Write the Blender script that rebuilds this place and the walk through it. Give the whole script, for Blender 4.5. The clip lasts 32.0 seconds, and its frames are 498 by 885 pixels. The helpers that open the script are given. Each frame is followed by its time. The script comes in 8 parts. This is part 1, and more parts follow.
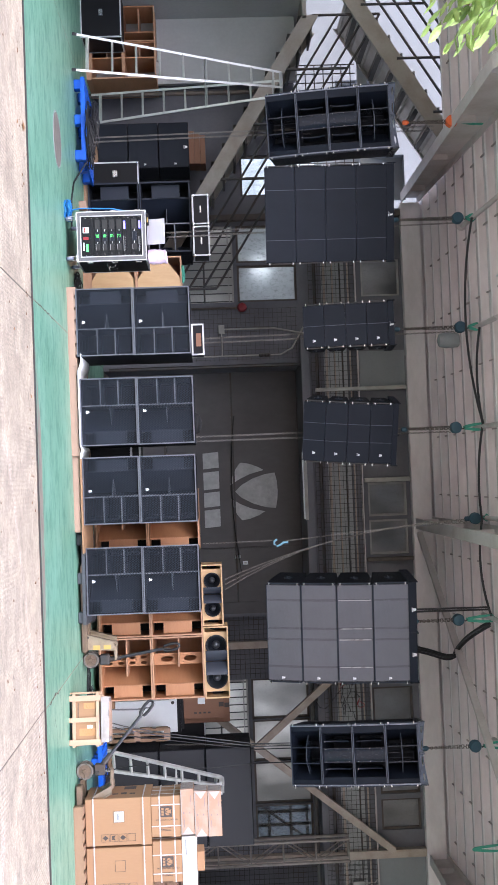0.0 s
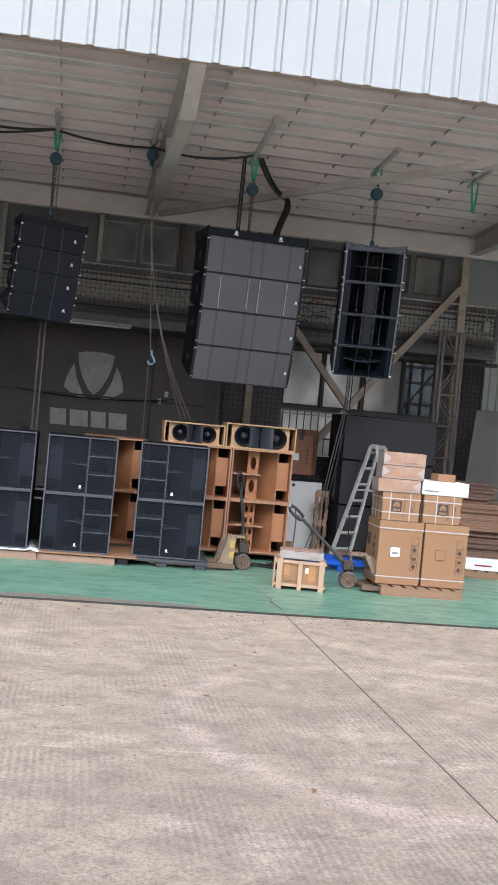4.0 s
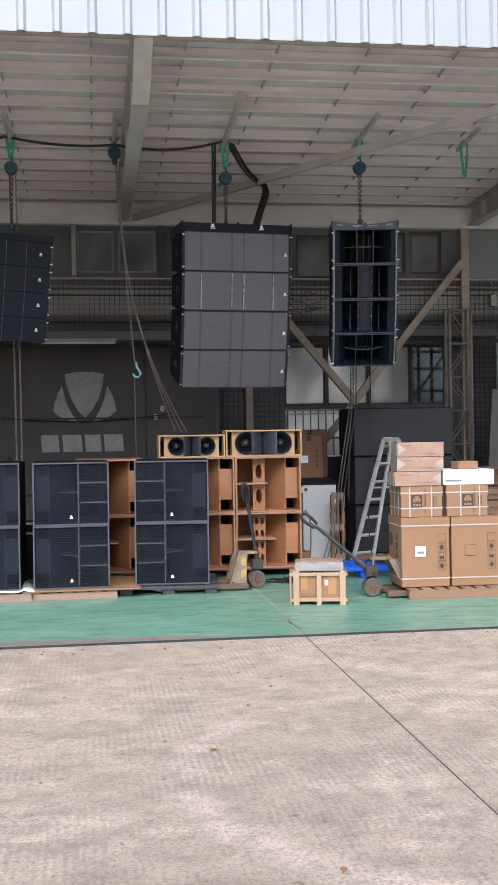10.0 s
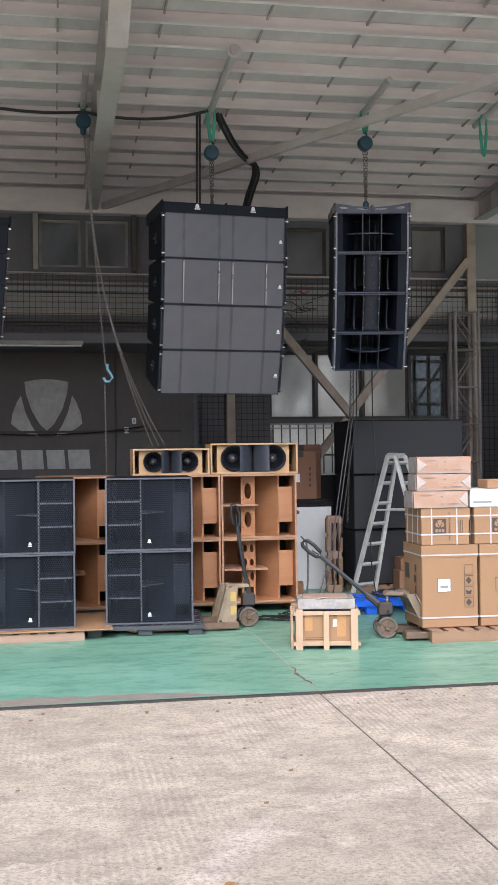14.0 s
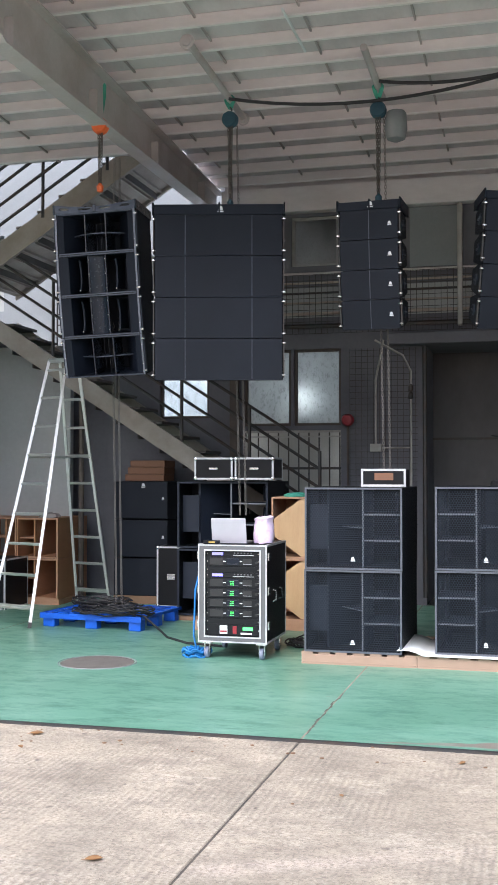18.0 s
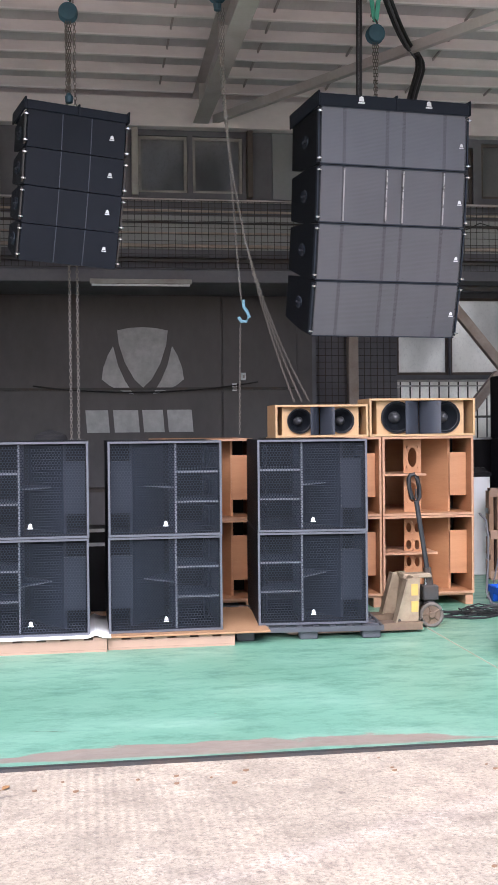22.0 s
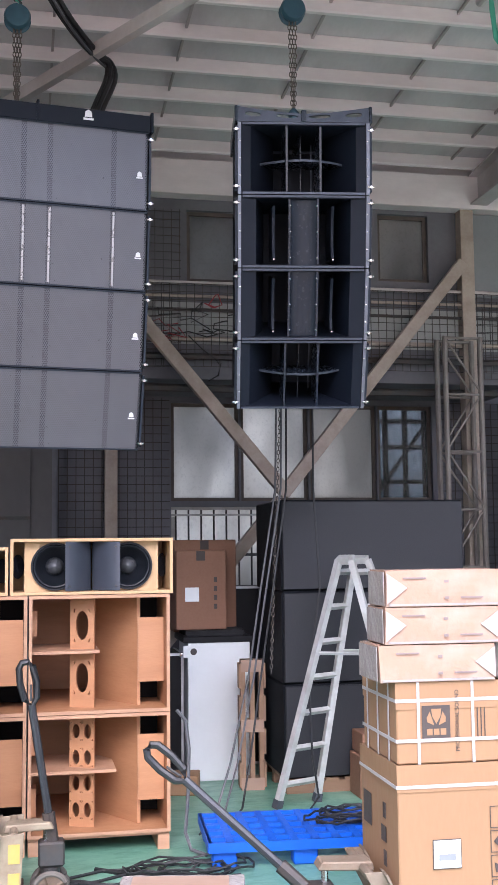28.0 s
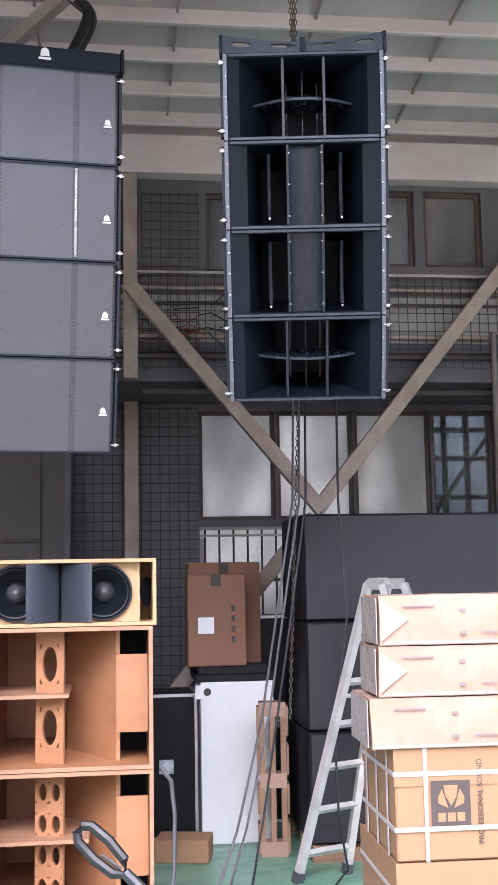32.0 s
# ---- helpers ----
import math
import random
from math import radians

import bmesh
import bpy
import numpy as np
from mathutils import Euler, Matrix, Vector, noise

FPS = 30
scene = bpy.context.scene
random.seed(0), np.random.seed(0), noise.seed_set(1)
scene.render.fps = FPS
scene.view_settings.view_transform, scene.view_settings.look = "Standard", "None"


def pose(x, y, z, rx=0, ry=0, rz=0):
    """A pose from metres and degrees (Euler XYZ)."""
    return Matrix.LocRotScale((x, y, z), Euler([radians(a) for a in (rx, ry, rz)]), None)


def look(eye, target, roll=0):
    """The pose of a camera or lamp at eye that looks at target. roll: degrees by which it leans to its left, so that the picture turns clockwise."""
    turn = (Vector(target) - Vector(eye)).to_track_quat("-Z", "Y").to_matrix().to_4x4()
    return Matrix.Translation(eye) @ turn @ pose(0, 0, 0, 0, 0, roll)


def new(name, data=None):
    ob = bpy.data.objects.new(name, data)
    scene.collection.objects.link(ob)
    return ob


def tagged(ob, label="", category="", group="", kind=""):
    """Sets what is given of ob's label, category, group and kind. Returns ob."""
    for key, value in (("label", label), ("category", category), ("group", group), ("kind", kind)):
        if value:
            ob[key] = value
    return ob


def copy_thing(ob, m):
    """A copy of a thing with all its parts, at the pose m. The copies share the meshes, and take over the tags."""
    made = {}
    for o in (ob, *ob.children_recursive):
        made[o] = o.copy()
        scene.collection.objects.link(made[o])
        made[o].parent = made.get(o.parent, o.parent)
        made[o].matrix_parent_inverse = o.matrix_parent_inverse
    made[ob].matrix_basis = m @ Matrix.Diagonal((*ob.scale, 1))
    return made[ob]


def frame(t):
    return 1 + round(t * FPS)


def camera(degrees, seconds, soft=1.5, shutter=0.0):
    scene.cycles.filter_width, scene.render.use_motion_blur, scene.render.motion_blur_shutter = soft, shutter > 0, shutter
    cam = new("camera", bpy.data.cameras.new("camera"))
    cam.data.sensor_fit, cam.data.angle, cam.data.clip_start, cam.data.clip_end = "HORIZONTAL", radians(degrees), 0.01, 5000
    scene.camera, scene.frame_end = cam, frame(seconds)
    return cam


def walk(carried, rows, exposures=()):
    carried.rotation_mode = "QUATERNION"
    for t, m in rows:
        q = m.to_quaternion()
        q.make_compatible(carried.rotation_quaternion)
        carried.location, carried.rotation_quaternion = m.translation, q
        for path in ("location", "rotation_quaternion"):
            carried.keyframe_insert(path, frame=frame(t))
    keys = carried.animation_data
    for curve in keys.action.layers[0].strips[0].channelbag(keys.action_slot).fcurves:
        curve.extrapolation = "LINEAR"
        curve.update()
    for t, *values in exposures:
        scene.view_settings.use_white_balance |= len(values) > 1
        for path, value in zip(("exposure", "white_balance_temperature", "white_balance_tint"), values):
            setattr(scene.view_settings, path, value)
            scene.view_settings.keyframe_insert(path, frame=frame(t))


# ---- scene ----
cam = camera(25.5, 32.0, 1.2)
PATH = [
    (0, (-2.214, -10.924, 1.713), (-2.274, -8.926, 1.782), 87.9),
    (0.5, (-2.612, -10.859, 1.966), (-2.615, -8.859, 1.994), 84.7),
    (1, (-2.731, -10.835, 2.05), (-2.706, -8.836, 2.067), 77.7),
    (1.5, (-2.597, -10.836, 1.943), (-2.566, -8.837, 1.984), 66.5),
    (2, (-2.296, -10.818, 1.778), (-2.261, -8.82, 1.849), 51.7),
    (2.5, (-2.311, -10.813, 1.88), (-2.201, -8.816, 1.932), 36.0),
    (3, (-2.356, -10.761, 1.857), (-2.165, -8.771, 1.891), 22.0),
    (3.5, (-2.353, -10.712, 1.858), (-2.09, -8.73, 1.854), 11.7),
    (4, (-2.24, -10.66, 1.826), (-1.922, -8.686, 1.796), 5.3),
    (4.5, (-2.12, -10.547, 1.851), (-1.758, -8.58, 1.794), 2.1),
    (6.5, (-1.981, -10.122, 1.786), (-1.596, -8.16, 1.757), -0.9),
    (7, (-1.881, -10.002, 1.751), (-1.521, -8.035, 1.729), -1.0),
    (7.5, (-1.771, -9.926, 1.783), (-1.435, -7.954, 1.761), -1.1),
    (8, (-1.73, -9.904, 1.778), (-1.411, -7.929, 1.758), -1.4),
    (8.5, (-1.721, -9.838, 1.779), (-1.411, -7.862, 1.763), -1.5),
    (9, (-1.764, -9.764, 1.82), (-1.457, -7.788, 1.8), -1.5),
    (9.5, (-1.794, -9.696, 1.804), (-1.495, -7.718, 1.786), -1.3),
    (10, (-1.857, -9.61, 1.788), (-1.573, -7.63, 1.774), -0.9),
    (10.5, (-1.89, -9.52, 1.769), (-1.634, -7.536, 1.758), -0.4),
    (11, (-1.854, -9.362, 1.781), (-1.633, -7.374, 1.769), -0.1),
    (11.5, (-1.828, -9.205, 1.773), (-1.629, -7.215, 1.768), -0.2),
    (12, (-1.861, -9.082, 1.749), (-1.66, -7.092, 1.752), -0.3),
    (12.5, (-1.946, -8.951, 1.768), (-1.716, -6.964, 1.773), -0.5),
    (13, (-2.047, -8.845, 1.804), (-1.756, -6.867, 1.804), -0.6),
    (13.5, (-1.861, -7.95, 1.701), (-1.505, -5.982, 1.722), -0.7),
    (15.5, (-2.113, -7.566, 1.7), (-1.943, -5.573, 1.728), -0.7),
    (16, (-2.238, -7.419, 1.699), (-2.238, -5.42, 1.729), -0.7),
    (16.5, (-2.37, -7.141, 1.652), (-2.543, -5.149, 1.692), -0.6),
    (17, (-2.449, -6.888, 1.605), (-2.768, -4.914, 1.658), -0.5),
    (17.5, (-2.472, -6.773, 1.633), (-2.922, -4.825, 1.686), -0.3),
    (18, (-2.602, -6.644, 1.631), (-3.118, -4.713, 1.687), -0.0),
    (18.5, (-2.706, -6.546, 1.626), (-3.243, -4.621, 1.68), 0.0),
    (19, (-2.738, -6.396, 1.577), (-3.253, -4.464, 1.626), -0.1),
    (19.5, (-2.716, -6.19, 1.615), (-3.168, -4.242, 1.643), -0.3),
    (20, (-2.711, -6.031, 1.598), (-3.043, -4.058, 1.604), -0.6),
    (20.5, (-2.78, -5.865, 1.609), (-2.972, -3.875, 1.586), -0.8),
    (21, (-2.808, -5.733, 1.607), (-2.863, -3.735, 1.559), -0.9),
    (21.5, (-2.704, -5.501, 1.552), (-2.621, -3.503, 1.507), -0.8),
    (22, (-2.703, -5.318, 1.603), (-2.4, -3.341, 1.576), -0.6),
    (22.5, (-2.654, -5.144, 1.679), (-2.178, -3.202, 1.678), -0.6),
    (23, (-2.475, -4.542, 1.768), (-1.882, -2.632, 1.791), -0.7),
    (23.5, (-2.232, -4.206, 1.785), (-1.569, -2.32, 1.845), -0.7),
    (24, (-1.908, -4.023, 1.783), (-1.249, -2.137, 1.874), -0.6),
    (24.5, (-1.707, -3.829, 1.821), (-1.05, -1.942, 1.919), 0.1),
    (25, (-1.418, -3.653, 1.815), (-0.806, -1.752, 1.927), 0.4),
    (25.5, (-1.073, -3.533, 1.825), (-0.513, -1.617, 1.953), 0.9),
    (27.5, (-0.228, -2.819, 1.78), (0.193, -0.869, 1.968), -0.1),
    (28, (-0.098, -2.611, 1.777), (0.300, -0.657, 1.969), -0.6),
    (28.5, (0.055, -2.453, 1.759), (0.408, -0.494, 1.961), -0.7),
    (29, (0.248, -2.309, 1.763), (0.563, -0.348, 1.975), -0.6),
    (29.5, (0.343, -2.175, 1.784), (0.636, -0.21, 2.005), -0.3),
    (30, (0.383, -1.997, 1.801), (0.669, -0.033, 2.04), -0.2),
    (30.5, (0.454, -1.893, 1.806), (0.719, 0.072, 2.053), -0.2),
    (31, (0.568, -1.797, 1.775), (0.817, 0.168, 2.029), -0.4),
    (31.5, (0.615, -1.673, 1.754), (0.855, 0.294, 1.997), -0.7),
    (32, (0.579, -1.536, 1.744), (0.821, 0.43, 1.986), -1.0),
]
walk(cam, [(t, look(eye, target, roll)) for t, eye, target, roll in PATH], [(0, 1.15, 5650, 19), (2, 0.88, 5780, 16), (4, 0.47, 5880, 15), (8, 0.5, 5850, 16), (13, 0.7, 5850, 15), (16, 0.85, 5750, 13), (20, 1.04, 5750, 12), (22, 1.22, 5780, 19), (24, 1.24, 5650, 22), (25.5, 1.18, 5600, 22), (28, 1.38, 5580, 21), (32, 1.55, 5700, 23)])

world = bpy.data.worlds.new("sky")
scene.world = world
world.use_nodes = True
sky = world.node_tree.nodes.new("ShaderNodeTexSky")
sky.sky_type, sky.sun_disc, sky.sun_elevation, sky.sun_rotation = "NISHITA", False, radians(47), radians(192)
sky.air_density, sky.dust_density, sky.ozone_density = 1.0, 4.0, 0.6
world.node_tree.links.new(sky.outputs[0], world.node_tree.nodes["Background"].inputs[0])
world.node_tree.nodes["Background"].inputs[1].default_value = 0.15
sun = new("sun", bpy.data.lights.new("sun", "SUN"))
sun.data.energy, sun.data.angle, sun.data.color = 2.1, radians(55), (1.0, 0.95, 0.89)
sun.matrix_world = look((-2.2, -10.6, 11.6), (0, 0, 0))


# ---- materials ----
def nodes_of(name):
    m = bpy.data.materials.new(name)
    m.use_nodes = True
    t = m.node_tree
    return m, t, t.nodes["Principled BSDF"]


def noise_node(t, vec, scale, detail=5.0, rough=0.55):
    n = t.nodes.new("ShaderNodeTexNoise")
    n.inputs["Scale"].default_value, n.inputs["Detail"].default_value, n.inputs["Roughness"].default_value = scale, detail, rough
    t.links.new(vec, n.inputs["Vector"])
    return n.outputs["Fac"]


def ramp_node(t, fac, a, b):
    r = t.nodes.new("ShaderNodeMapRange")
    r.inputs["From Min"].default_value, r.inputs["From Max"].default_value = a, b
    t.links.new(fac, r.inputs["Value"])
    return r.outputs["Result"]


def mix_node(t, fac, a, b, kind="MIX"):
    n = t.nodes.new("ShaderNodeMix")
    n.data_type, n.blend_type = "RGBA", kind
    for sock, v in ((n.inputs["Factor"], fac), (n.inputs["A"], a), (n.inputs["B"], b)):
        if isinstance(v, (int, float)):
            sock.default_value = v
        elif isinstance(v, tuple):
            sock.default_value = (*v, 1)
        else:
            t.links.new(v, sock)
    return n.outputs["Result"]


def math_node(t, op, a, b=0.0):
    n = t.nodes.new("ShaderNodeMath")
    n.operation = op
    for sock, v in ((n.inputs[0], a), (n.inputs[1], b)):
        if isinstance(v, (int, float)):
            sock.default_value = v
        else:
            t.links.new(v, sock)
    return n.outputs[0]


def coords(t, stretch=(1, 1, 1), kind="Object"):
    c = t.nodes.new("ShaderNodeTexCoord")
    m = t.nodes.new("ShaderNodeMapping")
    m.inputs["Scale"].default_value = stretch
    t.links.new(c.outputs[kind], m.inputs["Vector"])
    return m.outputs["Vector"]


def bump_node(t, b, height, strength, dist=0.01):
    n = t.nodes.new("ShaderNodeBump")
    n.inputs["Strength"].default_value, n.inputs["Distance"].default_value = strength, dist
    t.links.new(height, n.inputs["Height"])
    t.links.new(n.outputs["Normal"], b.inputs["Normal"])


def pm(name, c, rough=0.6, metal=0.0, c2=None, s1=1.6, s2=35.0, amt=0.6, grain=0.12, bump=0.12, stretch=(1, 1, 1), each=0.0, spec=0.5):
    """A surface with large stains, fine grain and light relief."""
    m, t, b = nodes_of(name)
    v = coords(t, stretch)
    c2 = c2 or tuple(x * 0.6 for x in c)
    big = ramp_node(t, noise_node(t, v, s1, 6), 0.42, 0.7)
    fine = noise_node(t, v, s2, 4)
    col = mix_node(t, math_node(t, "MULTIPLY", big, amt), c, c2)
    col = mix_node(t, math_node(t, "MULTIPLY", fine, grain * 2), col, tuple(x * 0.45 for x in c))
    if each:
        info = t.nodes.new("ShaderNodeObjectInfo")
        col = mix_node(t, math_node(t, "MULTIPLY", info.outputs["Random"], each), col, tuple(x * 0.5 for x in c))
    t.links.new(col, b.inputs["Base Color"])
    r = math_node(t, "ADD", math_node(t, "MULTIPLY", math_node(t, "SUBTRACT", fine, 0.5), 0.25), rough)
    t.links.new(r, b.inputs["Roughness"])
    b.inputs["Metallic"].default_value = metal
    b.inputs["Specular IOR Level"].default_value = spec
    if bump:
        bump_node(t, b, fine, bump)
    return m


CABINET = pm("cabinet_paint", (0.009, 0.0125, 0.022), 0.5, c2=(0.012, 0.016, 0.026), s2=180, bump=0.25, grain=0.1, spec=0.22)
CABINET_SIDE = pm("cabinet_side_paint", (0.009, 0.0105, 0.0145), 0.6, s2=220, bump=0.3, spec=0.22)
INNER = pm("horn_inside_paint", (0.018, 0.023, 0.036), 0.45, s2=60, bump=0.05, grain=0.06, spec=0.22)
HORN = pm("horn_plate_paint", (0.02, 0.027, 0.043), 0.26, s2=60, bump=0.01, grain=0.03)
GRILLE_STEEL = pm("grille_steel", (0.036, 0.044, 0.06), 0.45, 0.3, s2=90, bump=0.05, spec=0.22)
GRILLE_BLACK = pm("grille_black", (0.014, 0.0175, 0.027), 0.45, 0.1, s2=260, bump=0.35, spec=0.22)
RIM = pm("grille_rim_steel", (0.12, 0.13, 0.155), 0.45, 0.5, s2=60, bump=0.05)
CHROME = pm("worn_chrome", (0.72, 0.73, 0.75), 0.25, 1.0, s2=60, bump=0.03, grain=0.05)
ALU = pm("ladder_aluminium", (0.72, 0.72, 0.7), 0.42, 0.75, c2=(0.5, 0.49, 0.46), s1=5, s2=70, bump=0.06)
WHITE_MARK = pm("white_badge", (0.85, 0.86, 0.88), 0.5, bump=0.0, grain=0.02, amt=0.1)
PLY = pm("plywood_face", (0.46, 0.225, 0.108), 0.55, c2=(0.33, 0.145, 0.065), s1=2.2, s2=26, stretch=(1, 1, 5), bump=0.08, each=0.18)
PLY_PALE = pm("plywood_pale", (0.56, 0.37, 0.19), 0.55, c2=(0.48, 0.29, 0.135), s1=2.5, s2=28, stretch=(6, 1, 1), bump=0.06)
PLY_EDGE = pm("plywood_edge", (0.47, 0.27, 0.16), 0.65, c2=(0.34, 0.17, 0.1), s1=6, s2=50, stretch=(1, 1, 3), bump=0.1)
PINE = pm("raw_pine", (0.5, 0.35, 0.235), 0.65, c2=(0.4, 0.255, 0.155), s1=3, s2=40, stretch=(1, 1, 0.25), bump=0.1, each=0.2)
OLDWOOD = pm("old_pallet_wood", (0.31, 0.19, 0.115), 0.8, c2=(0.15, 0.085, 0.055), s1=3, s2=40, stretch=(0.4, 1, 1), bump=0.2, each=0.35)
PALEWOOD = pm("pale_pallet_wood", (0.38, 0.255, 0.185), 0.75, c2=(0.28, 0.175, 0.125), s1=4, s2=40, stretch=(0.3, 1, 1), bump=0.15, each=0.25)
CARTON = pm("corrugated_carton", (0.32, 0.185, 0.096), 0.75, c2=(0.28, 0.155, 0.078), s1=1.8, s2=50, stretch=(1, 1, 0.3), bump=0.06, grain=0.06, each=0.1)
CARTON_RED = pm("brown_carton", (0.24, 0.12, 0.07), 0.75, c2=(0.19, 0.095, 0.055), s1=2, s2=50, bump=0.06)
CARTON_DARK = pm("dark_cardboard", (0.17, 0.1, 0.075), 0.85, c2=(0.1, 0.065, 0.05), s1=4, s2=60, bump=0.2, each=0.35)
TAPE = pm("white_strap", (0.5, 0.475, 0.47), 0.4, s2=80, bump=0.03, grain=0.04)
INK = pm("dark_print", (0.07, 0.055, 0.05), 0.7, bump=0.0)
BROWN_TAPE = pm("brown_tape", (0.45, 0.24, 0.1), 0.3, bump=0.02)
BLUE_PLASTIC = pm("blue_plastic", (0.012, 0.11, 0.62), 0.42, c2=(0.01, 0.075, 0.45), s1=4, s2=50, bump=0.06)
BLUE_CABLE = pm("blue_cable", (0.03, 0.22, 0.6), 0.5, bump=0.03)
RUBBER = pm("black_rubber", (0.018, 0.018, 0.018), 0.6, bump=0.05)
STEEL_DARK = pm("dark_steel", (0.06, 0.06, 0.06), 0.55, 0.4, c2=(0.1, 0.06, 0.04), s1=5, bump=0.1)
STEEL_PAINT = pm("old_painted_steel", (0.6, 0.555, 0.545), 0.6, 0.1, c2=(0.42, 0.365, 0.33), s1=2.5, s2=30, stretch=(1, 1, 1), bump=0.1)
BRACE_PAINT = pm("dusty_brace_steel", (0.46, 0.39, 0.33), 0.7, 0.1, c2=(0.28, 0.21, 0.16), s1=5, s2=40, bump=0.12)
PURLIN = pm("dusty_purlin", (0.86, 0.8, 0.79), 0.65, 0.0, c2=(0.58, 0.515, 0.505), s1=2.2, s2=24, stretch=(0.4, 1, 1), bump=0.1)
# Lip paint is paler than the web to carry light bounced off the yard.
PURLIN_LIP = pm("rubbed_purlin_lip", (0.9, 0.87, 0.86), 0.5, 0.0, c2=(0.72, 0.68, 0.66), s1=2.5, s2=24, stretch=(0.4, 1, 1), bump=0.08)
TIE_STEEL = pm("dark_tie_steel", (0.42, 0.385, 0.38), 0.7, 0.1, c2=(0.4, 0.34, 0.3), s1=4, bump=0.1)
ROOF_SHEET = pm("roof_sheet", (0.68, 0.645, 0.655), 0.6, 0.0, c2=(0.42, 0.385, 0.395), s1=1.4, s2=24, stretch=(1.6, 0.6, 1), bump=0.08)
CLADDING = pm("white_cladding", (0.39, 0.44, 0.45), 0.45, c2=(0.355, 0.405, 0.415), s1=0.8, s2=14, bump=0.02, grain=0.03)
JACK_PAINT = pm("worn_jack_paint", (0.33, 0.27, 0.19), 0.55, 0.3, c2=(0.14, 0.08, 0.05), s1=9, s2=40, bump=0.15)
JACK_RUST = pm("rusty_fork_steel", (0.15, 0.105, 0.075), 0.65, 0.35, c2=(0.23, 0.165, 0.105), s1=6, s2=40, bump=0.2)
YELLOW = pm("yellow_label", (0.5, 0.34, 0.08), 0.5, c2=(0.4, 0.3, 0.15), s1=12, bump=0.05)
GREEN_SLING = pm("green_sling", (0.09, 0.42, 0.3), 0.8, c2=(0.05, 0.25, 0.19), s1=9, s2=90, bump=0.2)
HOIST_BLUE = pm("teal_hoist_paint", (0.04, 0.1, 0.14), 0.45, 0.2, s1=8, bump=0.08)
ORANGE = pm("orange_hoist_paint", (0.75, 0.14, 0.03), 0.45, bump=0.05)
HOOK_BLUE = pm("pale_blue_hook", (0.25, 0.5, 0.65), 0.5, bump=0.05)
CHAIN = pm("dull_chain", (0.12, 0.108, 0.098), 0.5, 0.6, c2=(0.16, 0.12, 0.09), s1=20, bump=0.1)
CHAIN_PALE = pm("galvanised_hand_chain", (0.25, 0.235, 0.22), 0.5, 0.4, c2=(0.16, 0.13, 0.1), s1=20, bump=0.1)
CABLE = pm("black_cable", (0.02, 0.02, 0.022), 0.55, bump=0.02)
GREY_CABLE = pm("grey_cable", (0.1, 0.1, 0.107), 0.55, bump=0.02)
WALL = pm("dirty_wall", (0.165, 0.165, 0.182), 0.85, c2=(0.08, 0.08, 0.09), s1=1.1, s2=22, bump=0.15)
WALL_PALE = pm("grey_plaster", (0.42, 0.43, 0.42), 0.85, c2=(0.3, 0.305, 0.3), s1=0.8, s2=18, bump=0.1)
SHUTTER = pm("sooty_door_steel", (0.1, 0.094, 0.094), 0.6, 0.1, c2=(0.04, 0.037, 0.039), s1=0.9, s2=16, stretch=(1, 1, 0.5), bump=0.1)
LOGO_PAINT = pm("faded_logo_paint", (0.52, 0.52, 0.52), 0.7, c2=(0.3, 0.3, 0.29), s1=3.5, s2=14, bump=0.05, grain=0.3)
SLAB_EDGE = pm("slab_edge", (0.42, 0.37, 0.32), 0.8, c2=(0.28, 0.245, 0.21), s1=2, bump=0.1)
PANEL_GREY = pm("grey_board", (0.24, 0.255, 0.265), 0.6, c2=(0.18, 0.187, 0.193), s1=1.2, bump=0.05)
FRAME_PALE = pm("pale_window_frame", (0.4, 0.39, 0.36), 0.6, c2=(0.22, 0.2, 0.17), s1=5, bump=0.1)
FRAME_DARK = pm("rusty_window_frame", (0.09, 0.075, 0.065), 0.7, c2=(0.16, 0.12, 0.09), s1=6, bump=0.1)
CASE_BLACK = pm("road_case_laminate", (0.009, 0.009, 0.011), 0.45, s2=150, bump=0.1, spec=0.2)
CASE_ALU = pm("road_case_aluminium", (0.62, 0.63, 0.65), 0.4, 0.4, s1=8, bump=0.05)
WHITE_PAINT = pm("white_board", (0.74, 0.77, 0.78), 0.5, c2=(0.64, 0.67, 0.68), s1=2, bump=0.03, grain=0.04)
WRAP = pm("film_wrapped_carton", (0.4, 0.255, 0.18), 0.22, c2=(0.45, 0.35, 0.29), s1=5, s2=16, amt=0.9, bump=0.5, grain=0.06)
FOIL = pm("crinkled_film", (0.36, 0.335, 0.32), 0.2, c2=(0.26, 0.225, 0.2), s1=9, s2=28, bump=0.9, grain=0.1)
CORRUGATED = pm("grey_green_corrugated", (0.4, 0.43, 0.4), 0.6, c2=(0.28, 0.29, 0.26), s1=1.2, s2=18, stretch=(1, 1, 0.3), bump=0.06)
CREAM = pm("cream_corrugated", (0.85, 0.78, 0.64), 0.6, c2=(0.78, 0.7, 0.55), s1=1.4, stretch=(1, 1, 0.2), bump=0.04)
RED = pm("red_bell", (0.3, 0.02, 0.03), 0.5, bump=0.05)
STAIR_STEEL = pm("stair_steel", (0.34, 0.31, 0.27), 0.65, 0.1, c2=(0.2, 0.16, 0.13), s1=3, s2=30, bump=0.1)
STAIR_DARK = pm("dark_tread", (0.1, 0.09, 0.08), 0.8, s1=4, bump=0.15)
TEXTILE = pm("black_cloth", (0.015, 0.015, 0.016), 0.95, s2=120, bump=0.4)
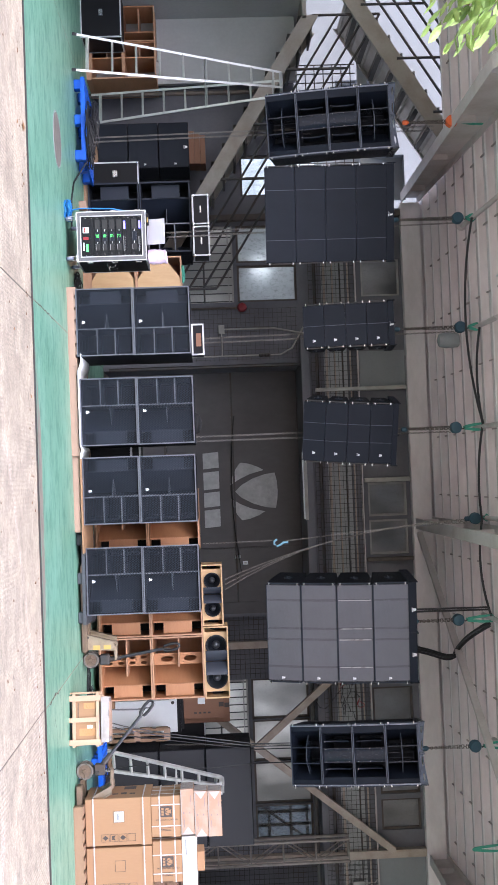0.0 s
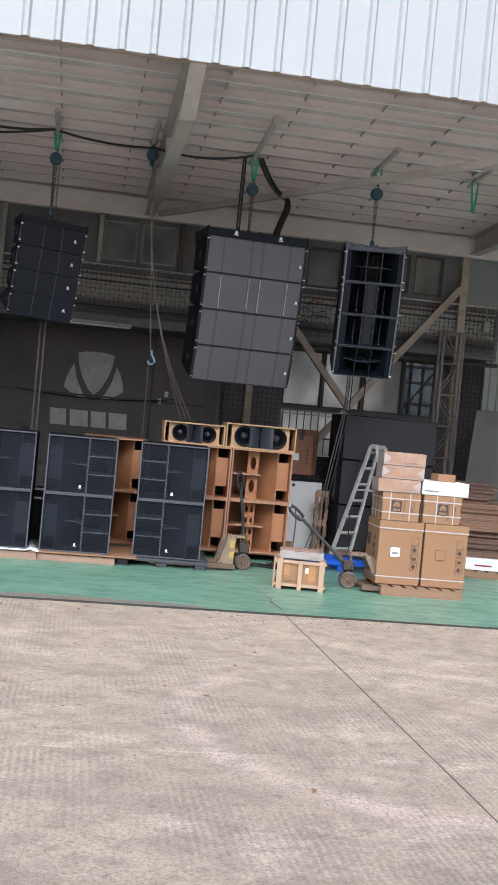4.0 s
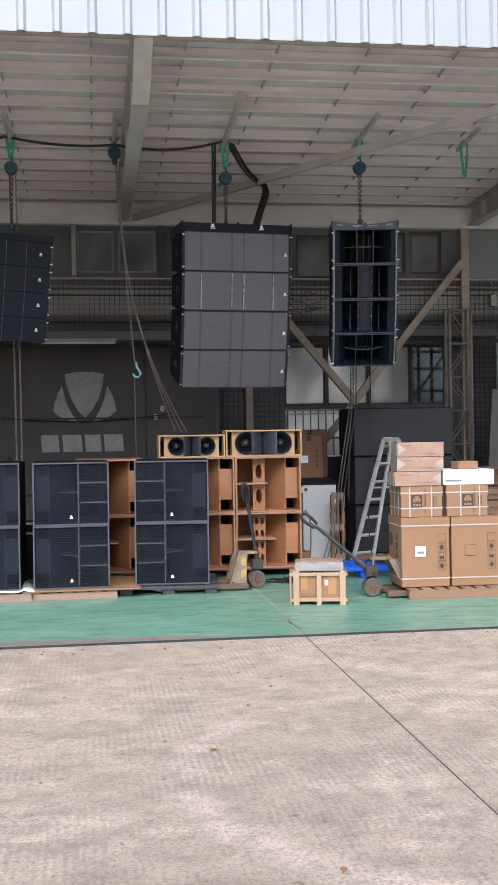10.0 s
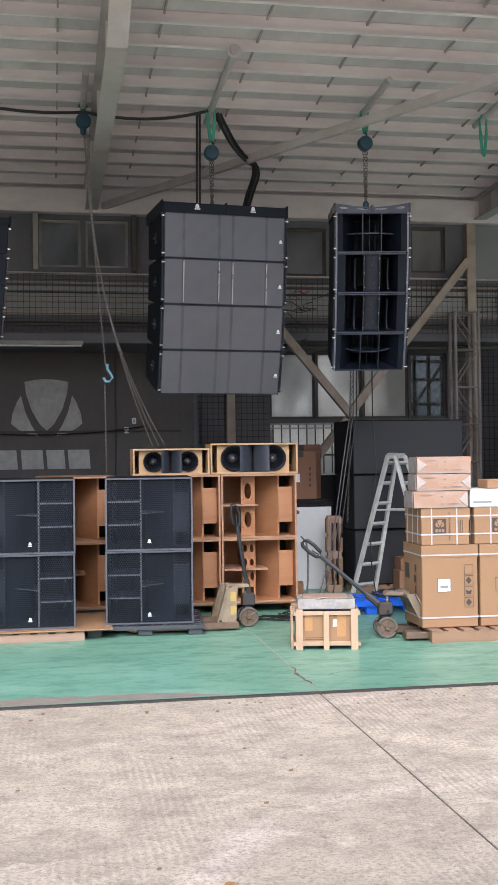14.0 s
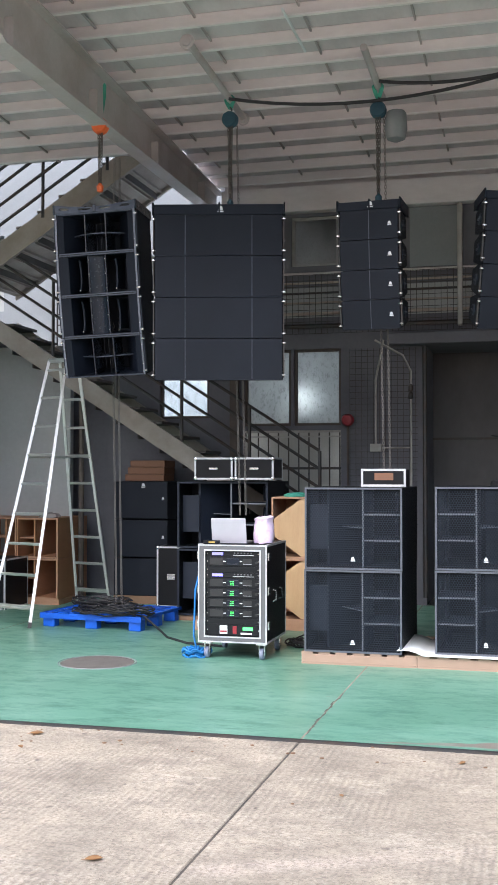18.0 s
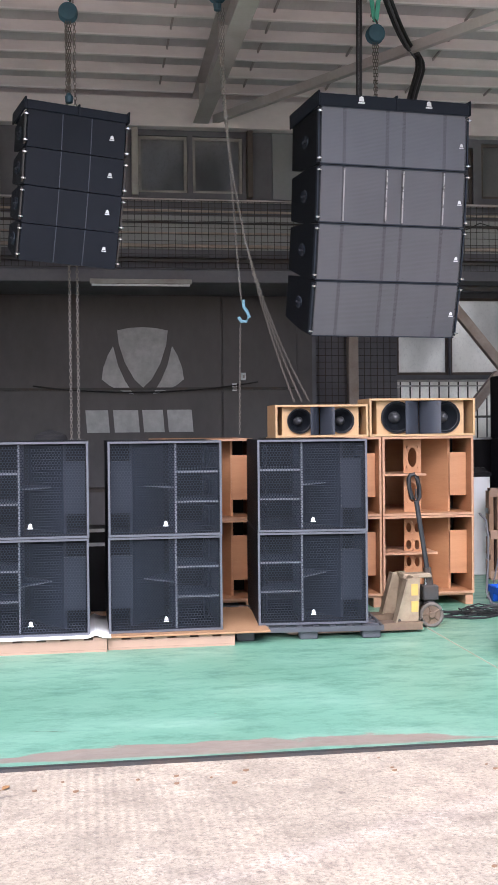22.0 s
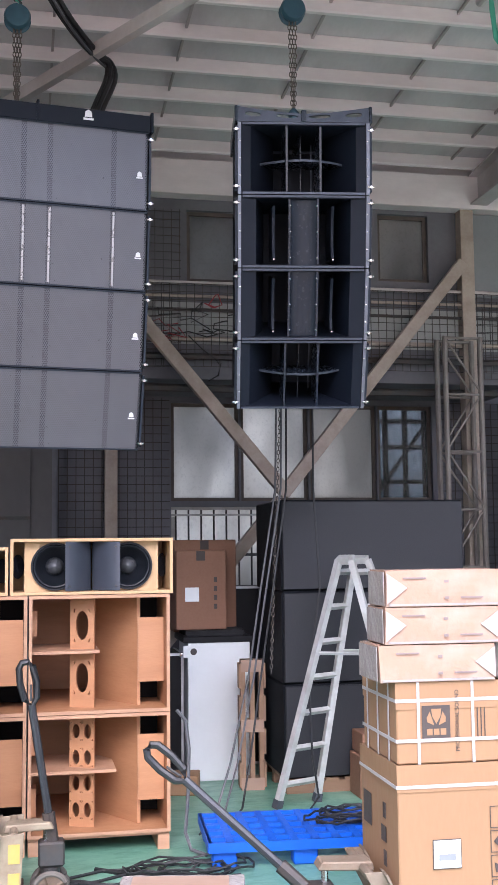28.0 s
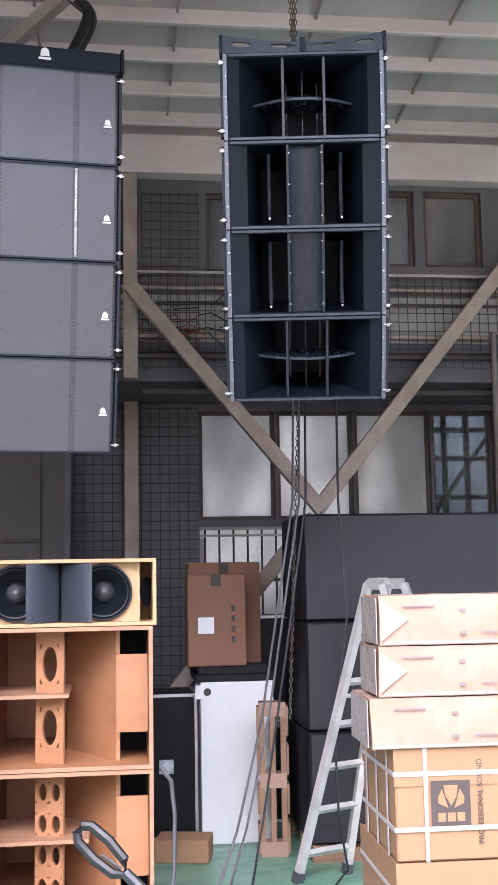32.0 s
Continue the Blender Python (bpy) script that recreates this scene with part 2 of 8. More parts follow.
PINK = pm("pink_plastic_bag", (0.76, 0.62, 0.78), 0.35, c2=(0.55, 0.36, 0.68), s1=22, s2=30, bump=0.6)
BOARD_GREY = pm("dark_leaning_board", (0.16, 0.16, 0.15), 0.75, c2=(0.1, 0.1, 0.095), s1=1.5, bump=0.08)


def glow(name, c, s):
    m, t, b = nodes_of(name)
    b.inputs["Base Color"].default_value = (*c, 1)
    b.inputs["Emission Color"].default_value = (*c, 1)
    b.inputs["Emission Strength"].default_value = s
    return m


LED_GREEN = glow("green_led", (0.1, 0.9, 0.12), 1.2)
LCD_BLUE = glow("blue_lcd", (0.25, 0.22, 0.95), 0.7)


def dirty_glass(name, tint, clear, dark=0.5):
    """Frosted, grimy pane that lets daylight glow through unevenly."""
    m, t, b = nodes_of(name)
    v = coords(t, (1, 1, 0.6))
    dirt = ramp_node(t, noise_node(t, v, 1.6, 3, 0.4), 0.35, 0.65)
    speck = ramp_node(t, noise_node(t, coords(t, (1, 1, 0.8)), 30, 6, 0.75), 0.5, 0.7)
    col = mix_node(t, dirt, tint, tuple(x * dark for x in tint))
    col = mix_node(t, math_node(t, "MULTIPLY", speck, 0.3), col, tuple(x * 0.4 for x in tint))
    tr = t.nodes.new("ShaderNodeBsdfTranslucent")
    t.links.new(col, tr.inputs["Color"])
    b.inputs["Roughness"].default_value = 0.16
    t.links.new(mix_node(t, 0.6, col, (0.02, 0.02, 0.02)), b.inputs["Base Color"])
    mx = t.nodes.new("ShaderNodeMixShader")
    mx.inputs[0].default_value = clear
    t.links.new(b.outputs[0], mx.inputs[1])
    t.links.new(tr.outputs[0], mx.inputs[2])
    t.links.new(mx.outputs[0], t.nodes["Material Output"].inputs["Surface"])
    return m


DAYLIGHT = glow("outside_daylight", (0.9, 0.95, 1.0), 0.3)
SPOT_GLOW = glow("lamp_globe", (1.0, 0.99, 0.96), 5.0)


def see_through(name, tint, dirt_amount, blur):
    """A pane that shows what lies behind it, blurred by grime."""
    m, t, b = nodes_of(name)
    v = coords(t, (1, 1, 0.6))
    dirt = ramp_node(t, noise_node(t, v, 2.2, 6, 0.6), 0.35, 0.7)
    speck = ramp_node(t, noise_node(t, v, 26, 6, 0.75), 0.5, 0.72)
    if blur:
        back = t.nodes.new("ShaderNodeBsdfRefraction")
        back.inputs["IOR"].default_value, back.inputs["Roughness"].default_value = 1.12, blur
    else:
        back = t.nodes.new("ShaderNodeBsdfTransparent")
    t.links.new(mix_node(t, math_node(t, "MULTIPLY", dirt, 0.5), tint, tuple(x * 0.45 for x in tint)), back.inputs["Color"])
    b.inputs["Base Color"].default_value, b.inputs["Roughness"].default_value = (0.12, 0.12, 0.115, 1), 0.14
    mx = t.nodes.new("ShaderNodeMixShader")
    t.links.new(math_node(t, "ADD", math_node(t, "MULTIPLY", speck, dirt_amount), dirt_amount * 0.6), mx.inputs[0])
    t.links.new(back.outputs[0], mx.inputs[1])
    t.links.new(b.outputs[0], mx.inputs[2])
    t.links.new(mx.outputs[0], t.nodes["Material Output"].inputs["Surface"])
    return m


GLASS_BLUR = see_through("frosted_grimy_glass", (0.5, 0.52, 0.5), 0.45, 0.5)
GLASS_CLEAR = see_through("dusty_clear_glass", (0.86, 0.9, 0.9), 0.16, 0.0)
# Dark tint stands in for the dim view outside the fourth window.
GLASS_DIM = see_through("sooty_clear_glass", (0.34, 0.37, 0.38), 0.35, 0.0)
GLASS = dirty_glass("dirty_glass", (0.76, 0.74, 0.67), 0.9)
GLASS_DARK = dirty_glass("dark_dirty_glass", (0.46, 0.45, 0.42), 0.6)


def concrete():
    """Worn broom-finished yard concrete: pale rubbed patches, dark grime, faint reddish stains, sharp grit."""
    m, t, b = nodes_of("yard_concrete")
    v = coords(t, kind="Object")
    big = ramp_node(t, noise_node(t, v, 0.42, 8, 0.65), 0.36, 0.66)
    mid = ramp_node(t, noise_node(t, v, 2.3, 9, 0.72), 0.42, 0.68)
    col = mix_node(t, big, (0.42, 0.358, 0.272), (0.575, 0.498, 0.385))
    red = ramp_node(t, noise_node(t, coords(t, (0.6, 1.1, 1)), 0.55, 6), 0.52, 0.72)
    col = mix_node(t, math_node(t, "MULTIPLY", red, 0.35), col, (0.54, 0.4, 0.31))
    col = mix_node(t, math_node(t, "MULTIPLY", mid, 0.8), col, (0.25, 0.215, 0.168))
    pale = ramp_node(t, noise_node(t, coords(t, (0.8, 1.1, 1)), 1.3, 10, 0.78), 0.53, 0.66)
    col = mix_node(t, math_node(t, "MULTIPLY", pale, 0.6), col, (0.74, 0.655, 0.525))
    sep = t.nodes.new("ShaderNodeSeparateXYZ")
    t.links.new(v, sep.inputs[0])
    dx, dy = math_node(t, "SUBTRACT", sep.outputs["X"], 0.28), math_node(t, "ADD", sep.outputs["Y"], 3.95)
    ring = math_node(t, "SQRT", math_node(t, "ADD", math_node(t, "MULTIPLY", dx, dx), math_node(t, "MULTIPLY", dy, dy)))
    rim = math_node(t, "ABSOLUTE", math_node(t, "SUBTRACT", ring, 1.7))
    lane = math_node(t, "ABSOLUTE", math_node(t, "SUBTRACT", math_node(t, "ADD", sep.outputs["Y"], 0.36), math_node(t, "MULTIPLY", sep.outputs["X"], 0.48)))
    rub = math_node(t, "MAXIMUM", ramp_node(t, rim, 0.16, 0.04), math_node(t, "MULTIPLY", ramp_node(t, lane, 0.11, 0.03), 0.8))
    rub = math_node(t, "MULTIPLY", rub, ramp_node(t, noise_node(t, v, 1.1, 8, 0.75), 0.4, 0.62))
    col = mix_node(t, math_node(t, "MULTIPLY", rub, 0.6), col, (0.76, 0.64, 0.55))
    warp = t.nodes.new("ShaderNodeTexWave")
    warp.inputs["Scale"].default_value, warp.inputs["Distortion"].default_value = 9.0, 3.5
    warp.inputs["Detail"].default_value, warp.inputs["Detail Scale"].default_value = 5.0, 1.4
    warp.inputs["Detail Roughness"].default_value = 0.7
    t.links.new(coords(t, (0.85, 0.3, 1)), warp.inputs["Vector"])
    grime = ramp_node(t, noise_node(t, coords(t, (0.8, 1.2, 1)), 5.5, 10, 0.8), 0.5, 0.63)
    col = mix_node(t, math_node(t, "MULTIPLY", grime, 0.6), col, (0.22, 0.188, 0.148))
    broom = math_node(t, "MULTIPLY", warp.outputs["Fac"], ramp_node(t, noise_node(t, v, 0.9, 6), 0.44, 0.6))
    col = mix_node(t, math_node(t, "MULTIPLY", broom, 0.32), col, (0.15, 0.13, 0.108))
    grit = noise_node(t, v, 55, 6, 0.8)
    col = mix_node(t, math_node(t, "MULTIPLY", ramp_node(t, grit, 0.47, 0.64), 0.85), col, (0.19, 0.158, 0.125))
    col = mix_node(t, math_node(t, "MULTIPLY", ramp_node(t, noise_node(t, v, 80, 4, 0.75), 0.55, 0.68), 0.35), col, (0.74, 0.66, 0.54))
    spots = ramp_node(t, noise_node(t, v, 9, 4, 0.5), 0.68, 0.74)
    col = mix_node(t, math_node(t, "MULTIPLY", spots, 0.6), col, (0.12, 0.1, 0.085))
    t.links.new(col, b.inputs["Base Color"])
    b.inputs["Roughness"].default_value = 0.9
    bump_node(t, b, math_node(t, "ADD", math_node(t, "MULTIPLY", broom, -0.6), grit), 0.75, 0.009)
    return m


def green_floor():
    """Green floor paint, scuffed, worn down to the concrete along its front edge."""
    m, t, b = nodes_of("green_floor_paint")
    v = coords(t)
    sep = t.nodes.new("ShaderNodeSeparateXYZ")
    t.links.new(v, sep.inputs[0])
    big = ramp_node(t, noise_node(t, v, 0.8, 6), 0.35, 0.7)
    col = mix_node(t, big, (0.125, 0.28, 0.195), (0.165, 0.35, 0.255))
    scuff = ramp_node(t, noise_node(t, coords(t, (0.9, 1.8, 1)), 2.6, 10, 0.78), 0.47, 0.7)
    col = mix_node(t, math_node(t, "MULTIPLY", scuff, 0.7), col, (0.07, 0.165, 0.125))
    dust = ramp_node(t, noise_node(t, coords(t, (0.6, 1.6, 1)), 1.7, 8, 0.7), 0.5, 0.72)
    col = mix_node(t, math_node(t, "MULTIPLY", dust, 0.55), col, (0.33, 0.52, 0.42))
    edge = noise_node(t, coords(t, (0.55, 1.2, 1)), 1.6, 8, 0.62)
    span = math_node(t, "MULTIPLY", ramp_node(t, sep.outputs["X"], -0.35, -1.3), ramp_node(t, sep.outputs["X"], -3.9, -2.7))
    taper = math_node(t, "ADD", math_node(t, "MULTIPLY", span, 0.3), 0.012)
    reach = math_node(t, "MULTIPLY", math_node(t, "ADD", math_node(t, "MULTIPLY", ramp_node(t, edge, 0.36, 0.66), 0.7), 0.35), taper)
    worn = ramp_node(t, math_node(t, "SUBTRACT", reach, sep.outputs["Y"]), -0.012, 0.012)
    strip = math_node(t, "MULTIPLY", noise_node(t, coords(t, (0.7, 1.0, 1)), 1.1, 5), 0.16)
    worn = math_node(t, "MULTIPLY", worn, ramp_node(t, math_node(t, "SUBTRACT", sep.outputs["Y"], strip), -0.035, -0.02))
    chips = ramp_node(t, noise_node(t, coords(t, (1.0, 1.3, 1)), 4.2, 9, 0.66), 0.705, 0.725)
    worn = math_node(t, "MAXIMUM", worn, chips)
    bare = mix_node(t, noise_node(t, v, 6, 6), (0.3, 0.25, 0.205), (0.2, 0.165, 0.14))
    col = mix_node(t, worn, col, bare)
    t.links.new(col, b.inputs["Base Color"])
    fine = noise_node(t, v, 30, 5)
    t.links.new(math_node(t, "ADD", math_node(t, "MULTIPLY", scuff, 0.25), 0.33), b.inputs["Roughness"])
    bump_node(t, b, math_node(t, "ADD", fine, math_node(t, "MULTIPLY", worn, -1.5)), 0.12, 0.008)
    return m


JOINT = pm("pale_joint_filler", (0.36, 0.3, 0.24), 0.85, c2=(0.16, 0.2, 0.15), s1=3, s2=50, bump=0.2)
CONCRETE = concrete()
GREEN_FLOOR = green_floor()


# ---- mesh helpers ----
def bx(bm, x0, x1, y0, y1, z0, z1):
    vs = [bm.verts.new(p) for p in ((x0, y0, z0), (x1, y0, z0), (x1, y1, z0), (x0, y1, z0), (x0, y0, z1), (x1, y0, z1), (x1, y1, z1), (x0, y1, z1))]
    for f in ((3, 2, 1, 0), (4, 5, 6, 7), (0, 1, 5, 4), (1, 2, 6, 5), (2, 3, 7, 6), (3, 0, 4, 7)):
        bm.faces.new([vs[i] for i in f])
    return bm


def box(x0, x1, y0, y1, z0, z1):
    return bx(bmesh.new(), x0, x1, y0, y1, z0, z1)


def tube(bm, pts, r, n=8, closed=False):
    """A round bar along a line of points."""
    pts = [Vector(p) for p in pts]
    rings, up = [], Vector((0.31, 0.17, 0.93))
    for i, p in enumerate(pts):
        a = pts[i - 1] if i or closed else p
        b = pts[(i + 1) % len(pts)] if i + 1 < len(pts) or closed else p
        d = (b - a).normalized()
        u = d.cross(up if abs(d.dot(up)) < 0.97 else Vector((1, 0, 0))).normalized()
        w = d.cross(u)
        rings.append([bm.verts.new(p + r * (math.cos(k * math.tau / n) * u + math.sin(k * math.tau / n) * w)) for k in range(n)])
    for i in range(len(rings) - (0 if closed else 1)):
        a, b = rings[i], rings[(i + 1) % len(rings)]
        for k in range(n):
            bm.faces.new((a[k], a[(k + 1) % n], b[(k + 1) % n], b[k]))
    if not closed:
        bm.faces.new(rings[0][::-1])
        bm.faces.new(rings[-1])
    return bm


def prism(bm, poly, y0, y1, turn="xz"):
    """A polygon in the x-z plane (or another) carried from y0 to y1."""
    put = {"xz": lambda p, y: (p[0], y, p[1]), "xy": lambda p, y: (p[0], p[1], y), "yz": lambda p, y: (y, p[0], p[1])}[turn]
    a = [bm.verts.new(put(p, y0)) for p in poly]
    b = [bm.verts.new(put(p, y1)) for p in poly]
    bm.faces.new(a)
    bm.faces.new(b[::-1])
    for i in range(len(poly)):
        j = (i + 1) % len(poly)
        bm.faces.new((a[j], a[i], b[i], b[j]))
    return bm


def lathe(bm, prof, centre=(0, 0, 0), axis="y", n=24):
    """A profile of (radius, along) turned round an axis."""
    rings = []
    for r, a in prof:
        ring = []
        for k in range(n):
            c, s = r * math.cos(k * math.tau / n), r * math.sin(k * math.tau / n)
            p = {"y": (c, a, s), "x": (a, c, s), "z": (c, s, a)}[axis]
            ring.append(bm.verts.new(Vector(p) + Vector(centre)))
        rings.append(ring)
    for a, b in zip(rings, rings[1:]):
        for k in range(n):
            bm.faces.new((a[k], a[(k + 1) % n], b[(k + 1) % n], b[k]))
    bm.faces.new(rings[0])
    bm.faces.new(rings[-1])
    return bm


def plate_holes(bm, x0, x1, z0, z1, y0, y1, holes, n=16):
    """An upright plate with elliptic holes (cx, cz, rx, rz), each in its own cell."""
    xs = sorted({x0, x1, *[h[0] - h[2] - 0.012 for h in holes], *[h[0] + h[2] + 0.012 for h in holes]})
    zs = sorted({z0, z1, *[h[1] - h[3] - 0.012 for h in holes], *[h[1] + h[3] + 0.012 for h in holes]})
    for xa, xb in zip(xs, xs[1:]):
        for za, zb in zip(zs, zs[1:]):
            h = next((h for h in holes if xa < h[0] < xb and za < h[1] < zb), None)
            if not h:
                bx(bm, xa, xb, y0, y1, za, zb)
                continue
            for k in range(n):
                pts = []
                for kk in (k, k + 1):
                    c, s = math.cos(kk * math.tau / n), math.sin(kk * math.tau / n)
                    m = max(abs(c), abs(s))
                    ox = h[0] + (c / m) * ((xb - h[0]) if c > 0 else (h[0] - xa))
                    oz = h[1] + (s / m) * ((zb - h[1]) if s > 0 else (h[1] - za))
                    pts.append(((h[0] + h[2] * c, h[1] + h[3] * s), (ox, oz)))
                prism(bm, [pts[0][0], pts[0][1], pts[1][1], pts[1][0]], y0, y1)
    return bm


def open_box(w, d, h, th, z=0.0):
    """A box open towards -y, in one piece: walls th thick, its front edge at y = 0, centred in x, from z up."""
    bm = bmesh.new()
    ring = lambda x, y, a, b: [bm.verts.new(p) for p in ((-x, y, a), (x, y, a), (x, y, b), (-x, y, b))]
    of, ob, nf, nb = ring(w / 2, 0, z, z + h), ring(w / 2, d, z, z + h), ring(w / 2 - th, 0, z + th, z + h - th), ring(w / 2 - th, d - th, z + th, z + h - th)
    for k in range(4):
        j = (k + 1) % 4
        bm.faces.new((of[k], of[j], nf[j], nf[k]))
        bm.faces.new((of[j], of[k], ob[k], ob[j]))
        bm.faces.new((nf[k], nf[j], nb[j], nb[k]))
    bm.faces.new(ob[::-1])
    bm.faces.new(nb)
    return bm


def link(name, bm, material, bevel=0.0, smooth=False):
    if bevel:
        bmesh.ops.remove_doubles(bm, verts=bm.verts, dist=0.0003)
        es = [e for e in bm.edges if len(e.link_faces) == 2 and e.calc_face_angle(0) > 0.6]
        bmesh.ops.bevel(bm, geom=es, offset=bevel, segments=1, affect="EDGES", clamp_overlap=True)
    bmesh.ops.recalc_face_normals(bm, faces=bm.faces)
    me = bpy.data.meshes.new(name)
    bm.to_mesh(me)
    bm.free()
    me.materials.append(material)
    if smooth:
        me.shade_smooth()
        me.set_sharp_from_angle(angle=radians(40))
    return new(name, me)


def part(name, bm, material, parent, label="", bevel=0.0, smooth=False):
    ob = link(name, bm, material, bevel, smooth)
    ob.parent = parent
    return tagged(ob, label)


def again(ob, parent, m=None):
    """One more piece on the mesh of ob."""
    o = new(ob.name.split(".")[0], ob.data)
    o.parent = parent
    if m is not None:
        o.matrix_basis = m
    return o


def thing(name, label, category, group="", m=None):
    ob = new(name)
    ob.empty_display_size = 0.1
    if m is not None:
        ob.matrix_basis = m
    return tagged(ob, label, category, group)


def fixed(name, bm, material, label="", bevel=0.0, smooth=False, category=""):
    return tagged(link(name, bm, material, bevel, smooth), label, category, "", "structure")


def wall_grid(x0, x1, z0, z1, y0, y1, openings):
    """A wall with thickness and openings that go through it."""
    bm = bmesh.new()
    xs = sorted({x0, x1, *[v for o in openings for v in o[:2]]})
    zs = sorted({z0, z1, *[v for o in openings for v in o[2:]]})
    solid = lambda i, j: 0 <= i < len(xs) - 1 and 0 <= j < len(zs) - 1 and not any(o[0] <= (xs[i] + xs[i + 1]) / 2 <= o[1] and o[2] <= (zs[j] + zs[j + 1]) / 2 <= o[3] for o in openings)
    quad = lambda *p: bm.faces.new([bm.verts.new(q) for q in p])
    for i in range(len(xs) - 1):
        for j in range(len(zs) - 1):
            if not solid(i, j):
                continue
            a, b, c, d = xs[i], xs[i + 1], zs[j], zs[j + 1]
            quad((a, y0, c), (b, y0, c), (b, y0, d), (a, y0, d))
            quad((b, y1, c), (a, y1, c), (a, y1, d), (b, y1, d))
            if not solid(i - 1, j):
                quad((a, y1, c), (a, y0, c), (a, y0, d), (a, y1, d))
            if not solid(i + 1, j):
                quad((b, y0, c), (b, y1, c), (b, y1, d), (b, y0, d))
            if not solid(i, j - 1):
                quad((a, y0, c), (a, y1, c), (b, y1, c), (b, y0, c))
            if not solid(i, j + 1):
                quad((a, y0, d), (b, y0, d), (b, y1, d), (a, y1, d))
    bmesh.ops.remove_doubles(bm, verts=bm.verts, dist=0.0005)
    return bm


# ---- the setting: yard, floor, roof ----
ground = fixed("ground", box(-90, 90, -120, -0.03, -0.4, -0.013), CONCRETE, "pale broom-finished concrete yard in front of the hall")
SLABS_X, SLABS_Y = [-16.2 + 4.05 * i for i in range(9)], [0.0, -4.63, -9.3, -14.0]
for i in range(8):
    for j in range(3):
        part("slab", box(SLABS_X[i] + 0.006, SLABS_X[i + 1] - 0.006, SLABS_Y[j + 1] + 0.005, SLABS_Y[j] - (0.005 if j else 0.05), -0.013, -0.006), CONCRETE, ground, bevel=0.004)
JOINT_DIRT = pm("joint_dirt", (0.07, 0.06, 0.05), 0.95, c2=(0.2, 0.17, 0.135), s1=2.5, s2=60, bump=0.3)
for x in SLABS_X:
    part("joint_dirt", box(x - 0.0055, x + 0.0055, -14.0, -0.06, -0.0128, -0.0105), JOINT_DIRT, ground)
for y in SLABS_Y[1:]:
    part("joint_dirt", box(SLABS_X[0], SLABS_X[-1], y - 0.0045, y + 0.0045, -0.0126, -0.0107), JOINT_DIRT, ground)
kerb = fixed("kerb", box(-16, 14, -0.045, -0.004, -0.03, 0.006), STEEL_DARK, "dark steel angle along the edge of the green floor")
floor = fixed("floor", box(-16.2, 12.15, -0.002, 7.1, -0.4, -0.006), SLAB_EDGE, "green painted hall floor with worn front edge")
for i in range(7):
    part("floor_panel", box(SLABS_X[i] + 0.007, SLABS_X[i + 1] - 0.007, 0.0, 7.1, -0.006, 0.0), GREEN_FLOOR, floor)
    part("floor_joint", box(SLABS_X[i] - 0.0065, SLABS_X[i] + 0.0065, 0.0, 7.1, -0.006, -0.0005), JOINT, floor)
fixed("building_behind", wall_grid(-19.0, -5.5, 0.0, 9.0, 10.4, 10.6, [(-9.9, -9.0, 4.4, 5.7), (-8.4, -7.5, 4.4, 5.7), (-12.4, -11.5, 4.4, 5.7)]), PANEL_GREY, "pale grey rendered building behind the stairs")
CRACK = pm("crack_dirt", (0.1, 0.085, 0.07), 0.9, c2=(0.2, 0.16, 0.13), s1=14, s2=60, bump=0.3)


def crack(a, b, wide, seed):
    """An open crack through the paint: a ragged line of dirt, thinning out to its ends."""
    rng_c = random.Random(seed)
    n = max(5, int(math.dist(a, b) / 0.025))
    dx, dy = (b[0] - a[0]) / math.dist(a, b), (b[1] - a[1]) / math.dist(a, b)
    off, line = 0.0, []
    for i in range(n + 1):
        q = i / n
        off = off * 0.8 + rng_c.gauss(0, 0.006)
        w = wide * (0.25 + rng_c.random()) * (1 - abs(2 * q - 1) ** 4)
        x, y = a[0] + (b[0] - a[0]) * q - dy * off, a[1] + (b[1] - a[1]) * q + dx * off
        line.append(((x - dy * w, y + dx * w), (x + dy * w, y - dx * w)))
    bm = bmesh.new()
    rows = [[bm.verts.new((x, y, 0.0012)) for x, y in pair] for pair in line]
    for p, q in zip(rows, rows[1:]):
        bm.faces.new((p[0], p[1], q[1], q[0]))
    part("crack", bm, CRACK, floor)


for k, (a, b, wide) in enumerate((((-0.12, 1.26), (-0.02, 1.29), 0.003), ((0.0, 1.03), (0.34, 1.11), 0.003), ((0.21, 0.58), (0.34, 0.69), 0.005), ((0.33, 0.685), (0.62, 0.7), 0.004), ((0.2, 0.57), (0.29, 0.51), 0.004), ((0.0, 1.06), (0.0, 0.2), 0.014), ((-4.05, 1.5), (-4.05, 0.1), 0.009), ((0.6, 0.7), (0.85, 0.62), 0.003), ((-3.0, 0.62), (-2.78, 0.57), 0.003))):
    crack(a, b, wide, 40 + k)
ground_back = fixed("ground_back", box(-60, 60, 8.4, 60, -0.4, -0.01), CONCRETE, "concrete ground behind the hall")

BEAMS = (-6.72, -1.33, 4.1)


def roof_z(y):
    """Underside of the purlins: the roof falls gently to the back."""
    return 5.45 - 0.05 * (y - 3.75)


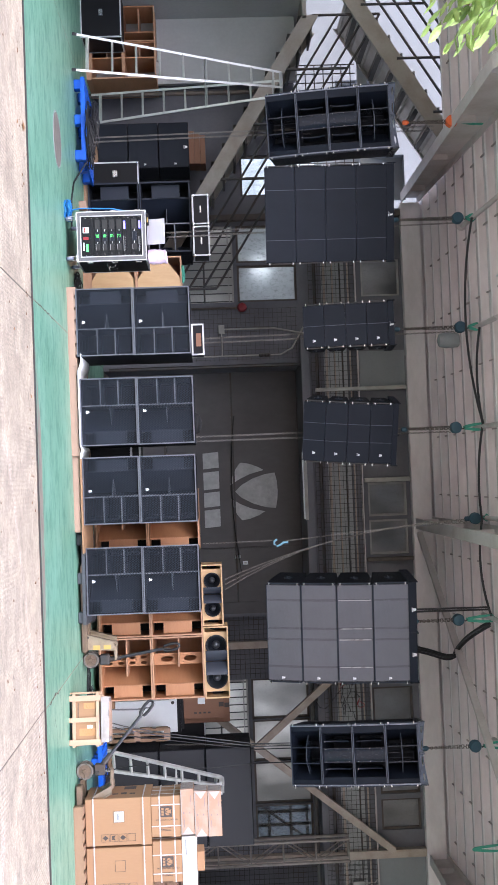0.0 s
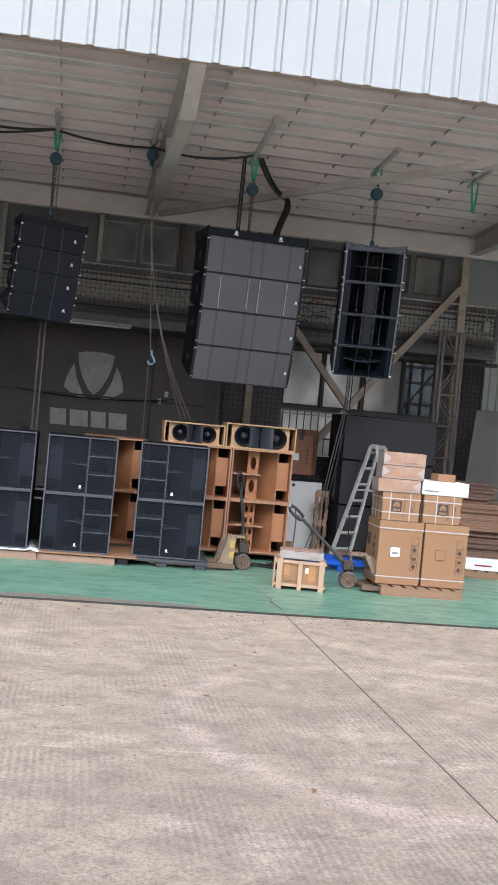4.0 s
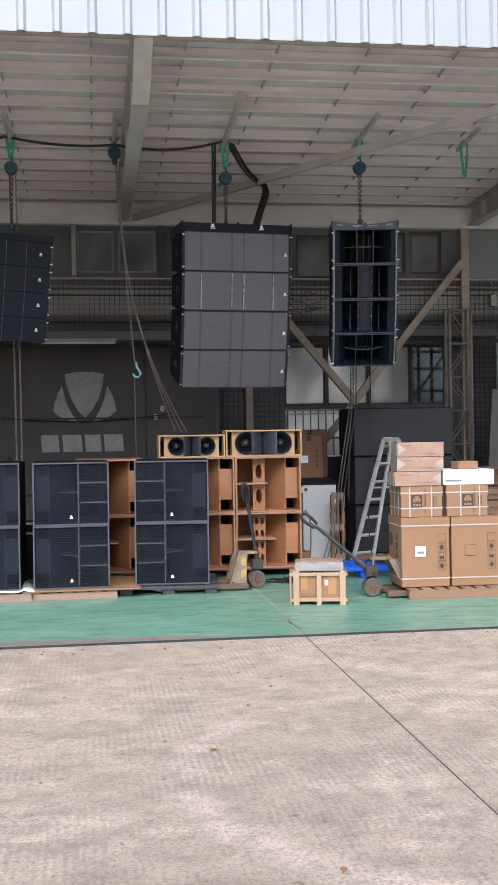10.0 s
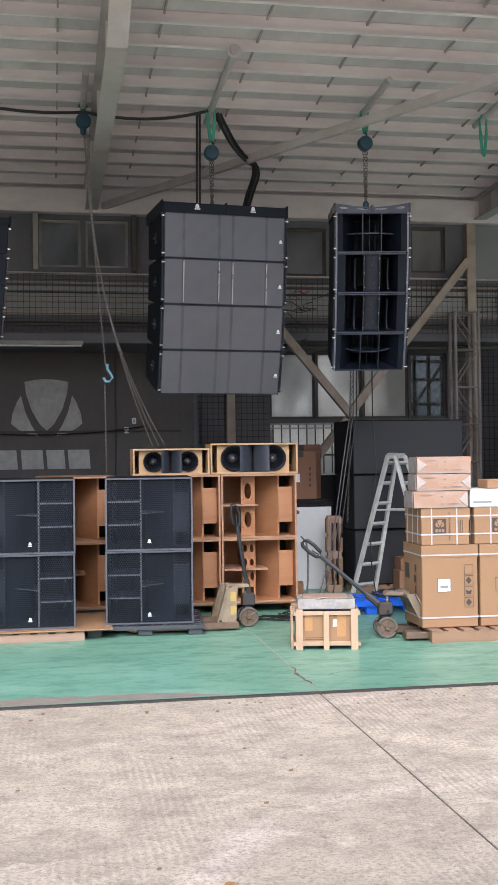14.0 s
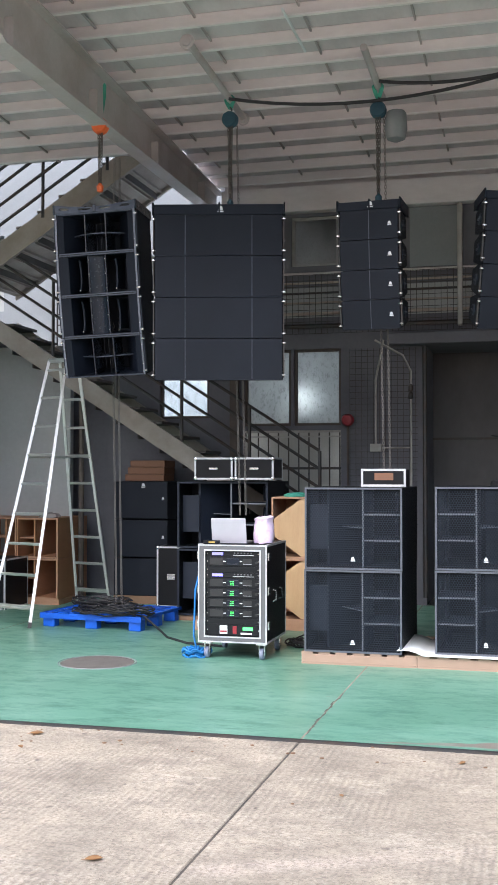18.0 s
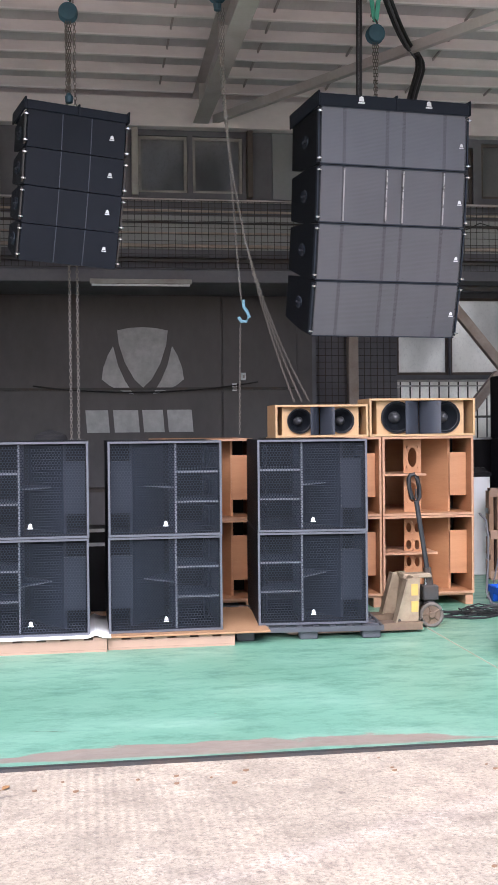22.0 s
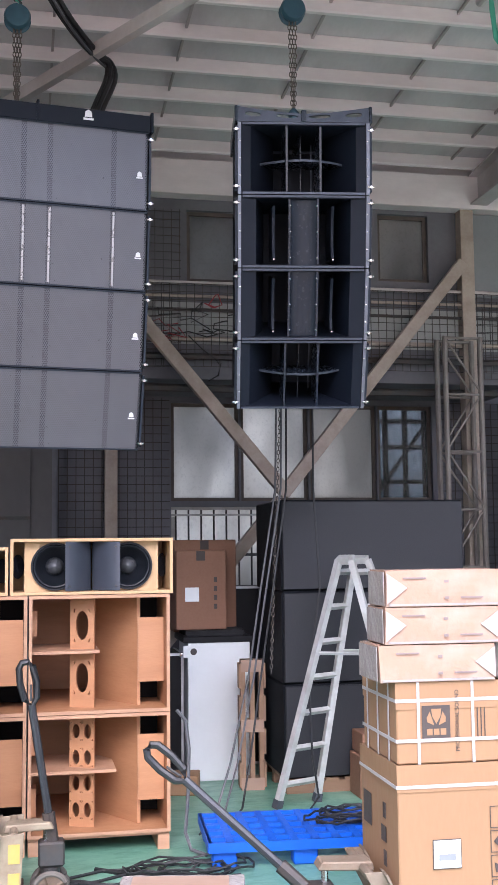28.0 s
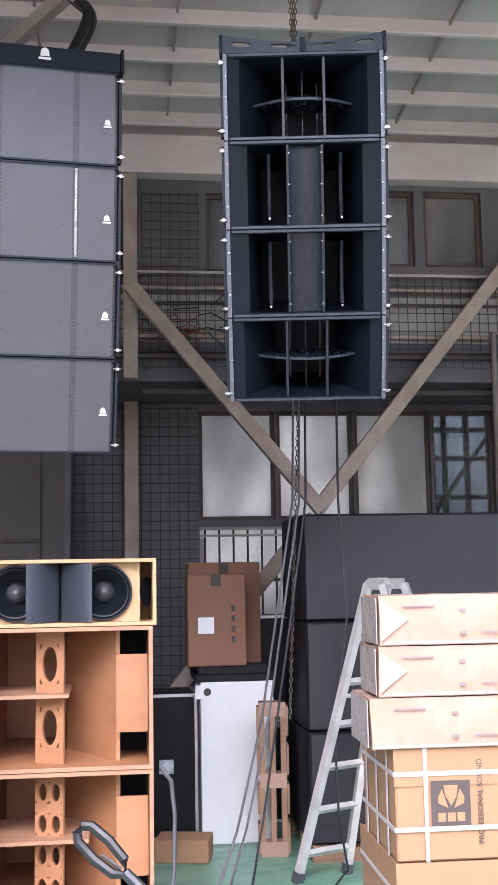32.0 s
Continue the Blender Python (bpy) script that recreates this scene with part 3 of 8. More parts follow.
ceiling = bmesh.new()
for x0, x1, y1 in ((-6.72, 12.0, 7.5), (-16.0, -6.72, 5.75)):
    prism(ceiling, [(0.3, roof_z(0.3) + 0.125), (y1, roof_z(y1) + 0.125), (y1, roof_z(y1) + 0.16), (0.3, roof_z(0.3) + 0.16)], x0, x1, "yz")
fixed("ceiling", ceiling, ROOF_SHEET, "grey roof sheeting above the purlins")
for i in range(29):
    x = -15.75 + 0.93 * i
    y1 = 7.0 if x > -6.72 else 5.7
    fixed("roof_tie", prism(bmesh.new(), [(0.36, roof_z(0.36) + 0.085), (y1, roof_z(y1) + 0.085), (y1, roof_z(y1) + 0.105), (0.36, roof_z(0.36) + 0.105)], x, x + 0.018, "yz"), TIE_STEEL, "thin dark tie rod between purlins")
for k in range(14):
    y = 0.45 + 0.49 * k
    z = roof_z(y)
    x0 = -15.5 if y < 5.7 else -6.72
    purlin = fixed("purlin", prism(bmesh.new(), [(y, z + 0.008), (y + 0.007, z + 0.008), (y + 0.007, z + 0.124), (y + 0.05, z + 0.124), (y + 0.05, z + 0.117), (y, z + 0.117)], x0, 11.5, "yz"), PURLIN, "dusty pinkish steel roof purlin across the hall")
    part("lip", prism(bmesh.new(), [(y - 0.028, z), (y + 0.007, z), (y + 0.007, z + 0.007), (y - 0.022, z + 0.007), (y - 0.022, z + 0.016), (y - 0.028, z + 0.016)], x0, 11.5, "yz"), PURLIN_LIP, purlin, "bottom lip, painted paler for light from the yard")
for x in BEAMS:
    low = [(0.31, 5.36), (1.1, 5.0), (7.1, 5.0)]
    bm = prism(bmesh.new(), low + [(u, v + 0.016) for u, v in reversed(low)], x - 0.085, x + 0.085, "yz")
    prism(bm, [(u, v + 0.016) for u, v in low] + [(7.1, roof_z(7.1) - 0.018), (0.31, roof_z(0.31) - 0.018)], x - 0.006, x + 0.006, "yz")
    prism(bm, [(0.34, roof_z(0.34) - 0.018), (7.1, roof_z(7.1) - 0.018), (7.1, roof_z(7.1) - 0.002), (0.34, roof_z(0.34) - 0.002)], x - 0.1, x + 0.1, "yz")
    for i in range(4):
        bx(bm, x - 0.09, x + 0.09, 1.2 + 1.7 * i, 1.21 + 1.7 * i, 5.016, 5.25)
    fixed("roof_beam", bm, STEEL_PAINT, "pale grey painted steel roof beam")
fixed("eave_beam", box(-6.6, 4.7, 6.94, 7.1, 4.96, 5.28), PURLIN, "dusty pale beam where roof meets rear wall", 0.004)
fixed("wall_gable", box(-6.6, 4.7, 7.1, 7.3, 5.3, 5.42), PURLIN, "grimy strip of wall up to the roof sheets")
bm = prism(bmesh.new(), [(-1.225, 6.985), (2.725, 0.345), (2.775, 0.375), (-1.175, 7.015)], 5.01, 5.018, "xy")
prism(bm, [(-1.225, 6.985), (2.725, 0.345), (2.732, 0.349), (-1.218, 6.989)], 5.0185, 5.1, "xy")
fixed("wind_brace", bm, STEEL_PAINT, "dusty diagonal steel roof brace")
# white cladding above the opening
prof, x = [], -16.0
while x < 12:
    prof += [(x, 0.27), (x + 0.22, 0.27), (x + 0.245, 0.235), (x + 0.285, 0.235), (x + 0.31, 0.27)]
    x += 0.31
bm = bmesh.new()
low = [bm.verts.new((px, py, 5.37)) for px, py in prof]
top = [bm.verts.new((px, py, 8.2)) for px, py in prof]
for i in range(len(prof) - 1):
    bm.faces.new((low[i], low[i + 1], top[i + 1], top[i]))
bx(bm, -16, 12, 0.275, 0.3, 5.385, 8.2)
fixed("wall_front_cladding", bm, CLADDING, "white ribbed metal cladding above the hall opening")
bm = box(-16, 12, 0.285, 0.36, 5.36, 5.384)
for i in range(70):
    lathe(bm, [(0.0, 5.354), (0.012, 5.354), (0.014, 5.36)], (-15.8 + 0.4 * i, 0.32, 0), "z", 6)
fixed("fascia_trim", bm, BRACE_PAINT, "brown steel trim under the white cladding")

# ---- the setting: rear wall ----
WY = 7.1


LOW_WINDOWS = [(-6.34, -5.72, 2.24, 3.22), (-5.68, -5.07, 2.24, 3.22)]
BACK_Y = 8.4
BACK_WINDOWS = [(1.34, 2.04, 2.26, 3.26), (2.06, 2.77, 2.26, 3.26), (2.79, 3.51, 2.26, 3.26), (3.53, 4.13, 2.26, 3.26)]
GRATED = [(-6.34, -5.07, 1.25, 2.18, WY), (1.34, 4.13, 1.2, 2.2, BACK_Y)]
TRANSOMS = [(-5.71, -5.1, 4.28, 4.92), (-2.02, -1.47, 4.26, 4.9), (-1.41, -0.84, 4.26, 4.9), (1.32, 1.9, 4.2, 4.86), (3.14, 3.64, 4.27, 4.92), (2.0, 3.06, 4.27, 4.92)]
BRIGHT = [(-7.5, -6.82, 2.35, 3.26)]
wall_rear = fixed("wall_rear", wall_grid(-6.55, 4.7, 3.3, 5.3, WY, WY + 0.2, TRANSOMS), WALL, "sooty dark grey rear wall of the hall")
wall_low = fixed("wall_rear_low", wall_grid(-9.6, -4.0, 0.0, 3.3, WY, WY + 0.2, LOW_WINDOWS + [GRATED[0][:4]] + BRIGHT), WALL, "sooty lower rear wall behind stored equipment")
fixed("wall_recess", wall_grid(-4.2, 0.15, 0.0, 3.5, 8.06, 8.2, []), SHUTTER, "dark steel sliding doors at the back of the recess")
for i, (a, b) in enumerate(((-4.0, -0.99), (-0.97, -0.05))):
    fixed("door_%d" % (i + 1), box(a, b, 8.03, 8.06, 0.02, 3.2), SHUTTER, "sooty dark steel sliding door leaf", 0.004)
fixed("door_rail", box(-4.0, -0.05, 8.0, 8.03, 2.07, 2.1), STEEL_DARK, "dark horizontal rail across the doors")
fixed("wall_recess_left", box(-4.2, -4.0, WY + 0.2, 8.06, 0, 3.5), WALL, "dark side of the door recess")
fixed("wall_back_low", wall_grid(0.15, 5.4, 0.0, 3.4, BACK_Y, BACK_Y + 0.2, BACK_WINDOWS + [GRATED[1][:4]]), WALL, "dark tiled wall set back under the upper storey")
fixed("overhang_soffit", box(0.2, 4.72, WY + 0.2, BACK_Y + 0.02, 3.32, 3.4), WALL, "sooty underside of the upper storey")
fixed("wall_recess_end", box(0.15, 0.2, 8.06, BACK_Y, 0, 3.4), WALL, "dark return beside the steel doors")
fixed("recess_soffit", box(-4.45, 0.2, 6.86, 8.06, 3.22, 3.36), WALL, "sooty concrete canopy slab over the doors", 0.008)
emblem = tagged(link("emblem", prism(bmesh.new(), [(-2.25, 2.79), (-2.1, 2.82), (-1.945, 2.83), (-1.79, 2.82), (-1.64, 2.79), (-1.66, 2.62), (-1.73, 2.4), (-1.84, 2.2), (-1.945, 2.1), (-2.05, 2.2), (-2.16, 2.4), (-2.23, 2.62)], 8.022, 8.03), LOGO_PAINT), "faded grey painted emblem over four bars on the dark door", "emblem")
for s in (-1, 1):
    part("emblem_side", prism(bmesh.new(), [(-1.945 + s * u, v) for u, v in ((0.355, 2.6), (0.415, 2.5), (0.475, 2.34), (0.495, 2.2), (0.395, 2.12), (0.215, 2.04), (0.115, 2.02), (0.215, 2.18), (0.295, 2.36))], 8.022, 8.03), LOGO_PAINT, emblem)
for x, w in ((-2.62, 0.27), (-2.29, 0.3), (-1.94, 0.25), (-1.64, 0.3)):
    part("emblem_bar", prism(bmesh.new(), [(x, 1.56), (x + w, 1.56), (x + w - 0.02, 1.83), (x - 0.02, 1.83)], 8.022, 8.03), LOGO_PAINT, emblem)


def window(name, r, glass, frame, label="", plane=WY):
    w = thing(name, label, "window")
    w["kind"] = "structure"
    x0, x1, z0, z1 = r
    y = plane + 0.05
    for a, b, c, d in ((x0, x0 + 0.035, z0, z1), (x1 - 0.035, x1, z0, z1), (x0 + 0.035, x1 - 0.035, z0, z0 + 0.035), (x0 + 0.035, x1 - 0.035, z1 - 0.035, z1)):
        part("window_frame", box(a, b, y, y + 0.05, c, d), frame, w)
    p = part("pane", box(x0 + 0.035, x1 - 0.035, y + 0.02, y + 0.026, z0 + 0.035, z1 - 0.035), glass, w)
    return w


for i, r in enumerate(LOW_WINDOWS):
    window("window_%d" % (i + 1), r, GLASS_BLUR, FRAME_DARK, "dirty frosted window with dark rusty frame")
for i, r in enumerate(BACK_WINDOWS):
    window("window_%d" % (i + 3), r, GLASS_DIM if i == 3 else GLASS, FRAME_DARK, "clear window onto steelwork outside" if i == 3 else "dirty frosted window with dark rusty frame", BACK_Y)
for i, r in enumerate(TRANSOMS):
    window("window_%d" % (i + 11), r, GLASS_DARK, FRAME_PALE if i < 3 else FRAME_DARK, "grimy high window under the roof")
window("window_21", BRIGHT[0], GLASS_CLEAR, FRAME_DARK, "clear window behind the stairs, bright daylight outside")
for x0, x1, z0, z1, gy in GRATED:
    g = thing("window_grate", "dark steel bar grate below the windows", "grate")
    g["kind"] = "structure"
    part("rail", box(x0, x1, gy + 0.02, gy + 0.05, z1 - 0.03, z1), FRAME_PALE, g)
    part("rail", box(x0, x1, gy + 0.02, gy + 0.05, z1 - 0.09, z1 - 0.07), FRAME_PALE, g)
    part("rail", box(x0, x1, gy + 0.02, gy + 0.05, z1 - 0.5, z1 - 0.47), STEEL_DARK, g)
    part("mullion", box(x0, x0 + 0.04, gy + 0.03, gy + 0.06, z0, z1 - 0.1), FRAME_PALE, g)
    n = int((x1 - x0) / 0.13)
    for k in range(n + 1):
        part("bar", tube(bmesh.new(), [(x0 + 0.05 + k * (x1 - x0 - 0.07) / n, gy + 0.035, z0), (x0 + 0.05 + k * (x1 - x0 - 0.07) / n, gy + 0.035, z1 - 0.03)], 0.01, 5), STEEL_DARK, g)
    part("pane", box(x0, x1, gy + 0.12, gy + 0.126, z0, z1), GLASS, g)
# posts, braces, rails, mesh
for x0, x1, z0, z1, m in ((0.65, 0.76, 3.3, 5.0, BRACE_PAINT), (3.92, 4.05, 0, 5.0, BRACE_PAINT), (-3.6, -3.54, 3.45, 4.95, FRAME_PALE), (-2.1, -2.03, 4.2, 4.95, FRAME_PALE), (-0.8, -0.74, 4.2, 4.95, FRAME_DARK), (-6.5, -6.4, 0, 5.0, FRAME_DARK)):
    fixed("post", box(x0, x1, 6.97, 7.095, z0, z1), m, "dusty steel post against the rear wall", 0.004)
fixed("post", box(0.665, 0.79, 8.25, 8.38, 0, 3.32), BRACE_PAINT, "dusty steel post under the upper storey", 0.004)
for k, (a, b) in enumerate((((0.7, 4.02), (2.18, 2.25)), ((3.9, 4.42), (2.14, 2.25)), ((2.12, 2.2), (0.9, 0.75)))):
    bm = bmesh.new()
    d = Vector((b[0] - a[0], b[1] - a[1])).normalized() * 0.001
    nrm = Vector((-d.y, d.x)).normalized() * 0.055
    prism(bm, [(a[0] + nrm.x, a[1] + nrm.y), (b[0] + nrm.x, b[1] + nrm.y), (b[0] - nrm.x, b[1] - nrm.y), (a[0] - nrm.x, a[1] - nrm.y)], 6.85 + 0.007 * k, 6.94 + 0.007 * k)
    fixed("diagonal_brace", bm, BRACE_PAINT, "dusty brown diagonal steel brace at the rear wall", 0.004)
for x0, x1, z, r, m in ((-6.4, 4.6, 4.17, 0.018, STEEL_PAINT), (-6.4, 4.6, 3.92, 0.012, STEEL_DARK), (-6.4, 4.6, 3.66, 0.02, BRACE_PAINT), (-6.4, 4.6, 3.5, 0.03, STEEL_DARK), (0.8, 4.7, 3.21, 0.035, STEEL_DARK), (-6.4, 4.6, 4.05, 0.014, BRACE_PAINT), (-6.4, 0.7, 3.8, 0.012, BRACE_PAINT)):
    fixed("pipe", tube(bmesh.new(), [(x0, 7.02, z), ((x0 + x1) / 2, 7.02, z - 0.012), (x1, 7.02, z)], r, 6), m, "dusty pipe along the rear wall")


def wire_mesh(x0, x1, z0, z1, y, step, r, label):
    bm = bmesh.new()
    n, k = int((x1 - x0) / step), int((z1 - z0) / step)
    for i in range(n + 1):
        bx(bm, x0 + i * step - r, x0 + i * step + r, y, y + 2 * r, z0, z1)
    for j in range(k + 1):
        bx(bm, x0, x1, y - 2 * r, y, z0 + j * step - r, z0 + j * step + r)
    return tagged(link("wire_mesh", bm, STEEL_DARK), label, "wire mesh", "", "stuff")


# Paler box stands in for the lit band of the wall.
fixed("mesh_backing", box(-6.4, 4.6, 7.088, 7.097, 3.62, 4.0), WALL_PALE, "wall band behind wire mesh, painted paler where it is lit")
wire_mesh(-6.35, 4.6, 3.4, 4.15, 7.0, 0.075, 0.003, "fine dark wire mesh along the rear wall")
wire_mesh(0.8, 1.26, 3.4, 4.85, 7.06, 0.075, 0.003, "fine dark wire mesh panel beside a post")
wire_mesh(0.22, 1.32, 0.3, 3.3, BACK_Y - 0.02, 0.085, 0.004, "dark tile joints of the wall beside the windows")
wire_mesh(-4.95, -4.1, 1.0, 3.2, 7.07, 0.075, 0.0025, "fine dark wire mesh over the wall")
wire_mesh(4.08, 4.68, 3.35, 4.1, 7.06, 0.075, 0.003, "fine dark wire mesh over the wall")
wire_mesh(4.2, 5.35, 1.0, 3.3, BACK_Y - 0.02, 0.085, 0.004, "dark tile joints of the wall beside the windows")
fixed("panel_high", box(-4.19, -3.6, 7.07, 7.098, 4.2, 4.95), PANEL_GREY, "flat grey board in a high opening")
fixed("panel_high", box(-0.5, 0.63, 7.07, 7.098, 4.2, 4.95), PANEL_GREY, "flat grey board in a high opening")
fixed("panel_high", box(4.07, 4.69, 7.07, 7.098, 4.14, 4.95), PANEL_GREY, "flat grey board in a high opening")
# right end: open bay with a ribbed side wall and daylight above it
bm = bmesh.new()
for i in range(30):
    x = 4.72 + 0.15 * i
    prism(bm, [(x, 7.6), (x + 0.08, 7.6), (x + 0.1, 7.57), (x + 0.13, 7.57), (x + 0.15, 7.6), (x + 0.15, 7.64), (x, 7.64)], 0.0, 4.05, "xy")
fixed("wall_right_ribbed", bm, CORRUGATED, "grey-green ribbed metal wall in the next bay")
fixed("awning", prism(bmesh.new(), [(7.0, 4.0), (7.0, 4.06), (7.62, 4.16), (7.62, 4.1)], 4.7, 9.5, "yz"), BRACE_PAINT, "small sheet awning over the ribbed wall", 0.004)
bm = bmesh.new()
for i in range(50):
    x = 3.5 + 0.2 * i
    prism(bm, [(x, 10.0), (x + 0.12, 10.0), (x + 0.14, 9.96), (x + 0.18, 9.96), (x + 0.2, 10.0), (x + 0.2, 10.05), (x, 10.05)], 0.0, 8.0, "xy")
fixed("wall_far_cream", bm, CREAM, "sunlit cream ribbed wall seen behind the hall")
fixed("gutter_rail", tube(bmesh.new(), [(4.7, 7.7, 4.55), (9.5, 7.7, 4.55)], 0.03, 6), STEEL_DARK, "dark pipe across the daylight gap")
fixed("wall_right", box(9.5, 9.7, 0.3, 10, 0, 6), WALL, "plain side wall closing the hall")
# left end: plaster wall, bright building outside
fixed("wall_left", box(-9.8, -9.6, 0.3, 7.3, 0, 3.4), WALL_PALE, "grey plastered side wall beside the stairs")
fixed("wall_left_far", box(-16.2, -16.0, 0.3, 12, 0, 6), WALL_PALE, "plain far side wall closing the hall")
fixed("building_outside", box(-22, -5.5, 11.0, 11.4, 0, 9), WALL_PALE, "pale grey neighbouring building behind the stairs")
# Glowing sheets added to stand in for daylight behind the windows.
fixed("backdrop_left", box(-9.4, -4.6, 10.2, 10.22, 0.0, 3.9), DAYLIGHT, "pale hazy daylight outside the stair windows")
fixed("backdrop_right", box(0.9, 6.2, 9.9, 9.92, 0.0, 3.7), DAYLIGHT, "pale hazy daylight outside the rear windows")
yard_frame = thing("steel_frame", "dark steel frame standing outside the rear window", "steel frame", "", None)
for k in range(5):
    part("upright", box(3.72 + 0.24 * k, 3.77 + 0.24 * k, 9.5, 9.55, 0.0, 3.4), FRAME_DARK, yard_frame)
for z in (2.1, 2.5, 2.9, 3.2):
    part("rail", box(3.6, 4.9, 9.46, 9.5, z, z + 0.05), FRAME_DARK, yard_frame)
part("stay", tube(bmesh.new(), [(3.75, 9.58, 2.2), (4.5, 9.58, 3.2)], 0.025, 6), FRAME_DARK, yard_frame)
# Globe and pole are made up to give the bright spot behind the pane.
yard_lamp = thing("yard_lamp", "lit round lamp glowing behind the frosted window", "lamp", "", pose(-6.2, 10.05, 0))
part("pole", tube(bmesh.new(), [(0, 0, 0), (0, 0, 2.6)], 0.03, 8), FRAME_DARK, yard_lamp)
part("globe", lathe(bmesh.new(), [(0.02, 2.6), (0.11, 2.65), (0.15, 2.76), (0.11, 2.87), (0.02, 2.92)], (0, 0, 0), "z", 20), SPOT_GLOW, yard_lamp, "glowing white globe", smooth=True)
fixed("wall_under_stairs", box(-9.6, -8.55, 6.6, 6.7, 0, 3.3), WALL_PALE, "grey plastered wall under the stairs")

# ---- loudspeaker cabinets ----
def hex_mesh(w, h, pitch, hole, mat):
    """A steel sheet punched with hexagonal holes, w by h, centred, in the x-z plane."""
    verts, faces = [], []
    row = pitch * 0.866
    for j in range(int(h / row)):
        for i in range(int(w / pitch)):
            cx, cz = -w / 2 + pitch * (i + 0.5 + 0.5 * (j % 2)), -h / 2 + row * (j + 0.5)
            if cx > w / 2 - pitch * 0.4:
                continue
            n = len(verts)
            for k in range(6):
                c, s = math.cos(radians(60 * k + 30)), math.sin(radians(60 * k + 30))
                verts += [(cx + c * pitch * 0.5775, 0, cz + s * pitch * 0.5775), (cx + c * hole, 0, cz + s * hole)]
            for k in range(6):
                a, b = n + 2 * k, n + 2 * ((k + 1) % 6)
                faces.append((a, b, b + 1, a + 1))
    me = bpy.data.meshes.new("grille")
    me.from_pydata(verts, [], faces)
    me.materials.append(mat)
    return me


SUB_W, SUB_H, SUB_D = 0.838, 0.7, 1.12
HEX = hex_mesh(SUB_W - 0.03, SUB_H - 0.03, 0.0215, 0.0099, GRILLE_STEEL)


def badge(parent, x, y, z, s=1.0, m=None):
    """A small white maker's mark, drawn as plain shapes."""
    bm = prism(bmesh.new(), [(x - 0.015 * s, z), (x + 0.015 * s, z), (x + 0.012 * s, z + 0.022 * s), (x, z + 0.03 * s), (x - 0.012 * s, z + 0.022 * s)], y - 0.003, y)
    bx(bm, x - 0.02 * s, x + 0.02 * s, y - 0.003, y, z - 0.012 * s, z - 0.004 * s)
    return part("badge", bm, WHITE_MARK, parent, "small white badge")


# Pale strips put the light on the panels' front edges into colour.
EDGE_LIT = pm("worn_panel_edge", (0.16, 0.172, 0.2), 0.5, s2=60, bump=0.05)


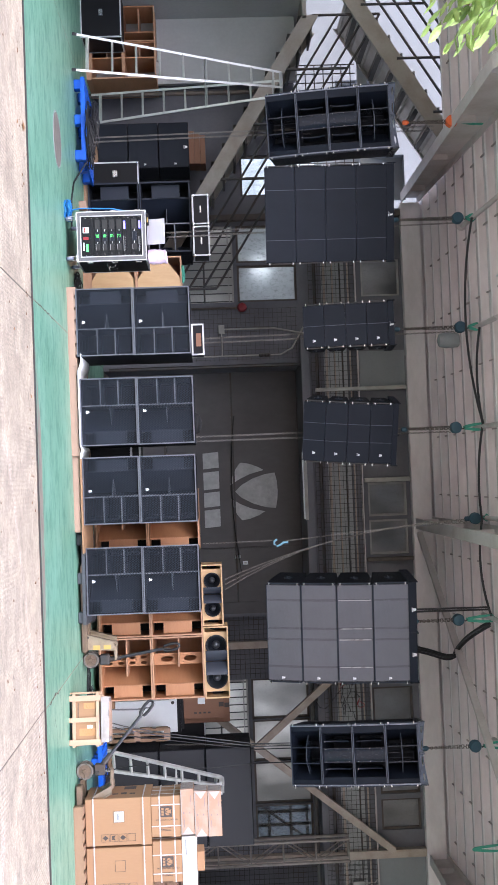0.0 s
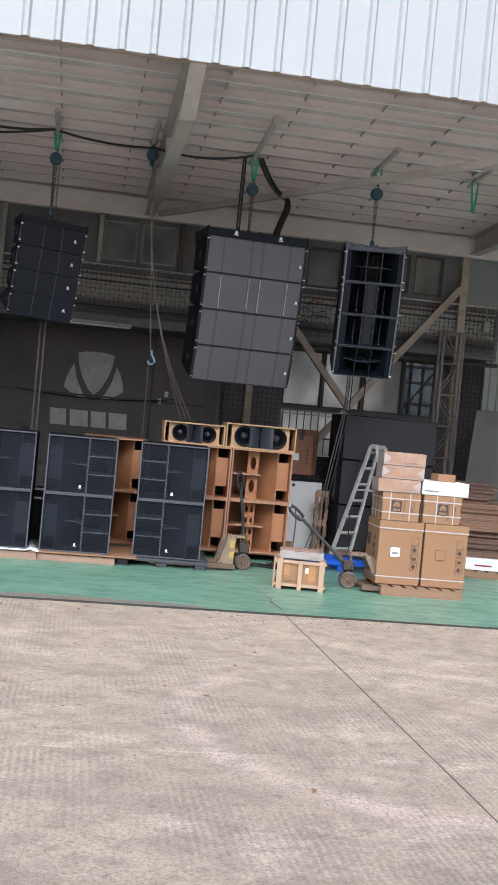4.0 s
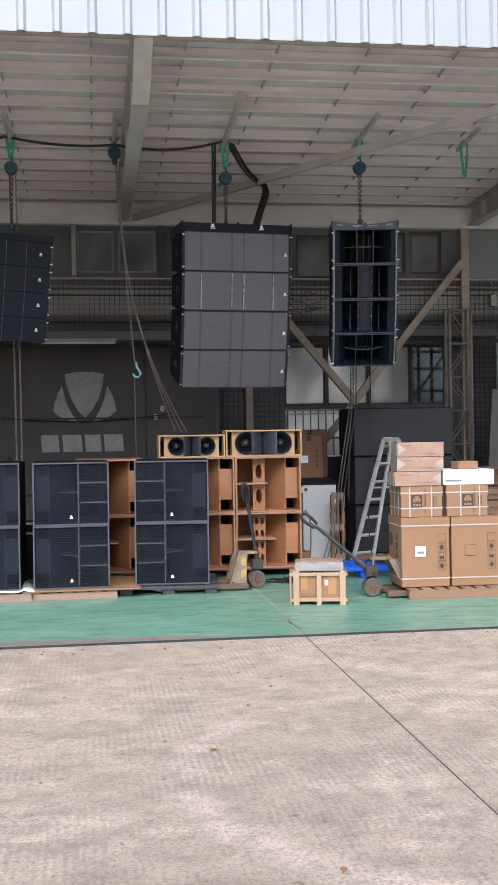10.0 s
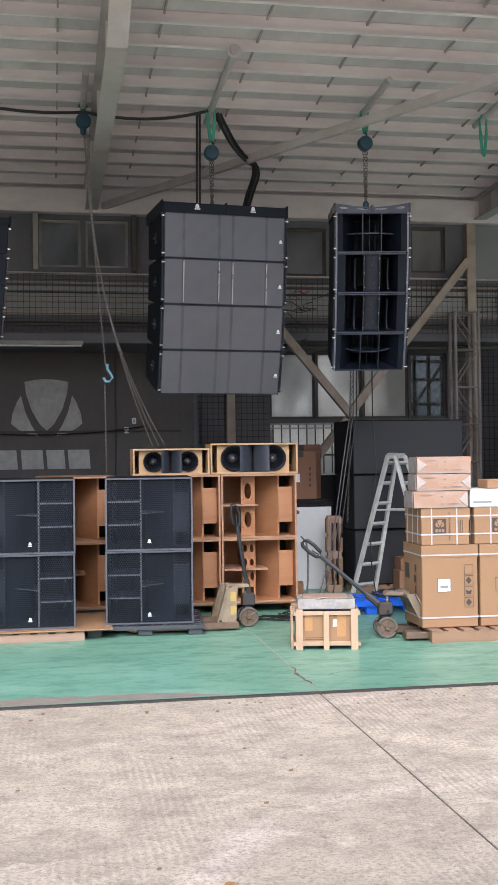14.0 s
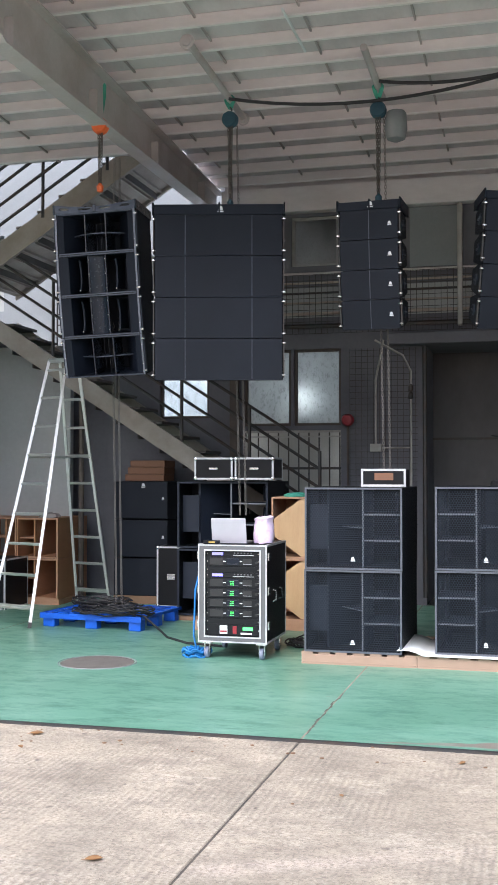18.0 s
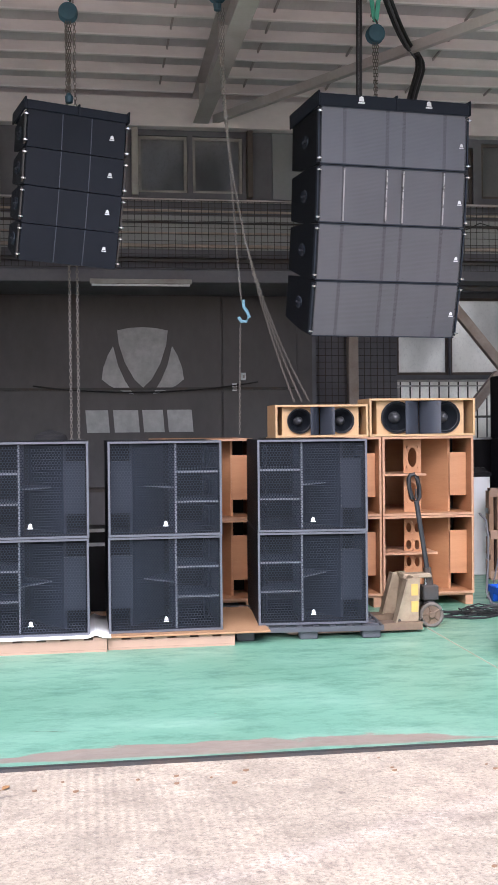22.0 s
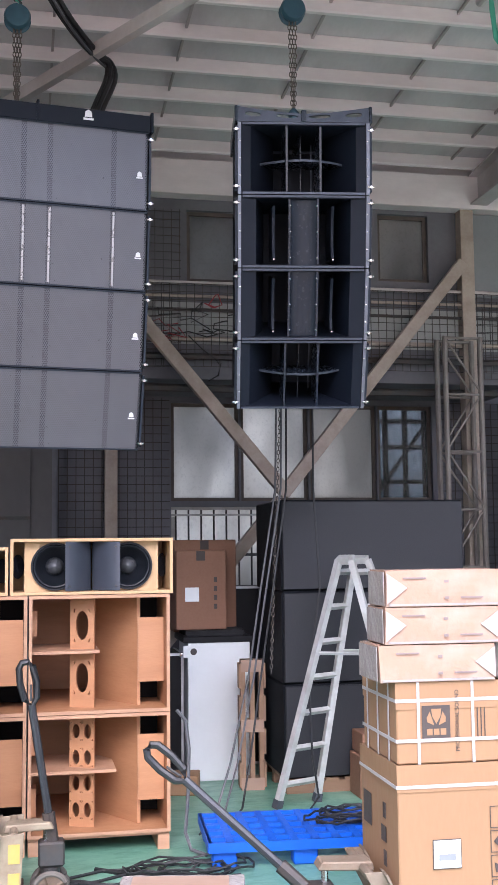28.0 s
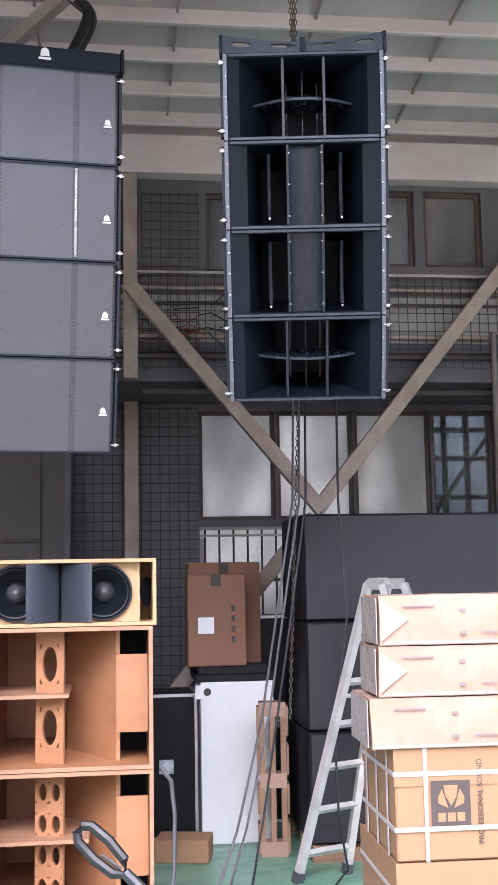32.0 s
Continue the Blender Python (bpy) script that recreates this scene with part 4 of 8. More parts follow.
def sub_cabinet(name, label, category, group, side, paint, shell_paint, inner, wood, m, grille=True, round_holes=0):
    """A horn cabinet, open in front: slanted panel to one side (side 1: to the right), braces and shelves to the other."""
    t = thing(name, label, category, group, m)
    w, h, d = SUB_W, SUB_H, SUB_D
    X = lambda u: side * (u - 0.5) * w
    th = 0.02
    bm = open_box(w, d, h, th)
    part("shell", bm, shell_paint, t)
    # slanted panel with a flat front piece that leaves two ports free
    prs = prism(bmesh.new(), [(X(0.46), 0.62), (X(0.78), 0.16), (X(0.805), 0.16), (X(0.49), 0.63)], th, h - th, "xy")
    part("slanted_panel", prs, inner, t)
    part("front_panel", box(X(0.785), X(0.972), 0.12, 0.14, h * 0.235, h * 0.79), inner, t)
    # Black plate stands in for the shade deep behind the two ports.
    part("port_back", box(X(0.8), X(0.975), 0.5, 0.51, th, h - th), CABINET_SIDE, t)
    if wood:
        holes = [(0.0, h * 0.28, 0.041, 0.088), (0.0, h * 0.73, 0.041, 0.088)] if not round_holes else [(sx * 0.037, h * (0.17 + 0.22 * k), 0.023, 0.043) for k in range(4) for sx in (-1, 1)]
        bm = plate_holes(bmesh.new(), -0.078, 0.078, th, h - th, -0.009, 0.009, holes, 20)
        turn = Matrix.Translation((X(0.385), 0.16, 0)) @ Matrix.Rotation(radians(-24 * side), 4, "Z")
        bmesh.ops.transform(bm, matrix=turn, verts=bm.verts)
        part("brace", bm, inner, t)
        part("shelf", box(X(0.024), X(0.5 if not round_holes else 0.62), 0.05, 0.6, h * 0.5, h * 0.5 + 0.018), PLY_EDGE, t)
        part("cleat", box(X(0.024), X(0.06), 0.18, 0.3, h * 0.12, h * 0.36), inner, t)
        part("cleat", box(X(0.024), X(0.06), 0.18, 0.3, h * 0.64, h * 0.86), inner, t)
    else:
        part("divider", box(X(0.395), X(0.415), 0.025, 0.6, th, h - th), inner, t)
        for z in (0.345, 0.66):
            part("shelf", box(X(0.024), X(0.395), 0.03, 0.55, h * z, h * z + 0.016), inner, t)
            part("shelf_edge", box(X(0.026), X(0.393), 0.027, 0.0295, h * z + 0.001, h * z + 0.015), EDGE_LIT, t)
        part("divider_edge", box(X(0.397), X(0.413), 0.022, 0.0245, th, h - th), EDGE_LIT, t)
        part("fin_edge", prism(bmesh.new(), [(X(0.417), 0.034), (X(0.672), 0.294), (X(0.67), 0.298), (X(0.417), 0.039)], h * 0.5 + 0.001, h * 0.515 - 0.001, "xy"), EDGE_LIT, t)
        part("fin", prism(bmesh.new(), [(X(0.415), 0.04), (X(0.67), 0.3), (X(0.415), 0.6)], h * 0.5, h * 0.515, "xy"), inner, t)
        for k in range(3):
            part("ring_brace", tube(bmesh.new(), [(X(0.1 + 0.02 * math.cos(a * math.tau / 16)), 0.3 + 0.05 * math.cos(a * math.tau / 16), h * (0.17 + 0.325 * k) + 0.075 * math.sin(a * math.tau / 16)) for a in range(16)], 0.008, 5, True), paint, t)
    if grille:
        bm = box(-w / 2, w / 2, -0.012, 0.0, 0, 0.016)
        bx(bm, -w / 2, w / 2, -0.012, 0.0, h - 0.016, h)
        bx(bm, -w / 2, -w / 2 + 0.016, -0.012, 0.0, 0.016, h - 0.016)
        bx(bm, w / 2 - 0.016, w / 2, -0.012, 0.0, 0.016, h - 0.016)
        part("grille_rim", bm, RIM, t, "dull steel rim")
        g = new("grille", HEX)
        g.parent, g.matrix_basis = t, Matrix.Translation((0, -0.006, h / 2))
        badge(t, 0.0, -0.0135, 0.085, 0.95)
    else:
        bm = bmesh.new()
        for a, b, c, e in ((-w / 2, w / 2, 0, th), (-w / 2, w / 2, h - th, h), (-w / 2, -w / 2 + th, th, h - th), (w / 2 - th, w / 2, th, h - th)):
            bx(bm, a, b, -0.004, -0.001, c, e)
        part("edge_band", bm, PLY_EDGE if wood else inner, t)
    return t


SUB_LABEL = "black horn subwoofer with honeycomb steel grille, stacked in pairs"
first = {}
for x, y, z, side in ((-4.175, 2.66, 0.105, -1), (-3.07, 2.74, 0.112, 1), (-2.093, 2.78, 0.107, -1), (-0.968, 2.86, 0.105, 1)):
    for k in range(2):
        m = pose(x + (0.004 if k else 0), y + 0.004 * k, z + (SUB_H + 0.004) * k, 0, 0, -4.5 if x > -1.5 else 0)
        if side in first:
            copy_thing(first[side], m)
        else:
            first[side] = sub_cabinet("subwoofer", SUB_LABEL, "loudspeaker", "stacked subwoofers", side, CABINET, CABINET_SIDE, INNER, False, m)

# unpainted cabinets of the same build
made = {}
for cx in (-1.64, -0.5, 0.348):
    for k in range(2):
        m = pose(cx, 4.1, 0.105 + (SUB_H + 0.004) * k)
        side, r = (1, 0 if k else 1)
        if (side, r) in made:
            copy_thing(made[side, r], m)
        else:
            made[side, r] = sub_cabinet("plywood_cabinet", "unpainted plywood horn cabinet without grille, stacked in rows", "loudspeaker cabinet", "plywood cabinets", side, PLY, PLY, PLY, True, m, False, r)
for x in (-1.64, -0.5, 0.348):
    skid = thing("skid", "low plywood skid under raw cabinets", "skid", "cabinet skids", pose(x, 4.12, 0))
    for sx in (-0.38, 0.38):
        part("foot", box(sx - 0.035, sx + 0.035, 0.0, 1.0, 0, 0.085), PLY_EDGE, skid)
    part("board", box(-0.415, 0.415, 0.005, 1.0, 0.085, 0.104), PLY_EDGE, skid)


def cone_driver(parent, x, z, r, y):
    bm = lathe(bmesh.new(), [(r * 0.2, y + 0.1), (r * 0.3, y + 0.09), (r * 0.52, y + 0.058), (r * 0.74, y + 0.016), (r * 0.78, y + 0.004), (r * 0.82, y - 0.009), (r * 0.87, y - 0.012), (r * 0.92, y - 0.006), (r * 0.93, y - 0.014), (r * 1.0, y - 0.014), (r * 1.0, y), (r * 0.88, y + 0.02), (r * 0.85, y + 0.032), (r * 0.22, y + 0.125)], (x, 0, z), "y", 36)
    c = part("cone", bm, CONE, parent, "black paper cone", smooth=True)
    part("dust_cap", lathe(bmesh.new(), [(0.002, y + 0.005), (r * 0.12, y + 0.01), (r * 0.22, y + 0.022), (r * 0.31, y + 0.043), (r * 0.36, y + 0.07), (r * 0.36, y + 0.085)], (x, 0, z), "y", 28), CAP, c, "glossy dust cap", smooth=True)
    part("cap_ring", lathe(bmesh.new(), [(r * 0.36, y + 0.072), (r * 0.375, y + 0.066), (r * 0.39, y + 0.072), (r * 0.385, y + 0.08)], (x, 0, z), "y", 28), RIM, c, "grey glue ring", smooth=True)


HORN_PLATE = pm("satin_horn_plate", (0.06, 0.068, 0.088), 0.34, 0.35, s2=40, bump=0.0, grain=0.03)
CONE = pm("black_paper_cone", (0.009, 0.011, 0.015), 0.42, s2=120, bump=0.1, spec=0.3)
CAP = pm("glossy_dust_cap", (0.07, 0.073, 0.08), 0.3, 0.2, s2=120, bump=0.02)


def horn_box(w, h, m, r, plate):
    """A raw plywood top cabinet: two cones and a folded black horn plate between them."""
    t = thing("plywood_top_cabinet", "open pale plywood box with two black cones and horn plates", "loudspeaker cabinet", "plywood top cabinets", m)
    d, th = 0.42, 0.018
    bm = open_box(w, d, h, th)
    part("shell", bm, PLY_PALE, t)
    for s in (-1, 1):
        part("baffle", plate_holes(bmesh.new(), min(s * w * 0.075, s * w * 0.4), max(s * w * 0.075, s * w * 0.4), th, h - th, 0.07, 0.088, [(s * w * 0.228, h / 2, r * 0.9, r * 0.9)], 32), PLY_PALE, t)
        part("baffle_side", prism(bmesh.new(), [(s * w * 0.4, 0.07), (s * w * 0.415, 0.07), (s * w * 0.415, 0.26), (s * w * 0.4, 0.26)], th, h - th, "xy"), PLY_PALE, t)
        cone_driver(t, s * w * 0.228, h / 2, r, 0.062)
        part("side_driver", lathe(bmesh.new(), [(0.002, 0.0), (0.035, 0.01), (0.075, 0.0)], (0, 0, 0), "x", 20), CABINET, t).matrix_basis = Matrix.Translation((s * w * 0.455, 0.2, h / 2)) @ Matrix.Rotation(radians(90 if s > 0 else -90), 4, "Z") @ Matrix.Rotation(radians(60), 4, "Z")
        hw, n = w * plate, 10
        depth = lambda q: 0.13 * (1 - q) ** 1.7 - 0.02
        line = [(s * (0.004 + hw * i / n), depth(i / n)) for i in range(n + 1)]
        bm = prism(bmesh.new(), line + [(u, v + 0.006) for u, v in reversed(line)], th + 0.004, h - th - 0.004, "xy")
        p = part("horn_plate", bm, HORN_PLATE, t, "bent black horn plate", smooth=True)
        for z in (0.05, h - 0.05):
            for u in (0.86,):
                part("bolt", lathe(bmesh.new(), [(0.002, -0.012), (0.006, -0.012), (0.007, 0.01)], (s * hw * u, -0.014, z), "y", 8), STEEL_DARK, p)
    return t


horn_box(0.83, 0.285, pose(-0.61, 4.1, 1.513), 0.112, 0.125)
horn_box(0.97, 0.335, pose(0.302, 4.1, 1.513), 0.144, 0.164)


# ---- flown line arrays ----
def la_parts(w, h, d, kind, seams, ribbed=False):
    """One array element: its top front edge lies on the x axis. Returns its cabinet with sub-parts."""
    bm = bmesh.new()
    t = 0.05
    front = 0.02 if kind != "horn" else 0.0
    if kind == "horn":
        bm.free()
        bm = open_box(w, d, h, 0.018, -h)
    else:
        prism(bm, [(front, -0.004), (d * 0.45, -0.004), (d, -t), (d, -h + t), (d * 0.45, -h + 0.004), (front, -h + 0.004)], -w / 2, w / 2, "yz")
    c = link("cabinet", bm, CABINET_SIDE if kind != "horn" else CABINET, 0.004 if kind != "horn" else 0.0)
    for s in (-1, 1):
        part("rigging_plate", box(s * (w / 2 + 0.001), s * (w / 2 + 0.014), 0.004, 0.05, -h + 0.02, -0.02), STEEL_DARK if kind == "plain" else GRILLE_STEEL, c)
        for z in (-0.045, -h + 0.045):
            part("cross_pin", tube(bmesh.new(), [(s * (w / 2 - 0.012), -0.013, z), (s * (w / 2 + 0.026), -0.013, z)], 0.006, 6), CHROME, c, "bright steel pin")
            part("pin", lathe(bmesh.new(), [(0.004, -0.02), (0.009, -0.02), (0.009, 0.01)], (s * (w / 2 + 0.008), 0, z), "y", 8), CHROME, c, "bright steel pin")
        if kind != "horn":
            part("handle_recess", lathe(bmesh.new(), [(0.002, 0.0), (0.035, 0.004), (0.05, 0.012), (0.055, 0.001)], (0, 0, 0), "x", 16), GRILLE_STEEL, c).matrix_basis = Matrix.Translation((s * (w / 2 + 0.001), d * 0.5, -h / 2)) @ Matrix.Diagonal((s, 1.5, 1, 1))
            part("handle", tube(bmesh.new(), [(s * (w / 2 + 0.01), d * 0.5 - 0.05, -h / 2), (s * (w / 2 + 0.02), d * 0.5, -h / 2), (s * (w / 2 + 0.01), d * 0.5 + 0.05, -h / 2)], 0.009, 6), RIM, c, "worn bright grip")
    if kind == "horn":
        for z in (-0.013, -h + 0.001):
            part("edge_rail", box(-w / 2 + 0.03, w / 2 - 0.03, -0.008, 0.0, z, z + 0.012), RAIL_GREY, c, "worn grey edge")
        for sx in (-1, 1):
            part("side_rail", box(sx * (w / 2 - 0.001), sx * (w / 2 - 0.02), -0.008, 0.0, -h + 0.001, -0.001), RAIL_BRIGHT, c, "bright worn steel edge")
            for z in (-0.11, -h / 2, -h + 0.11):
                part("rivet", lathe(bmesh.new(), [(0.002, -0.012), (0.005, -0.011), (0.006, -0.008)], (sx * (w / 2 - 0.014), 0, z), "y", 6), CHROME, c)
    if kind != "horn":
        edges = [-w / 2 + 0.006, *seams, w / 2 - 0.006]
        for a, b in zip(edges, edges[1:]):
            if kind == "plain":
                if a > edges[0]:
                    part("grille_rib", box(a - 0.0035, a + 0.0035, -0.003, 0.004, -h + 0.006, -0.006), RAIL_GREY, c, "thin steel rib")
                part("grille", box(a + 0.0025, b - 0.0025, 0.0, 0.02, -h + 0.003, -0.003), GRILLE_BLACK, c, bevel=0.002)
                continue
            part("grille_foam", box(a + 0.016, b - 0.016, 0.0045, 0.02, -h + 0.008, -0.008), FOAM, c)
        if kind == "plain":
            part("grille_rim", box(-w / 2 + 0.006, w / 2 - 0.006, -0.003, 0.0, -h - 0.001, -h + 0.0025), GRILLE_STEEL, c)
        if kind == "grey":
            for x in seams:
                part("seam_strip", box(x - 0.016, x + 0.016, 0.0055, 0.02, -h + 0.008, -0.008), FOAM_DARK, c)
            o = new("grille", hex_mesh(w - 0.015, h - 0.02, 0.0125, 0.0052, GRILLE_GREY))
            o.parent, o.matrix_basis = c, Matrix.Translation((0, 0.002, -h / 2))
            # Bright strips put the reflections on the second box's ribs into colour.
            for x in seams if ribbed else ():
                part("grille_rib", box(x - 0.006, x + 0.006, -0.012, 0.0, -h + 0.02, -0.02), RIB_SHEEN, c, "bright strip for the reflection along a grille rib")
            part("grille_rim", bx(box(-w / 2 + 0.004, w / 2 - 0.004, -0.003, 0.0, -h + 0.001, -h + 0.01), -w / 2 + 0.004, w / 2 - 0.004, -0.003, 0.0, -0.01, -0.001), GRILLE_STEEL, c)
    return c


FOAM_DARK = pm("dark_seam_foam", (0.06, 0.062, 0.072), 0.6, s1=1.5, s2=90, bump=0.0)
FOAM = pm("grille_foam", (0.135, 0.137, 0.152), 0.6, s1=1.5, s2=90, bump=0.0)
RAIL_BRIGHT = pm("bare_rail_steel", (0.2, 0.215, 0.26), 0.4, 0.5, s1=8, s2=60, bump=0.04)
RAIL_GREY = pm("worn_rail_steel", (0.085, 0.098, 0.128), 0.42, 0.5, s1=8, s2=60, bump=0.04)
GRILLE_GREY = pm("grey_perforated_grille", (0.165, 0.167, 0.186), 0.32, 0.6, c2=(0.132, 0.134, 0.15), s1=2.0, s2=60, bump=0.0, grain=0.06)
RIB_SHEEN = pm("warm_rib_steel", (0.45, 0.44, 0.45), 0.3, 0.6, bump=0.05)


def horn_guts(c, w, h, kind):
    if kind == "fins":
        for s in (-1, 1):
            part("divider", box(s * 0.105 * w / 0.82 - 0.006, s * 0.105 * w / 0.82 + 0.006, 0.01, 0.3, -h + 0.018, -0.018), HORN, c)
            part("flare", prism(bmesh.new(), [(s * 0.4 * w, 0.02), (s * 0.47 * w, 0.0), (s * 0.478 * w, 0.01), (s * 0.22 * w, 0.3), (s * 0.2 * w, 0.3)], -h + 0.018, -0.018, "xy"), CABINET, c)
        line = [(-0.34 * w + 0.068 * w * i, 0.03 + 0.28 * (2 * (-0.34 + 0.068 * i)) ** 2) for i in range(11)]
        bm = prism(bmesh.new(), line + [(0.3 * w, 0.25), (-0.3 * w, 0.25)], -h * 0.52, -h * 0.5, "xy")
        part("fin", bm, HORN, c)
        part("fin_lip", prism(bmesh.new(), [(u, v - 0.006) for u, v in line] + [(u, v) for u, v in reversed(line)], -h * 0.525, -h * 0.495, "xy"), RAIL_GREY, c)
        part("centre_rod", tube(bmesh.new(), [(0.0, 0.2, -h + 0.02), (0.0, 0.2, -0.02)], 0.004, 6), HORN, c)
        for sx in (-1, 1):
            part("slot_bar", box(sx * 0.1 * w - 0.004, sx * 0.1 * w + 0.004, 0.31, 0.316, -h + 0.05, -0.05), RAIL_GREY, c)
    else:
        n, hw = 16, 0.108 * w
        line = [(-hw + 2 * hw * i / n, 0.05 - 0.04 * (2 * i / n - 1) ** 2) for i in range(n + 1)]
        bm = prism(bmesh.new(), line + [(u, v + 0.01) for u, v in reversed(line)], -h + 0.02, -0.02, "xy")
        part("phase_panel", bm, HORN_GREY, c, smooth=True)
        for s in (-1, 1):
            part("panel_edge", box(s * hw - 0.006, s * hw + 0.006, 0.004, 0.012, -h + 0.02, -0.02), HORN, c)
            for z in (-0.06, -h / 2, -h + 0.06):
                part("bolt", lathe(bmesh.new(), [(0.003, -0.002), (0.006, 0.0), (0.006, 0.01)], (s * hw * 0.94, 0.0, z), "y", 6), CHROME, c)
        for s in (-1, 1):
            part("flare", prism(bmesh.new(), [(s * 0.36 * w, 0.02), (s * 0.475 * w, 0.0), (s * 0.478 * w, 0.01), (s * 0.3 * w, 0.32), (s * 0.28 * w, 0.32)], -h + 0.018, -0.018, "xy"), CABINET, c)
            part("phase_fin", prism(bmesh.new(), [(0.02, -0.06), (0.05, -h * 0.3), (0.055, -h * 0.5), (0.05, -h * 0.7), (0.02, -h + 0.06), (0.3, -h + 0.06), (0.3, -0.06)], s * 0.215 * w, s * 0.235 * w, "yz"), CABINET, c)
            part("bolt", lathe(bmesh.new(), [(0.003, 0.0), (0.006, 0.0), (0.006, 0.03)], (s * 0.225 * w, 0.0, -h + 0.05), "y", 6), CHROME, c)


HORN_GREY = pm("grey_horn_panel", (0.02, 0.027, 0.042), 0.24, 0.3, s2=50, bump=0.0, grain=0.02)


def line_array(label, m, w, h, d, tilts, kind, seams=(), badges=(), bumper=0.1):
    t = thing("line_array", label, "line array", "flown line arrays", m)
    y = z = 0.0
    base = {}
    for i, a in enumerate(tilts):
        ribbed = kind == "grey" and i == 1
        sort = kind + ("_ribbed" if ribbed else "") if kind != "horn" else ("fins" if i in (0, len(tilts) - 1) else "plug")
        if sort not in base:
            c = la_parts(w, h, d, kind, seams, ribbed)
            if kind == "horn":
                horn_guts(c, w, h, sort)
            for bx_, bz in badges:
                badge(c, bx_, -0.005, bz, 1.0)
            base[sort] = c
        else:
            c = again(base[sort], t)
            for o in base[sort].children:
                k = again(o, c, o.matrix_basis.copy())
                if o.get("label"):
                    k["label"] = o["label"]
        c.parent = t
        c.matrix_basis = Matrix.Translation((0, y, z)) @ Matrix.Rotation(radians(a), 4, "X")
        y += math.sin(radians(a)) * (h + 0.004)
        z -= math.cos(radians(a)) * (h + 0.004)
    b = bumper
    if kind == "horn":
        for s in (-1, 1):
            part("bumper_cheek", box(s * (w / 2 - 0.002), s * (w / 2 + 0.016), -0.01, d, 0.0, b), HORN, t, bevel=0.004)
            for y0 in (0.0, d - 0.05):
                bm = plate_holes(bmesh.new(), 0.0, 1.0, 0.0, 1.0, y0, y0 + 0.012, [(0.22, 0.55, 0.17, 0.24), (0.76, 0.5, 0.13, 0.2)], 24)
                for v in bm.verts:
                    u, q = v.co.x, v.co.z
                    low, high = 0.012 + b * 0.05 * u, b * (0.55 + 0.42 * u ** 1.5)
                    v.co.x, v.co.z = s * (0.014 + u * (w / 2 - 0.016)), low + (high - low) * q
                part("bumper_web", bm, RAIL_GREY, t)
        part("bumper_bar", box(-w / 2, w / 2, -0.005, 0.012, 0.002, 0.014), RAIL_GREY, t)
        part("bumper_spine", box(-0.014, 0.014, -0.012, d, 0.002, b * 0.75), HORN, t, bevel=0.003)
    else:
        for y0, y1 in ((-0.01, 0.03), (d - 0.03, d)):
            part("bumper_bar", box(-w / 2 - 0.005, w / 2 + 0.005, y0 - 0.002, y1, -0.003, b), CABINET, t, bevel=0.003)
        for x in (-w / 2 - 0.022, 0, w / 2 + 0.007):
            part("bumper_cheek", box(x, x + 0.015, -0.02, d + 0.02, -0.004, b + 0.02), CABINET, t, bevel=0.003)
    return t


arrays = {}
arrays["AC"] = line_array("large grey-grilled line array of four boxes hung under the roof", pose(-0.055, 3.65, 4.25, 0, 0, 7), 1.335, 0.473, 0.74, (4, 7, 11, 15), "grey", (-0.45, -0.067, 0.083, 0.457), ((0.61, -0.27),), 0.1)
for x in (-0.31, 0.3):
    badge(arrays["AC"], x, -0.011, 0.05, 1.5)
arrays["AD"] = line_array("black horn bass array of four open boxes hung by chain", pose(1.495, 3.49, 4.28, 0, 0, -8), 0.785, 0.425, 0.6, (6, 11, 17, 23), "horn")
arrays["A0"] = line_array("black horn bass array of four open boxes, slightly askew", pose(-6.98, 3.66, 4.28, 0, -2.0, 4), 0.85, 0.415, 0.56, (3, 6, 9, 13), "horn")
arrays["AA"] = line_array("wide black line array with plain three-panel grilles", pose(-5.68, 3.71, 4.185, 0, 0, 14), 1.27, 0.405, 0.56, (0, 0.5, 1, 2), "plain", (-0.33, 0.33), (), 0.1)
badge(arrays["AA"], 0.02, -0.011, 0.04, 1.5)
arrays["AB"] = line_array("slim black line array of four small boxes", pose(-4.2, 3.76, 4.155, 0, 0, -3), 0.58, 0.283, 0.42, (3, 5, 8, 11), "plain", (0.0,), ((0.2, -0.15),), 0.08)
badge(arrays["AB"], 0.02, -0.011, 0.035, 1.4)
arrays["AE"] = line_array("slim black line array of four boxes hanging askew", pose(-2.69, 3.72, 4.14, 0, 3.0, 14), 0.82, 0.296, 0.5, (2, 6, 10, 14), "plain", (-0.12, 0.12), ((0.29, -0.15),), 0.07)


# ---- hoists, slings, chains, cables ----
def chain_mesh(bm, pts, pitch=0.03, r=0.0036, wide=0.009):
    pts = [Vector(p) for p in pts]
    flip = 0
    for a, b in zip(pts, pts[1:]):
        n = max(1, int((b - a).length / pitch))
        d = (b - a).normalized()
        u = d.cross(Vector((0.3, 0.9, 0.1))).normalized()
        w = d.cross(u)
        for i in range(n):
            c = a + (b - a) * ((i + 0.5) / n)
            s = u if flip else w
            flip = 1 - flip
            ring = [c + d * (pitch * 0.62 * math.cos(k * math.tau / 8)) + s * (wide * math.sin(k * math.tau / 8)) for k in range(8)]
            tube(bm, ring, r, 4, True)
    return bm


def chain_part(name, bm, material, parent, label=""):
    """A run of chain: too many links to tell apart."""
    o = part(name, bm, material, parent, label)
    o["kind"] = "stuff"
    return o


